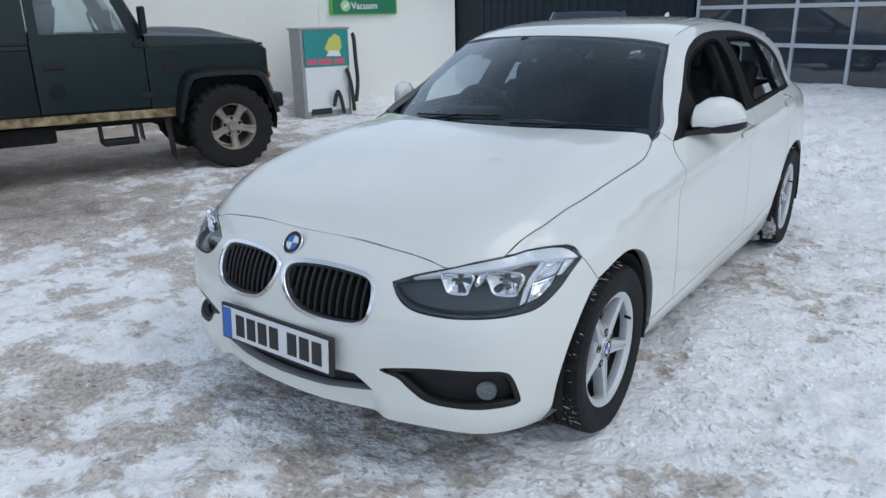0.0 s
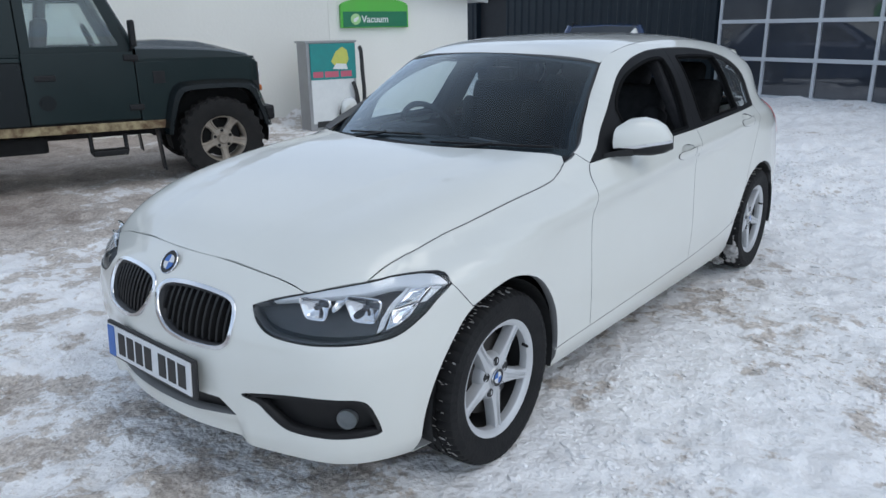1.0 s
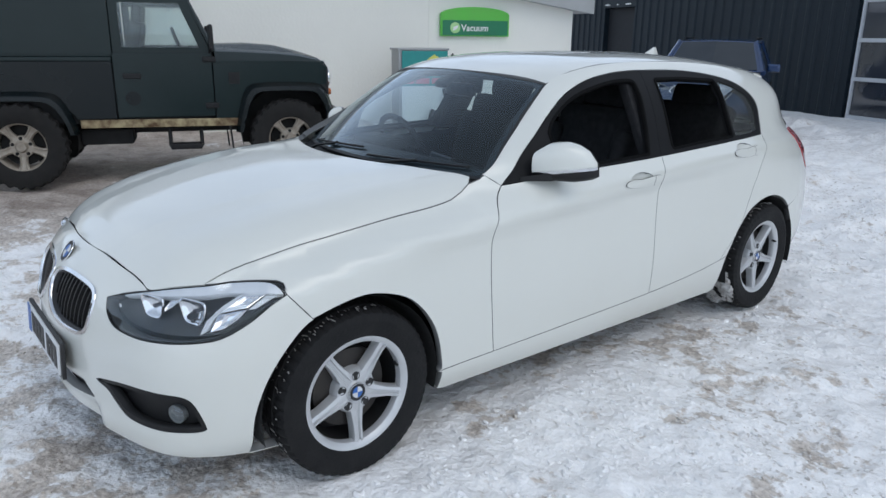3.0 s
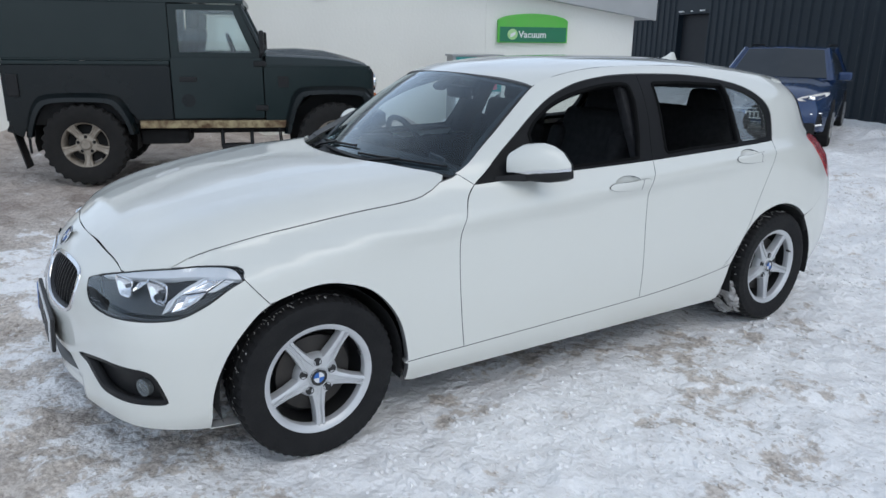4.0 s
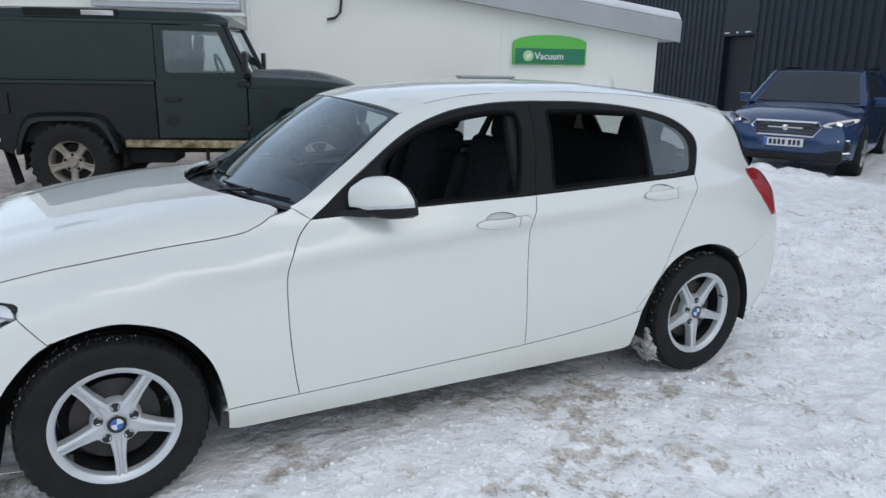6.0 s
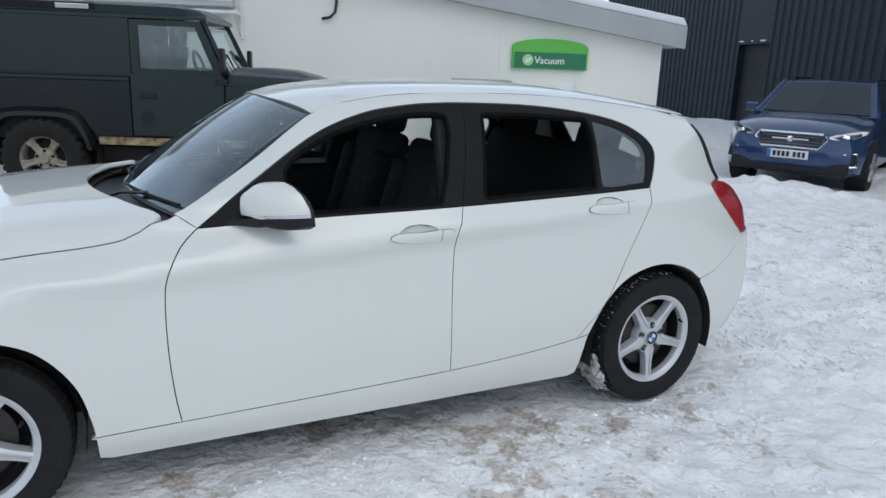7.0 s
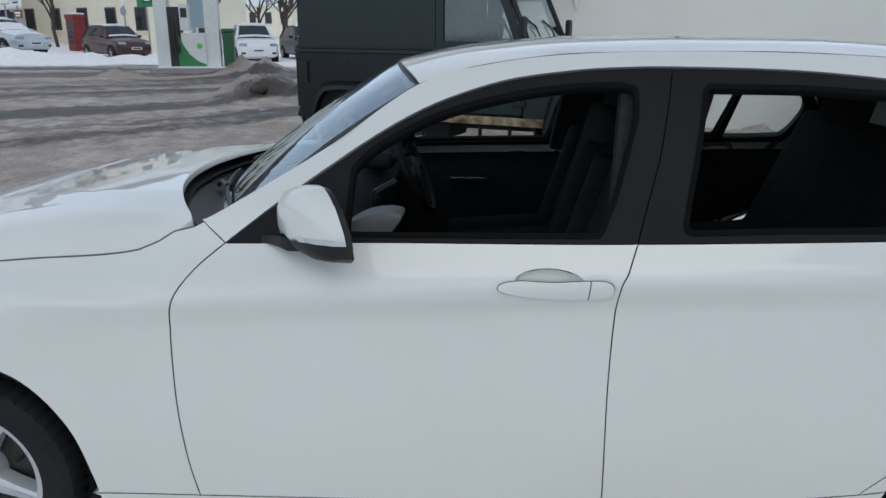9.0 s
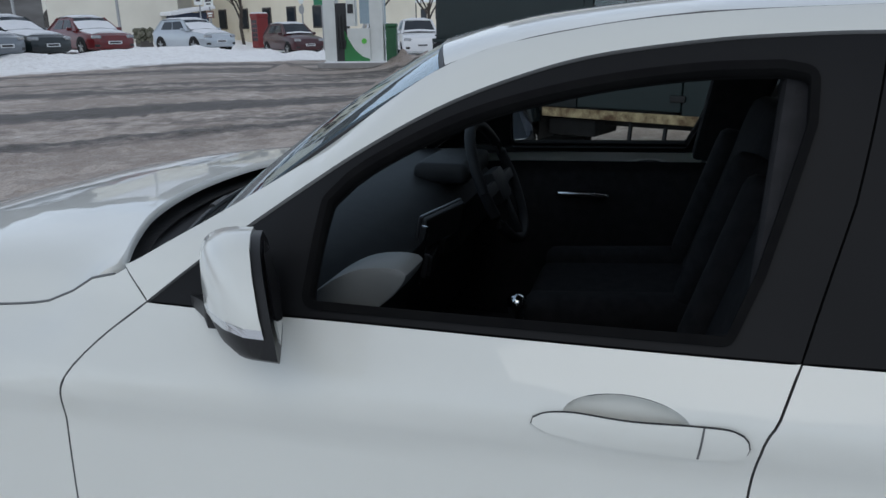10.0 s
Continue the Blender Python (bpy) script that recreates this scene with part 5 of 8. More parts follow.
ring_r = split + [q for q in dlo if q[0] > split[-1][0]] + [q for q in belt if q[0] > b1][::-1]
for side in (1, -1):
    m = (lambda q: q) if side == 1 else flip
    panel("window_frame", [m(ring_f), m(w_f)], body, PILLAR, doors["front_door", side], edge=0.018, gap=0.0015, depth=0.03, lift=-0.003, label="dark window surround")
    panel("window_frame", [m(ring_r), m(w_r), m(w_q)], body, PILLAR, doors["rear_door", side], edge=0.018, gap=0.0015, depth=0.03, lift=-0.003, label="dark window surround")
    q = panel("quarter_glass", [m(w_q)], body, FILMGLASS, doors["rear_door", side], edge=0.03, gap=0, depth=0.003, lift=-0.008)[0]
    if side == -1:
        for w, d in ((w_f, "front_door"), (w_r, "rear_door")):
            q = panel("door_glass", [m(w)], body, GLASS, doors[d, side], edge=0.04, gap=0, depth=0.003, lift=-0.010)[0]
    for d, w in (("front_door", w_f), ("rear_door", w_r)):
        panel("window_seal", [m(pulled(w, -0.007)), m(pulled(w, 0.004))], body, SEAL, doors[d, side], edge=0.018, gap=0, depth=0.02, lift=0.001)
# ---- the white hatchback: wheels, mirrors, handles, cabin ----
def wheel_rim():
    """The outer ring of an alloy wheel, its face towards +x."""
    bm = bmesh.new()
    lathe(bm, [(0.078, 0.221), (0.088, 0.217), (0.088, 0.209), (0.082, 0.196), (0.074, 0.187), (0.060, 0.184), (0.045, 0.186), (0.045, 0.206)], 72)
    bmesh.ops.recalc_face_normals(bm, faces=bm.faces)
    return bm


def wheel_hub():
    bm = bmesh.new()
    lathe(bm, [(0.066, 0.0005), (0.066, 0.036), (0.060, 0.041), (0.060, 0.076), (0.046, 0.084), (0.01, 0.084), (0.01, 0.0005)], 40)
    bmesh.ops.recalc_face_normals(bm, faces=bm.faces)
    return bm


def wheel_spoke(k):
    """One ridged spoke."""
    bm = bmesh.new()
    t = radians(-90 + 72 * k)
    d, w = Vector((0, math.cos(t), math.sin(t))), Vector((0, -math.sin(t), math.cos(t)))
    rows = []
    for r, wide, out in ((0.044, 0.070, 0.062), (0.08, 0.052, 0.067), (0.13, 0.039, 0.071), (0.17, 0.037, 0.075), (0.196, 0.042, 0.079)):
        pr = [(-0.5, -0.042), (-0.5, -0.012), (-0.44, -0.003), (-0.18, 0.001), (-0.08, -0.008), (0.08, -0.008), (0.18, 0.001), (0.44, -0.003), (0.5, -0.012), (0.5, -0.042)]
        rows.append([bm.verts.new(d * r + w * (a * wide) + Vector((out + b, 0, 0))) for a, b in pr])
    for u, v in zip(rows, rows[1:]):
        for j in range(10):
            bm.faces.new((u[j], u[(j + 1) % 10], v[(j + 1) % 10], v[j]))
    bm.faces.new(rows[0])
    bm.faces.new(rows[-1][::-1])
    bmesh.ops.recalc_face_normals(bm, faces=bm.faces)
    return bm


def tyre_mesh(rad=0.310, rim=0.206, wide=0.205, n=168, lug=0.007):
    """A tyre with cut shoulders and circumferential grooves."""
    h = wide / 2
    prof = [(-0.88, rim, 0), (-0.98, rim + 0.045, 0), (-1.02, rad - 0.04, 0), (-0.95, rad - 0.014, 0.5), (-0.80, rad - 0.004, 1), (-0.48, rad - 0.001, 1), (-0.46, rad - 0.009, 0), (-0.40, rad - 0.009, 0), (-0.38, rad, 0.4),
            (-0.05, rad, 0.4), (-0.04, rad - 0.009, 0), (0.04, rad - 0.009, 0), (0.05, rad, 0.4), (0.38, rad, 0.4), (0.40, rad - 0.009, 0), (0.46, rad - 0.009, 0), (0.48, rad - 0.001, 1), (0.80, rad - 0.004, 1), (0.95, rad - 0.014, 0.5),
            (1.02, rad - 0.04, 0), (1.0, rad - 0.048, 0), (0.98, rim + 0.045, 0), (0.94, rim + 0.022, 0), (0.90, rim + 0.012, 0), (0.84, rim, 0)]
    bm = bmesh.new()
    rings = []
    for k in range(n):
        t = 2 * math.pi * k / n
        cut = lug if k % 3 == 0 else 0.0
        rings.append([bm.verts.new((a * h, (r - cut * c) * math.cos(t), (r - cut * c) * math.sin(t))) for a, r, c in prof])
    m = len(prof)
    for k in range(n):
        u, v = rings[k], rings[(k + 1) % n]
        for i in range(m):
            bm.faces.new((u[i], u[(i + 1) % m], v[(i + 1) % m], v[i]))
    bmesh.ops.recalc_face_normals(bm, faces=bm.faces)
    return bm


def badge(parent, r, name="badge"):
    """A round badge facing +x: dark ring, blue and white quarters."""
    bm = bmesh.new()
    lathe(bm, [(0.0, 0.0005), (0.0, r), (0.003, r), (0.005, r * 0.94), (0.004, r * 0.90), (0.004, 0.0005)], 32)
    b = part(name, bm, INK, parent, smooth=40)
    bm = bmesh.new()
    lathe(bm, [(0.003, r * 0.92), (0.006, r * 0.96), (0.006, r), (0.003, r * 1.04)], 32)
    part("badge_ring", bm, CHROME, b, smooth=60)
    for k in range(4):
        bm = bmesh.new()
        pts = [(0, 0)] + [(0.62 * r * math.cos(radians(90 * k + a)), 0.62 * r * math.sin(radians(90 * k + a))) for a in np.linspace(2, 88, 8)]
        prism(bm, pts, "x", 0.004, 0.0055)
        part("badge_quarter", bm, BLUE if k % 2 else PLATE, b)
    return b


def flakes(bm, where, n, seed, lo, hi, streak=False):
    """Lumps of clinging snow at places given by a function of a random number generator."""
    g = random.Random(seed)
    for _ in range(n):
        at = where(g)
        d = Vector((0, at.y, at.z)).normalized()
        q = g.uniform(lo, hi) * g.uniform(0.5, 1)
        m = Matrix.Translation(at) @ d.to_track_quat("Z", "Y").to_matrix().to_4x4() @ pose(0, 0, 0, 0, 0, g.uniform(0, 360)) @ Matrix.Diagonal((q * g.uniform(0.7, 1.9), q * g.uniform(0.5, 1.1), q * 0.35, 1))
        if streak:
            m = Matrix.Translation(at) @ Matrix.Rotation(math.atan2(-d.y, d.z) + g.uniform(-0.3, 0.3), 4, "X") @ Matrix.Rotation(g.uniform(-0.35, 0.35), 4, "Z") @ Matrix.Diagonal((q * g.uniform(1.4, 3.4), q * 0.42, q * 0.30, 1))
            q *= 0.35
        r = bmesh.ops.create_icosphere(bm, subdivisions=2, radius=1.0, matrix=m)
        for v in r["verts"]:
            v.co += Vector([g.uniform(-0.45, 0.45) * q for _ in range(3)])
    return bm


first = part("wheel", wheel_rim(), ALLOY, car, "silver five-spoke alloy wheel", smooth=35)
part("hub", wheel_hub(), ALLOY, first, smooth=35)
for k in range(5):
    part("spoke", wheel_spoke(k), ALLOY, first, smooth=35)
tyre = part("tyre", tyre_mesh(), RUBBER, first, "black winter tyre with packed snow in the tread", smooth=30)
bm = bmesh.new()
lathe(bm, [(0.0, 0.0005), (0.0, 0.145), (0.015, 0.145), (0.02, 0.08), (0.02, 0.0005)], 40)
part("brake_disc", bm, material("brake_iron", (0.035, 0.033, 0.032), 0.5, 0.5, vary=(0.055, 0.048, 0.042), scale=20), first, smooth=40)
bm = bmesh.new()
lathe(bm, [(0.045, 0.193), (-0.08, 0.186), (-0.085, 0.212), (-0.08, 0.219), (-0.07, 0.205), (0.045, 0.205)], 56)
part("rim_barrel", bm, material("rim_barrel_grey", (0.02, 0.02, 0.021), 0.5, 0.3, vary=(0.03, 0.03, 0.03), scale=10), first, smooth=40)
bm = bmesh.new()
lathe(bm, [(-0.06, 0.0005), (-0.06, 0.18), (-0.05, 0.18), (-0.05, 0.0005)], 40)
part("wheel_back", bm, LINER, first)
for k in range(5):
    t = radians(90 + 72 * k)
    bm = bmesh.new()
    lathe(bm, [(0.0605, 0.0005), (0.0605, 0.0135), (0.062, 0.0135), (0.064, 0.0155), (0.058, 0.0155), (0.058, 0.0005)], 16, at=(0, 0.059 * math.cos(t), 0.059 * math.sin(t)))
    part("bolt_well", bm, INK, first)
cap = badge(first, 0.033, "hub_cap")
cap.location.x = 0.066
bm = bmesh.new()
rod(bm, (0.07, 0.175 * math.cos(radians(22)), 0.175 * math.sin(radians(22))), (0.095, 0.170 * math.cos(radians(22)), 0.170 * math.sin(radians(22))), 0.006, 0.005)
part("valve", bm, BLACK, first)


def on_tread(g):
    t = radians(g.uniform(70, 235))
    return Vector((g.choice((g.uniform(-0.06, 0.06), g.uniform(0.05, 0.094))), 0.312 * math.cos(t), 0.312 * math.sin(t)))


sn = part("tread_snow", flakes(bmesh.new(), on_tread, 95, 3, 0.002, 0.0062, True), SNOWBIT, first, "packed snow", smooth=80)
tagged(sn, kind="stuff")
first.matrix_local = pose(0.766, 0.010, 0.304)
for x, y in ((0.760, 2.704), (-0.766, 0.010), (-0.760, 2.704)):
    last = copy_thing(first, pose(x, y, 0.304, 0, 0, 0 if x > 0 else 180))
    if x > 0:
        rear = last


def on_shoulder(g):
    t = radians(g.uniform(188, 232))
    r = 0.318 + g.uniform(0, 0.02)
    return Vector((g.uniform(-0.09, 0.085), r * math.cos(t), r * math.sin(t)))


clod = part("packed_snow", flakes(bmesh.new(), on_shoulder, 46, 8, 0.012, 0.034), SNOWBIT, rear, "lumps of snow packed against the tyre", smooth=70)
tagged(clod, kind="stuff")

for y, x1 in ((0.0, 0.845), (2.69, 0.85)):
    for side in (1, -1):
        bm = bmesh.new()
        arc = [(y + 0.352 * math.cos(radians(a)), 0.305 + 0.352 * math.sin(radians(a))) for a in np.linspace(-14, 194, 30)]
        u = [bm.verts.new((side * x1, *p)) for p in arc]
        v = [bm.verts.new((side * 0.50, *p)) for p in arc]
        for i in range(29):
            bm.faces.new((u[i], u[i + 1], v[i + 1], v[i]))
        bm.faces.new(v)
        part("wheel_liner", bm, LINER, car)
bm = boxed((1.56, 1.86, 0.14), (0, 1.345, 0.25), bevel=0.03)
box(bm, (0.96, 4.0, 0.12), (0, 1.37, 0.26), bevel=0.03)
part("underbody", bm, LINER, car)
for side in (1, -1):
    bm = boxed((0.07, 0.02, 0.09), (side * 0.78, 3.045, 0.265), (15, 0, 0), bevel=0.008)
    part("mud_deflector", bm, BLACK, car)

# dark lining behind the outer panels
lin = by_y([(0.42, 0.20), (1.4, 0.19), (2.24, 0.20), (2.27, 0.40), (2.40, 0.62), (2.69, 0.72), (3.0, 0.62), (3.12, 0.68), (3.05, 0.96), (2.64, 0.985), (1.7, 0.952), (0.9, 0.935), (0.60, 0.90), (0.3, 0.80), (-0.05, 0.79), (-0.30, 0.70), (-0.25, 0.63), (0.0, 0.70), (0.27, 0.62), (0.40, 0.36)])
panel("side_lining", [lin], body, CABIN, car, mirror=True, lift=-0.045, edge=0.03, step=0.06, gap=0, depth=0.002, label="black door and wing lining")
pil = flank(RAIL[1:]) + by_y([(2.95, 1.22), (2.8, 1.05), (2.66, 1.0)]) + dlo[::-1][1:]
panel("pillar_lining", [pil], body, DASH, car, mirror=True, lift=-0.035, edge=0.03, step=0.06, gap=0.004, depth=0.002, label="dark pillar trim")
lining = [(x * 0.97, y + 0.03) for x, y in w_top] + [(x, y) for x, y in r_side] + [(-x, y) for x, y in r_side[::-1]]
panel("headlining", [lining], roof, DASH, car, lift=-0.045, step=0.08, gap=0.01, depth=0.002, label="dark roof lining")

# number plate in its holder, characters as plain bars
py, pz = -0.787, 0.434
pl = part("plate_holder", boxed((0.552, 0.014, 0.132), (0, 0, 0), (-4, 0, 0), bevel=0.005), INK, car, "black number plate holder")
pl.location = (-0.006, py, pz)
part("plate_face", boxed((0.520, 0.006, 0.111), (0, -0.010, 0.002), (-4, 0, 0), bevel=0.002), PLATE, pl, "white plate with dark bars")
part("plate_band", boxed((0.045, 0.003, 0.109), (-0.236, -0.0135, 0.002), (-4, 0, 0)), BLUE, pl)
for x in (-0.166, -0.108, -0.050, 0.008, 0.096, 0.154, 0.212):
    part("plate_bar", boxed((0.044, 0.003, 0.078), (x, -0.0135, 0.002), (-4, 0, 0), bevel=0.001), INK, pl)
b = badge(car, 0.041)
c = body(0.0, 0.738)
b.matrix_local = Matrix.Translation(Vector((0, float(c[1]) - 0.003, 0.738))) @ pose(0, 0, 0, 0, -36, -90)

# aerial fin
bm = bmesh.new()
rows = []
for y, h, w in ((2.60, 0.003, 0.012), (2.66, 0.016, 0.025), (2.71, 0.040, 0.026), (2.745, 0.062, 0.022), (2.765, 0.064, 0.018), (2.78, 0.045, 0.020), (2.80, 0.003, 0.022)):
    z = float(pchip(ROOF_Z, np.array(y))) - 0.004
    rows.append([bm.verts.new((a * w, y, z + b * h)) for a, b in ((-1, 0), (-0.55, 0.6), (-0.16, 1), (0.16, 1), (0.55, 0.6), (1, 0))])
for u, v in zip(rows, rows[1:]):
    for j in range(5):
        bm.faces.new((u[j], u[j + 1], v[j + 1], v[j]))
bmesh.ops.recalc_face_normals(bm, faces=bm.faces)
part("aerial", bm, PAINT, car, "white shark-fin aerial", smooth=60)


# door mirrors
def mirror_shell(z_lo, z_hi, grow=0.0, x0=0.0, x1=1.0):
    """A slice of the mirror housing between two heights."""
    bm = bmesh.new()
    secs = [(0.781, 0.887, 0.982, 0.985, 1.016), (0.795, 0.869, 0.990, 0.958, 1.069), (0.828, 0.883, 1.007, 0.948, 1.093), (0.872, 0.915, 1.029, 0.944, 1.096), (0.909, 0.952, 1.047, 0.944, 1.086), (0.940, 0.991, 1.063, 0.951, 1.063), (0.964, 1.035, 1.075, 0.966, 1.020)]
    rows = []
    for x, yf, yr, zl, zh in secs:
        if grow:
            x, yf, yr, zh = 0.872 + (x - 0.872) * (1 + grow * 6), yf - grow, yr - 0.014, zh + grow
        zm, hh = (zl + zh) / 2, (zh - zl) / 2
        row = []
        for t in np.linspace(0, math.pi, 17):
            y = yr - (yr - yf) * abs(math.sin(t)) ** (0.75 if math.cos(t) > 0 else 0.38)
            z = zm + hh * (1 if math.cos(t) >= 0 else -1) * abs(math.cos(t)) ** (0.62 if math.cos(t) > 0 else 0.55)
            z = min(max(z, z_lo + 0.16 * (x - 0.872)), z_hi + 0.16 * (x - 0.872))
            y -= 0.17 * max(0.0, z - 0.985) * (y - yf) / (yr - yf)
            row.append(bm.verts.new((x, y, z)))
        rows.append(row)
    for u, v in zip(rows, rows[1:]):
        for j in range(17):
            bm.faces.new((u[j], u[(j + 1) % 17], v[(j + 1) % 17], v[j]))
    bm.faces.new(rows[0])
    bm.faces.new(rows[-1][::-1])
    bmesh.ops.dissolve_degenerate(bm, dist=1e-4, edges=bm.edges)
    bmesh.ops.recalc_face_normals(bm, faces=bm.faces)
    return bm


for side in (1, -1):
    door = doors["front_door", side]
    m = part("mirror_housing", mirror_shell(0.90, 1.2, 0.0), BLACK, door, "door mirror with white cap and black base", smooth=45)
    kids = [part("mirror_cap", mirror_shell(0.992, 1.2, 0.004), PAINT, m, smooth=45)]
    kids.append(part("repeater", mirror_shell(0.980, 0.992, 0.0042), CHROME, m, "clear indicator strip", smooth=45))
    bm = bmesh.new()
    pts = [Vector((0.795, 0.990, 0)), Vector((0.958, 1.072, 0))]
    q = [(0.03, 1.0), (0.10, 1.06), (0.35, 1.088), (0.6, 1.082), (0.88, 1.05), (0.98, 1.01), (0.96, 0.985), (0.8, 0.970), (0.3, 0.968), (0.08, 0.978)]
    v = [bm.verts.new((pts[0] + (pts[1] - pts[0]) * a).to_3d() + Vector((0, 0.003 - 0.17 * max(0.0, z - 0.985), z))) for a, z in q]
    bm.faces.new(v)
    bmesh.ops.solidify(bm, geom=bm.faces[:], thickness=0.004)
    kids.append(part("mirror_glass", bm, REFLECT, m))
    bm = bmesh.new()
    rows = []
    for x, y0, y1, z0, z1 in ((0.778, 0.82, 0.985, 0.946, 0.964), (0.800, 0.845, 0.985, 0.948, 0.970), (0.825, 0.875, 0.995, 0.949, 0.975), (0.86, 0.905, 1.010, 0.950, 0.98)):
        rows.append([bm.verts.new(p) for p in ((x, y0, z0), (x, y1, z0), (x, y1, z1), (x, y0, z1))])
    for u, w in zip(rows, rows[1:]):
        for j in range(4):
            bm.faces.new((u[j], u[(j + 1) % 4], w[(j + 1) % 4], w[j]))
    bm.faces.new(rows[0])
    bm.faces.new(rows[-1])
    bmesh.ops.recalc_face_normals(bm, faces=bm.faces)
    kids.append(part("mirror_arm", bm, BLACK, m, smooth=50))
    if side == -1:
        for o in [m] + kids:
            for v in o.data.vertices:
                v.co.x = -v.co.x
            o.data.flip_normals()

# wipers
for x0, x1, b0, b1, bend in ((0.14, 0.88, 0.005, 0.045, 0.02), (-0.70, 0.04, 0.01, 0.06, 0.02)):
    arm = bmesh.new()
    q = [screen(np.array(a), np.array(b)) for a, b in zip(np.linspace(x0, x1, 10), np.linspace(b0, b1, 10))]
    tube(arm, [Vector(p) + Vector((0, -0.006, 0.010)) for p in q], 0.0055, 6)
    w = part("wiper", arm, BLACK, car, "black wiper", smooth=60)
    arm = bmesh.new()
    p0 = Vector(cowl(np.array(x0 - 0.02), np.array(0.4))) + Vector((0, 0, 0.004))
    tube(arm, [p0, p0.lerp(Vector(q[4]), 0.5) + Vector((0, -0.008, 0.014)), Vector(q[5]) + Vector((0, -0.008, 0.014))], 0.007, 6)
    part("wiper_arm", arm, BLACK, w, smooth=60)

# rear-view mirror and its sensor housing behind the windscreen
bm = boxed((0.235, 0.035, 0.062), (0.0, 1.165, 1.245), (14, 0, -8), bevel=0.014, seg=3)
rvm = part("rear_view_mirror", bm, BLACK, car, "black rear-view mirror", smooth=50)
part("sensor_housing", boxed((0.085, 0.12, 0.03), (0.0, 1.085, 1.298), (34, 0, 0), bevel=0.01, seg=3), DASH, rvm, smooth=50)
part("mirror_face", boxed((0.215, 0.004, 0.048), (0.003, 1.184, 1.240), (14, 0, -8), bevel=0.001), REFLECT, rvm)

# cabin
bm = boxed((1.40, 2.2, 0.06), (0, 1.6, 0.34), bevel=0.02)
box(bm, (0.24, 1.5, 0.22), (0, 1.35, 0.45), bevel=0.04)
part("cabin_floor", bm, CABIN, car, "black carpeted cabin floor")
bm = bmesh.new()
prism(bm, [(0.66, 0.50), (0.64, 0.93), (0.72, 0.962), (0.84, 0.962), (0.93, 0.935), (0.99, 0.87), (0.97, 0.74), (0.92, 0.68), (0.90, 0.50)], "x", -0.70, 0.70, 0.012)
dash = part("dashboard", bm, DASH, car, "black dashboard with centre screen", smooth=40)
part("dash_end", prism(bmesh.new(), curve([(0.95, 0.920), (1.01, 0.966), (1.06, 0.990), (1.115, 0.996), (1.142, 0.986), (1.12, 0.950), (1.08, 0.915)], 0.02), "x", 0.58, 0.67, 0.008), GREY, dash, "light grey curved dashboard end panel", 50)
part("centre_screen", boxed((0.20, 0.02, 0.084), (0.04, 1.008, 0.893), (-14, 0, -12), bevel=0.006), INK, dash)
part("screen_rim", boxed((0.210, 0.008, 0.094), (0.04, 1.002, 0.893), (-14, 0, -12), bevel=0.003), STEEL_DARK, dash)
for x in (0.08, -0.08):
    vent = part("air_vent", boxed((0.10, 0.02, 0.055), (x, 0.995, 0.812), (-10, 0, 8 if x > 0 else -8), bevel=0.005), BLACK, dash)
    part("vent_bezel", boxed((0.108, 0.012, 0.063), (x, 0.988, 0.812), (-10, 0, 8 if x > 0 else -8), bevel=0.003), STEEL_DARK, vent)
part("vent_trim", boxed((0.012, 0.02, 0.16), (0.13, 0.985, 0.84), (-12, 10, 0), bevel=0.004), CHROME, dash)
bm = boxed((0.30, 0.16, 0.06), (-0.37, 0.93, 0.965), bevel=0.025, seg=3)
part("instrument_hood", bm, DASH, dash, smooth=50)
bm = bmesh.new()
rim = [(0.18 * math.cos(t), 0.18 * math.sin(t)) for t in np.linspace(0, 2 * math.pi, 33)]
tube(bm, [(a, 0, c) for a, c in rim], 0.016, 10)
box(bm, (0.13, 0.05, 0.10), (0, -0.01, -0.01), bevel=0.02)
box(bm, (0.34, 0.02, 0.035), (0, 0, -0.005), bevel=0.008)
box(bm, (0.035, 0.02, 0.16), (0, 0, -0.09), bevel=0.008)
sw = part("steering_wheel", bm, DASH, car, "black three-spoke steering wheel", smooth=50)
sw.matrix_local = pose(-0.37, 1.07, 0.925, 24, 0, 0)
bm = bmesh.new()
rod(bm, (-0.37, 0.92, 0.82), (-0.37, 1.09, 0.895), 0.035, 0.03)
part("steering_column", bm, BLACK, sw).matrix_local = sw.matrix_local.inverted()
bm = bmesh.new()
rod(bm, (-0.24, 1.04, 0.90), (-0.14, 1.06, 0.92), 0.007, 0.009)
part("stalk", bm, CHROME, sw).matrix_local = sw.matrix_local.inverted()
bm = bmesh.new()
rod(bm, (0, 1.21, 0.56), (0, 1.20, 0.66), 0.03, 0.011)
lever = part("gear_lever", bm, BLACK, car, "gear lever with a bright-topped knob", smooth=50)
bm = bmesh.new()
lathe(bm, [(0.64, 0.0005), (0.645, 0.018), (0.68, 0.026), (0.70, 0.024), (0.708, 0.012), (0.71, 0.0005)], 20, "z", (0, 1.197, 0))
part("gear_knob", bm, CHROME, lever, smooth=60)


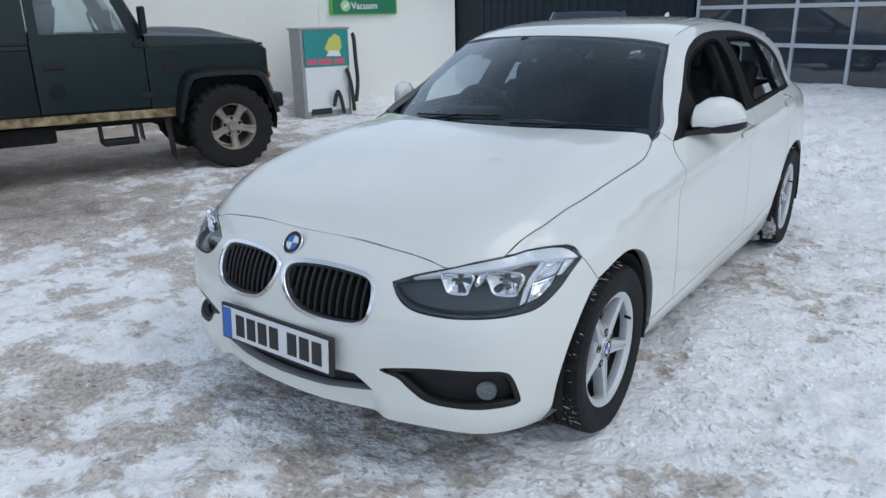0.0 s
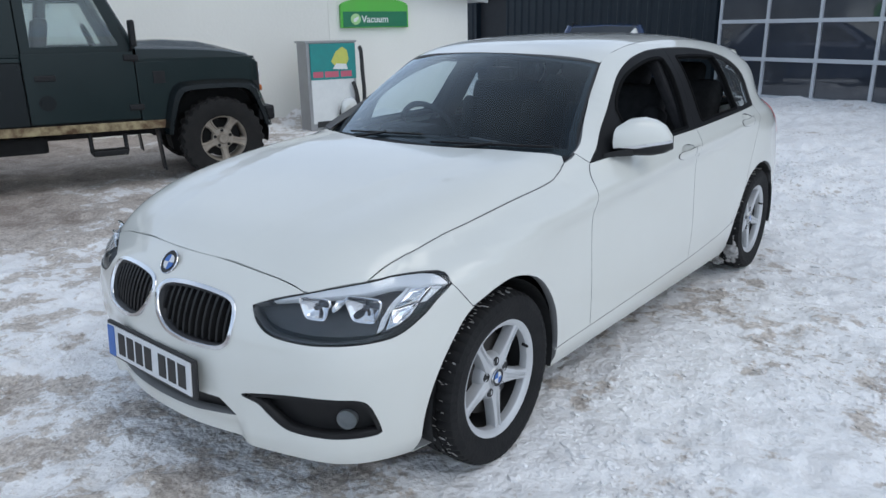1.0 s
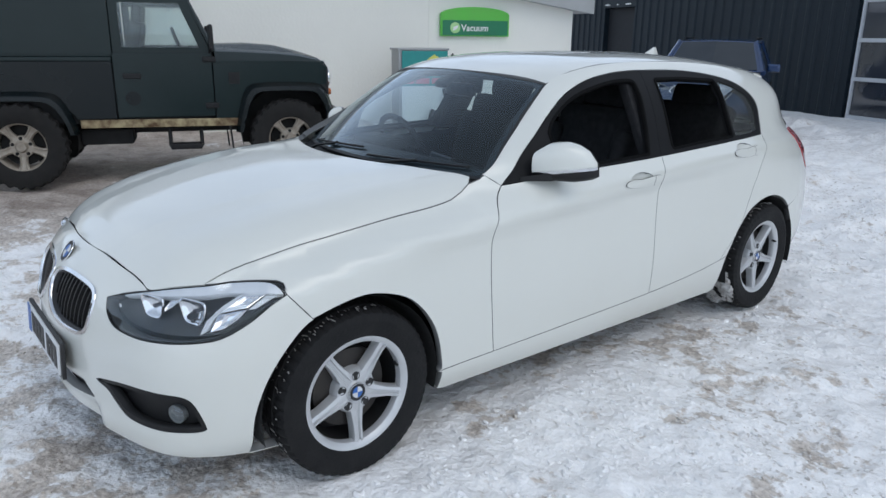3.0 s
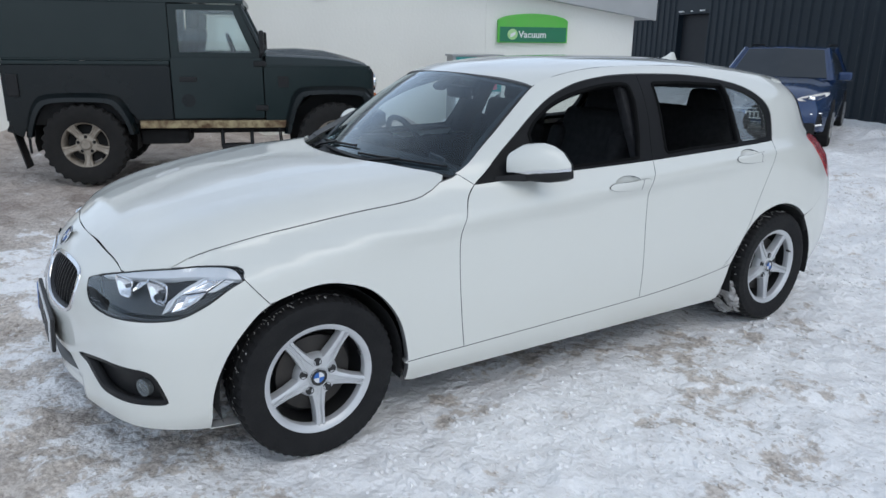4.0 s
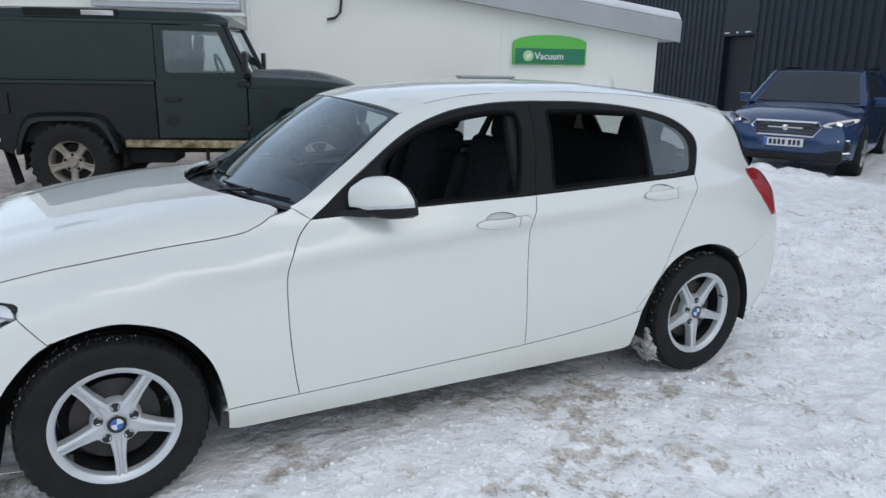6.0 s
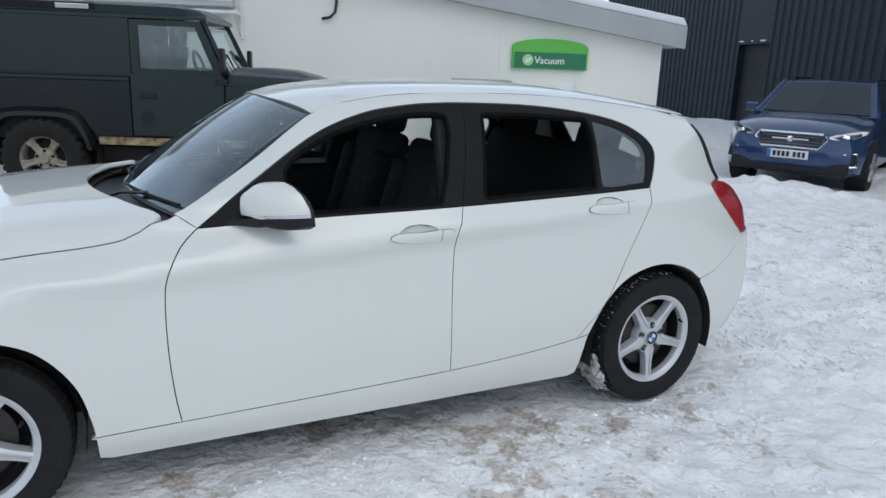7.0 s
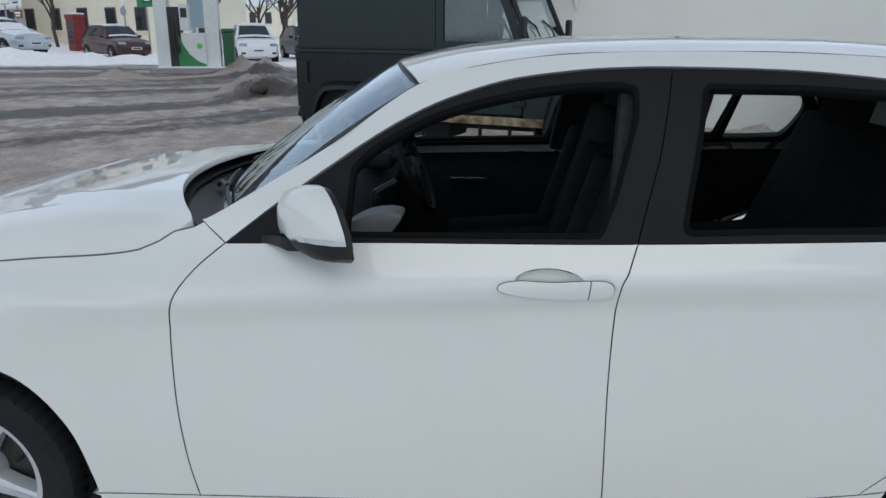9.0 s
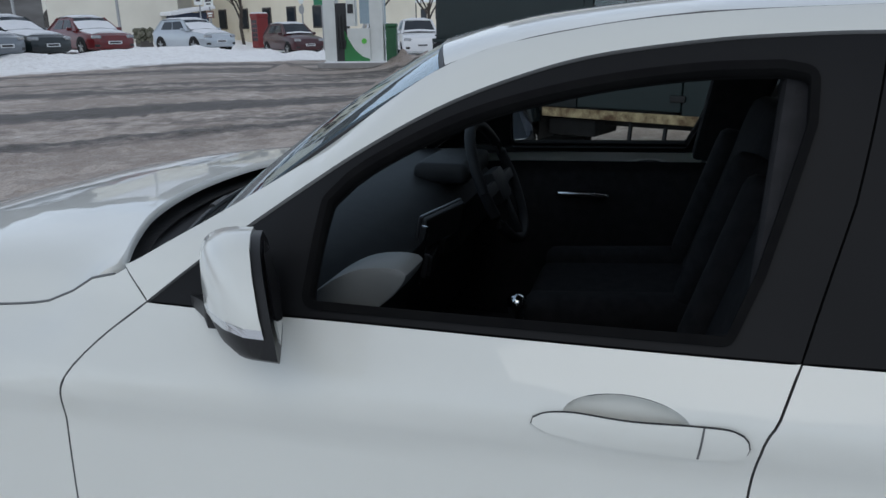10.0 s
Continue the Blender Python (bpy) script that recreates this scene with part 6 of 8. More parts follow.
def seat(x, y):
    """A front seat with side bolsters and a headrest."""
    g = bmesh.new()
    box(g, (0.50, 0.50, 0.16), (x, y - 0.02, 0.56), (4, 0, 0), bevel=0.05, seg=3)
    o = part("seat", g, CABIN, car, "black cloth seat", smooth=50)
    for s in (-1, 1):
        part("seat_bolster", boxed((0.09, 0.48, 0.10), (x + s * 0.22, y - 0.02, 0.63), (4, 0, 0), bevel=0.04, seg=3), CABIN, o, smooth=50)
        part("back_bolster", boxed((0.09, 0.17, 0.42), (x + s * 0.215, y + 0.265, 0.85), (-17, 0, 0), bevel=0.04, seg=3), CABIN, o, smooth=50)
    g = bmesh.new()
    box(g, (0.48, 0.13, 0.60), (x, y + 0.30, 0.87), (-17, 0, 0), bevel=0.055, seg=3)
    part("backrest", g, CABIN, o, smooth=50)
    g = bmesh.new()
    box(g, (0.27, 0.10, 0.18), (x, y + 0.425, 1.235), (-12, 0, 0), bevel=0.045, seg=3)
    part("headrest", g, CABIN, o, smooth=50)
    for s in (-1, 1):
        part("headrest_post", rod(bmesh.new(), (x + s * 0.07, y + 0.40, 1.11), (x + s * 0.07, y + 0.42, 1.18), 0.007), CHROME, o, smooth=50)


seat(0.36, 1.45)
seat(-0.36, 1.45)
bm = boxed((1.22, 0.50, 0.18), (0, 2.28, 0.58), (5, 0, 0), bevel=0.05, seg=3)
bench = part("rear_bench", bm, CABIN, car, "black cloth rear bench", smooth=50)
part("backrest", boxed((1.20, 0.14, 0.58), (0, 2.58, 0.86), (-22, 0, 0), bevel=0.05, seg=3), CABIN, bench, smooth=50)
for x in (0.36, -0.36):
    part("headrest", boxed((0.26, 0.09, 0.14), (x, 2.68, 1.17), (-15, 0, 0), bevel=0.04, seg=3), CABIN, bench, smooth=50)
part("parcel_shelf", boxed((1.16, 0.40, 0.02), (0, 2.92, 0.985), bevel=0.005), CABIN, car)
bm = boxed((0.24, 0.03, 0.075), (0.0, 1.20, 1.265), (-12, 0, 0), bevel=0.018, seg=3)
rod(bm, (0, 1.19, 1.28), (0, 1.14, 1.335), 0.012)
part("cabin_mirror", bm, BLACK, car, "black rear-view mirror", smooth=50)
for side in (1, -1):
    part("sun_visor", boxed((0.40, 0.15, 0.018), (side * 0.28, 1.275, 1.315), (10, 0, 0), bevel=0.006), DASH, car)
    part("b_pillar", boxed((0.05, 0.17, 0.46), (side * 0.665, 1.735, 1.14), (-6, side * -30, 0), bevel=0.015), CABIN, car)
    part("door_pull", boxed((0.03, 0.18, 0.018), (side * 0.79, 1.28, 0.80), bevel=0.006), CHROME, car)
# the body's axis leans a little away from its near flank towards the tail
for o in car.children_recursive:
    if o.type == "MESH" and o.matrix_local == Matrix.Identity(4) and o.parent.matrix_local in (Matrix.Identity(4), car.matrix_local):
        n = len(o.data.vertices)
        co = np.zeros(3 * n)
        o.data.vertices.foreach_get("co", co)
        co = co.reshape(-1, 3)
        co[:, 0] -= 0.013 * np.clip(co[:, 1], 0, 4) * np.clip((0.74 - co[:, 0]) / 0.5, 0, 1)
        o.data.vertices.foreach_set("co", co.ravel())
        o.data.update()

# ---- the dark green off-roader beside the white wall ----
GREEN = material("dirty_green_paint", (0.0064, 0.0156, 0.0160), 0.24, vary=(0.0112, 0.0212, 0.0215), scale=2.5, amount=0.9, bump=0.04, bump_scale=40, spec=0.34)
# same green, darkened to carry the lower body's shade; the paler patches are mud
GREENLOW = material("shaded_muddy_green_paint", (0.0028, 0.0066, 0.0080), 0.26, vary=(0.0085, 0.011, 0.0115), scale=2.2, amount=0.45, bump=0.06, spec=0.3)
RUST = material("rusty_strip", (0.40, 0.33, 0.19), 0.7, 0.2, vary=(0.10, 0.055, 0.025), scale=14, amount=0.32, bump=0.4)
DIRTYALLOY = material("dirty_alloy", (0.42, 0.38, 0.32), 0.5, 0.35, vary=(0.24, 0.20, 0.16), scale=18, amount=0.7, bump=0.1)
MUDRUBBER = material("muddy_rubber", (0.006, 0.006, 0.006), 0.9, vary=(0.015, 0.0135, 0.012), scale=14, amount=0.7, bump=0.4)

rover = tagged(thing("off_roader", (-5.98, 0.257, 0.0), -20.0), "dark green boxy off-roader with muddy tyres on slush", "off-roader")
RX, RU = 0.79, 0.735          # half widths below and above the waist
WB = 2.58


def slab(pts, x0, x1, mat, name, parent=rover, bevel=0.008, sides=(1, -1), label=""):
    """A plate with its outline in (y, z), on both sides."""
    made = []
    for sd in sides:
        bm = bmesh.new()
        prism(bm, pts, "x", sd * x0, sd * x1, bevel)
        made.append(part(name, bm, mat, parent, label))
    return made


def arc(cy, cz, r, a0, a1, n=10):
    return [(cy + r * math.cos(radians(a)), cz + r * math.sin(radians(a))) for a in np.linspace(a0, a1, n)]


# lower rear body side, with its wheel arch
tub = [(-0.72, 0.66), (-0.72, 1.22), (0.885, 1.22), (0.885, 0.66), (0.52, 0.66)] + [(0.50, 0.70), (0.36, 0.84), (0.20, 0.90), (-0.24, 0.90), (-0.40, 0.82), (-0.50, 0.66)]
slab(tub, RX - 0.03, RX, GREENLOW, "rear_body_side")
wing_f = [(1.835, 0.64), (1.835, 1.20), (2.90, 1.22), (3.00, 1.17), (3.00, 0.97), (2.92, 0.97), (2.80, 0.985), (2.42, 0.985), (2.26, 0.90), (2.14, 0.74), (2.10, 0.64)]
slab(wing_f, RX - 0.03, RX, GREEN, "front_wing")
# inner filling of the body
bm = bmesh.new()
prism(bm, [(-0.70, 0.62), (-0.70, 1.20), (1.80, 1.20), (1.80, 0.62)], "x", -RX + 0.035, RX - 0.035)
part("floor_tub", bm, LINER, rover)
bm = bmesh.new()
prism(bm, [(1.82, 0.62), (1.82, 1.18), (2.96, 1.16), (2.96, 0.75)], "x", -0.55, 0.55)
part("engine_bay", bm, LINER, rover)
# waist rail and doors
slab([(-0.72, 1.222), (0.885, 1.222), (0.885, 1.262), (-0.72, 1.262)], RX - 0.05, RX + 0.006, GREEN, "waist_rail")
slab([(-0.72, 1.285), (0.885, 1.285), (0.885, 1.30), (-0.72, 1.30)], RU - 0.02, RU + 0.012, GREEN, "waist_bead", bevel=0.003)
dl = [(0.895, 0.67), (0.895, 1.30), (1.825, 1.30), (1.825, 0.67)]
rdoors = slab(dl, RX - 0.035, RX + 0.004, GREEN, "door", label="dark green door with a small black handle")
dt = [(0.905, 1.30), (0.905, 1.83), (1.60, 1.83), (1.83, 1.30)]
hole = [(0.985, 1.352), (0.985, 1.775), (1.545, 1.775), (1.715, 1.352)]
for d, sd in zip(rdoors, (1, -1)):
    bm = bmesh.new()
    outer, inner = [], []
    for x in (RU - 0.012, RU + 0.02):
        outer.append([bm.verts.new((sd * x, *p)) for p in dt])
        inner.append([bm.verts.new((sd * x, *p)) for p in hole])
    for k in range(4):
        n = (k + 1) % 4
        for lay in (0, 1):
            bm.faces.new((outer[lay][k], outer[lay][n], inner[lay][n], inner[lay][k]))
        bm.faces.new((outer[0][k], outer[1][k], outer[1][n], outer[0][n]))
        bm.faces.new((inner[0][k], inner[0][n], inner[1][n], inner[1][k]))
    bmesh.ops.recalc_face_normals(bm, faces=bm.faces)
    part("door_top", bm, GREEN, d)
    bm = bmesh.new()
    prism(bm, hole, "x", sd * (RU - 0.002), sd * (RU + 0.002))
    o = part("door_glass", bm, GLASS, d)
    bm = boxed((0.03, 0.17, 0.05), (sd * (RX + 0.012), 1.06, 1.08), bevel=0.01)
    part("door_handle", bm, BLACK, d)
    for z in (0.78, 1.24):
        part("hinge", boxed((0.035, 0.13, 0.055), (sd * (RX + 0.012), 1.80, z), bevel=0.012), BLACK, d)
    bm = bmesh.new()
    prism(bm, arc(1.05, 0.86, 0.07, 0, 350, 16), "x", sd * (RX + 0.004), sd * (RX + 0.007))
    part("dirt_smudge", bm, GREENLOW, d)
# hard top sides, roof
slab([(-0.71, 1.262), (0.895, 1.262), (0.895, 1.845), (-0.67, 1.845)], RU - 0.015, RU + 0.01, GREEN, "hardtop_side")
bm = bmesh.new()
rows = []
for y, zc, w in ((-0.72, 1.97, 0.70), (-0.66, 2.00, 0.715), (0.3, 2.01, 0.72), (1.30, 2.0, 0.715), (1.55, 1.965, 0.70), (1.66, 1.90, 0.69)):
    zs = 1.855
    pr = [(-1.045, zs - 0.012), (-1.045, zs + 0.02), (-0.985, zs + 0.035), (-0.93, zs + 0.75 * (zc - zs)), (-0.75, zc - 0.01), (-0.3, zc), (0.3, zc), (0.75, zc - 0.01), (0.93, zs + 0.75 * (zc - zs)), (0.985, zs + 0.035), (1.045, zs + 0.02), (1.045, zs - 0.012)]
    rows.append([bm.verts.new((a * w, y, z)) for a, z in pr])
for a, b in zip(rows, rows[1:]):
    for k in range(12):
        bm.faces.new((a[k], a[(k + 1) % 12], b[(k + 1) % 12], b[k]))
bm.faces.new(rows[0])
bm.faces.new(rows[-1][::-1])
bmesh.ops.recalc_face_normals(bm, faces=bm.faces)
rf = part("roof", bm, GREEN, rover, "dark green ribbed roof", smooth=35)
for sd in (1, -1):
    bm = boxed((0.02, 0.92, 0.085), (sd * 0.70, 0.10, 1.935), (0, sd * 14, 0), bevel=0.008)
    sl = part("roof_light", bm, BLACK, rf, "narrow roof side window")
    part("light_glass", boxed((0.012, 0.32, 0.05), (sd * 0.709, 0.36, 1.936), (0, sd * 14, 0), bevel=0.004), REFLECT, sl)
# rear panel
bm = boxed((1.46, 0.03, 1.2), (0, -0.705, 1.24), bevel=0.01)
part("rear_door", bm, GREEN, rover)
# windscreen with frame
bm = bmesh.new()
fr = []
for x, y, z in ((-0.70, 1.84, 1.34), (0.70, 1.84, 1.34), (0.66, 1.60, 1.86), (-0.66, 1.60, 1.86)):
    fr.append(Vector((x, y, z)))
for a, b in zip(fr, fr[1:] + fr[:1]):
    tube(bm, [a, b], 0.028, 6)
wsf = part("windscreen_frame", bm, GREEN, rover)
bm = bmesh.new()
f = bm.faces.new([bm.verts.new(p) for p in fr])
o = part("windscreen", bm, GLASS, wsf)
for x in (0.25, -0.3):
    bm = bmesh.new()
    tube(bm, [(x, 1.85, 1.35), (x + 0.12, 1.79, 1.52)], 0.008, 6)
    tube(bm, [(x + 0.02, 1.79, 1.48), (x + 0.24, 1.75, 1.56)], 0.009, 6)
    part("wiper", bm, BLACK, wsf)
# bonnet with its raised middle
bm = bmesh.new()
rows = []
for y, zs, zm in ((1.86, 1.335, 1.385), (2.2, 1.325, 1.395), (2.5, 1.31, 1.375), (2.72, 1.29, 1.325), (2.92, 1.25, 1.262), (3.0, 1.19, 1.20)):
    pr = [(-0.74, 1.19), (-0.725, zs - 0.02), (-0.68, zs), (-0.50, zs + 0.006), (-0.40, zm - 0.01), (-0.30, zm), (0.30, zm), (0.40, zm - 0.01), (0.50, zs + 0.006), (0.68, zs), (0.725, zs - 0.02), (0.74, 1.19)]
    rows.append([bm.verts.new((a, y, z)) for a, z in pr])
for a, b in zip(rows, rows[1:]):
    for k in range(11):
        bm.faces.new((a[k], a[k + 1], b[k + 1], b[k]))
bm.faces.new(rows[-1])
bm.faces.new(rows[0][::-1])
bmesh.ops.recalc_face_normals(bm, faces=bm.faces)
part("bonnet", bm, GREEN, rover, "green bonnet with a raised centre", smooth=30)
slab([(1.83, 1.20), (2.98, 1.20), (2.97, 1.225), (1.83, 1.235)], 0.72, RX + 0.002, GREEN, "wing_top", bevel=0.006)
slab([(1.98, 0.995), (2.09, 0.995), (2.09, 1.11), (1.98, 1.11)], RX, RX + 0.008, BLACK, "wing_vent", bevel=0.003)
# front panel, lamps, bumper
bm = boxed((1.30, 0.06, 0.36), (0, 2.97, 1.00), bevel=0.015)
part("front_panel", bm, BLACK, rover)
for sd in (1, -1):
    bm = boxed((0.32, 0.10, 0.32), (sd * 0.63, 2.965, 1.01), bevel=0.02)
    lp = part("lamp_surround", bm, BLACK, rover)
    bm = bmesh.new()
    lathe(bm, [(0.0, 0.0005), (0.0, 0.09), (0.03, 0.09), (0.045, 0.05), (0.05, 0.0005)], 24, "y", (sd * 0.60, 3.015, 1.04))
    part("headlamp", bm, CHROME, lp, smooth=50)
    bm = bmesh.new()
    lathe(bm, [(0.0, 0.0005), (0.0, 0.035), (0.03, 0.03), (0.035, 0.0005)], 16, "y", (sd * 0.72, 3.015, 0.90))
    part("indicator", bm, material("amber_lamp", (0.5, 0.13, 0.02), 0.25, vary=(0.4, 0.1, 0.02)), lp, smooth=50)
bm = boxed((1.62, 0.17, 0.15), (0, 3.06, 0.645), bevel=0.03)
part("front_bumper", bm, BLACK, rover, "black steel bumper")
part("rear_bumper", boxed((1.40, 0.12, 0.12), (0, -0.68, 0.62), bevel=0.02), BLACK, rover)
# arches
for cy, up in ((0.0, 0.0), (WB, 0.07)):
    for sd in (1, -1):
        bm = bmesh.new()
        rows = []
        low = curve([(-0.49, 0.50), (-0.455, 0.64), (-0.37, 0.80 + up), (-0.24, 0.85 + up), (0.20, 0.85 + up), (0.32, 0.80 + up), (0.41, 0.66), (0.45, 0.52)], 0.05)
        high = curve([(-0.56, 0.50), (-0.535, 0.66), (-0.44, 0.875 + up), (-0.27, 0.935 + up), (0.23, 0.935 + up), (0.39, 0.875 + up), (0.49, 0.67), (0.525, 0.52)], 0.05)
        k2 = np.linspace(0, 1, 22)
        low, high = (np.stack([np.interp(k2, np.linspace(0, 1, len(q)), np.array(q)[:, i]) for i in (0, 1)], 1) for q in (low, high))
        for (y, z), (y2, z2) in zip(low, high):
            y, y2 = y + cy, y2 + cy
            rows.append([bm.verts.new(p) for p in ((sd * (RX - 0.02), y, z), (sd * (RX + 0.075), y, z), (sd * (RX + 0.07), (y + y2) / 2, (z + z2) / 2), (sd * (RX + 0.004), y2, z2), (sd * (RX - 0.02), y2, z2))])
        for a, b in zip(rows, rows[1:]):
            for k in range(5):
                bm.faces.new((a[k], a[(k + 1) % 5], b[(k + 1) % 5], b[k]))
        bm.faces.new(rows[0])
        bm.faces.new(rows[-1][::-1])
        bmesh.ops.recalc_face_normals(bm, faces=bm.faces)
        part("arch_flare", bm, GREENLOW, rover, smooth=40)
        bm = bmesh.new()
        ar = arc(cy, 0.47, 0.50, -15, 195, 18)
        a = [bm.verts.new((sd * (RX - 0.035), *p)) for p in ar]
        b = [bm.verts.new((sd * 0.45, *p)) for p in ar]
        for k in range(17):
            bm.faces.new((a[k], a[k + 1], b[k + 1], b[k]))
        bm.faces.new(b)
        part("arch_liner", bm, LINER, rover)


def knobbly():
    """An off-road tyre with bold alternating lugs."""
    bm = bmesh.new()
    n, rad, rim, h = 108, 0.420, 0.232, 0.13
    prof = [(-0.85, rim, 0), (-1.0, rim + 0.07, 0), (-1.02, rad - 0.06, 0.25), (-0.96, rad - 0.018, 1), (-0.78, rad - 0.004, 1), (-0.34, rad, 1), (-0.30, rad - 0.014, 0), (-0.12, rad - 0.014, 0), (-0.08, rad, 0.8), (0.08, rad, 0.8), (0.12, rad - 0.014, 0), (0.30, rad - 0.014, 0), (0.34, rad, 1), (0.78, rad - 0.004, 1), (0.96, rad - 0.018, 1), (1.02, rad - 0.06, 0.25), (1.0, rim + 0.07, 0), (0.9, rim + 0.02, 0), (0.82, rim, 0)]
    rings = []
    for k in range(n):
        t = 2 * math.pi * k / n
        cut = 0.019 if k % 4 < 2 else 0.0
        cut2 = 0.019 if (k + 2) % 4 < 2 else 0.0
        rings.append([bm.verts.new((a * h, (r - (cut if a > 0 else cut2) * c) * math.cos(t), (r - (cut if a > 0 else cut2) * c) * math.sin(t))) for a, r, c in prof])
    m = len(prof)
    for k in range(n):
        a, b = rings[k], rings[(k + 1) % n]
        for i in range(m):
            bm.faces.new((a[i], a[(i + 1) % m], b[(i + 1) % m], b[i]))
    bmesh.ops.recalc_face_normals(bm, faces=bm.faces)
    return bm


def boost_rim():
    """A dished rim with five broad spokes, hub down to the rolled outer lip."""
    bm = bmesh.new()
    lathe(bm, [(0.088, 0.249), (0.100, 0.243), (0.098, 0.232), (0.086, 0.222), (0.07, 0.214), (-0.08, 0.208), (-0.08, 0.24)], 60)
    lathe(bm, [(0.092, 0.0005), (0.092, 0.042), (0.074, 0.052), (0.060, 0.060), (0.058, 0.104), (0.03, 0.108), (0.0, 0.108), (0.0, 0.0005)], 40)
    for k in range(5):
        t = radians(-90 + 72 * k)
        d, w = Vector((0, math.cos(t), math.sin(t))), Vector((0, -math.sin(t), math.cos(t)))
        rows = []
        for r, wide, out in ((0.085, 0.082, 0.056), (0.12, 0.070, 0.062), (0.16, 0.070, 0.072), (0.20, 0.090, 0.084), (0.226, 0.136, 0.090)):
            rows.append([bm.verts.new(d * r + w * (a * wide) + Vector((out + b, 0, 0))) for a, b in ((-0.5, -0.04), (-0.47, -0.006), (-0.30, 0.006), (-0.18, -0.003), (0.18, -0.003), (0.30, 0.006), (0.47, -0.006), (0.5, -0.04))])
        for a, b in zip(rows, rows[1:]):
            for j in range(8):
                bm.faces.new((a[j], a[(j + 1) % 8], b[(j + 1) % 8], b[j]))
        bm.faces.new(rows[0])
        bm.faces.new(rows[-1][::-1])
    bmesh.ops.recalc_face_normals(bm, faces=bm.faces)
    return bm


w0 = part("wheel", boost_rim(), DIRTYALLOY, rover, "muddy five-spoke alloy wheel", smooth=35)
part("tyre", knobbly(), MUDRUBBER, w0, "knobbly off-road tyre", smooth=25)
bm = bmesh.new()
lathe(bm, [(-0.03, 0.0005), (-0.03, 0.19), (-0.02, 0.19), (-0.02, 0.0005)], 32)
part("wheel_back", bm, LINER, w0)
for k in range(5):
    t = radians(90 + 72 * k)
    bm = bmesh.new()
    lathe(bm, [(0.056, 0.0005), (0.056, 0.017), (0.062, 0.017), (0.063, 0.012), (0.072, 0.010), (0.074, 0.0005)], 10, at=(0, 0.082 * math.cos(t), 0.082 * math.sin(t)))
    part("wheel_nut", bm, MUDRUBBER, w0)
w0.matrix_local = pose(0.745, 0, 0.415)
for x, y in ((0.745, WB), (-0.745, 0), (-0.745, WB)):
    copy_thing(w0, pose(x, y, 0.415, 4, 0, 0 if x > 0 else 180))
for sd in (1, -1):
    part("tail_lamp_box", boxed((0.03, 0.11, 0.22), (sd * (RX + 0.006), -0.62, 1.02), bevel=0.01), BLACK, rover)
    part("corner_plate", boxed((0.02, 0.16, 0.20), (sd * (RX - 0.005), -0.62, 0.62), (-24, 0, 0), bevel=0.006), GREENLOW, rover)
# chassis, sills, steps, flaps, mirrors, seats
bm = boxed((0.80, 3.4, 0.14), (0, 1.25, 0.54), bevel=0.02)
for y in (0, WB):
    rod(bm, (-0.7, y, 0.42), (0.7, y, 0.42), 0.06)
box(bm, (0.5, 0.5, 0.16), (0.35, 0.75, 0.46), bevel=0.03)
part("chassis", bm, LINER, rover)
slab([(0.545, 0.575), (2.055, 0.565), (2.055, 0.645), (0.545, 0.655)], RX - 0.03, RX + 0.012, RUST, "sill_strip", label="rusty yellowed sill strip")
for sd in (1, -1):
    bm = bmesh.new()
    tube(bm, [(sd * 0.66, 1.36, 0.56), (sd * 0.70, 1.36, 0.36), (sd * 0.80, 1.37, 0.355), (sd * 0.80, 1.66, 0.355), (sd * 0.70, 1.67, 0.36), (sd * 0.66, 1.67, 0.52)], 0.02, 6)
    box(bm, (0.15, 0.31, 0.05), (sd * 0.745, 1.515, 0.37), bevel=0.012)
    part("side_step", bm, BLACK, rover)
    part("mud_flap", boxed((0.20, 0.015, 0.42), (sd * 0.73, 1.98, 0.36), (4, 0, 0), bevel=0.004), BLACK, rover)
    part("mud_flap", boxed((0.20, 0.015, 0.46), (sd * 0.70, -0.64, 0.40), (12, 0, 0), bevel=0.004), BLACK, rover)
    bm = boxed((0.15, 0.05, 0.24), (sd * (RX + 0.08), 1.83, 1.46), bevel=0.02)
    rod(bm, (sd * 0.76, 1.80, 1.28), (sd * (RX + 0.06), 1.83, 1.38), 0.012)
    part("door_mirror", bm, BLACK, rover)
    g = boxed((0.46, 0.12, 0.62), (sd * 0.42, 1.05, 1.30), (-12, 0, 0), bevel=0.05, seg=3)
    st = part("seat", g, CABIN, rover, smooth=50)
    part("headrest", boxed((0.24, 0.08, 0.17), (sd * 0.42, 1.13, 1.68), (-10, 0, 0), bevel=0.035, seg=3), CABIN, st, smooth=50)
bm = bmesh.new()
tube(bm, [(0.42 + 0.19 * math.cos(t), 1.52 - 0.06 * math.sin(t), 1.36 + 0.18 * math.sin(t)) for t in np.linspace(0, 2 * math.pi, 25)], 0.016, 8)
rod(bm, (0.42, 1.52, 1.36), (0.42, 1.72, 1.20), 0.025)
box(bm, (0.34, 0.03, 0.04), (0.42, 1.52, 1.36), bevel=0.01)
part("steering_wheel", bm, BLACK, rover, smooth=50)
part("dashboard", boxed((1.36, 0.22, 0.20), (0, 1.74, 1.24), bevel=0.03), DASH, rover)
bm = bmesh.new()
tube(bm, [(0.0, -0.70, 0.75), (0.1, -0.75, 0.5), (0.2, -0.72, 0.25)], 0.015, 6)
part("tow_strap", bm, BLACK, rover)
# ---- other vehicles ----
DARKGLASS = material("dark_glass", (0.02, 0.026, 0.032), 0.05, vary=(0.035, 0.042, 0.05), scale=2, amount=0.9, coat=0.0, spec=0.35)


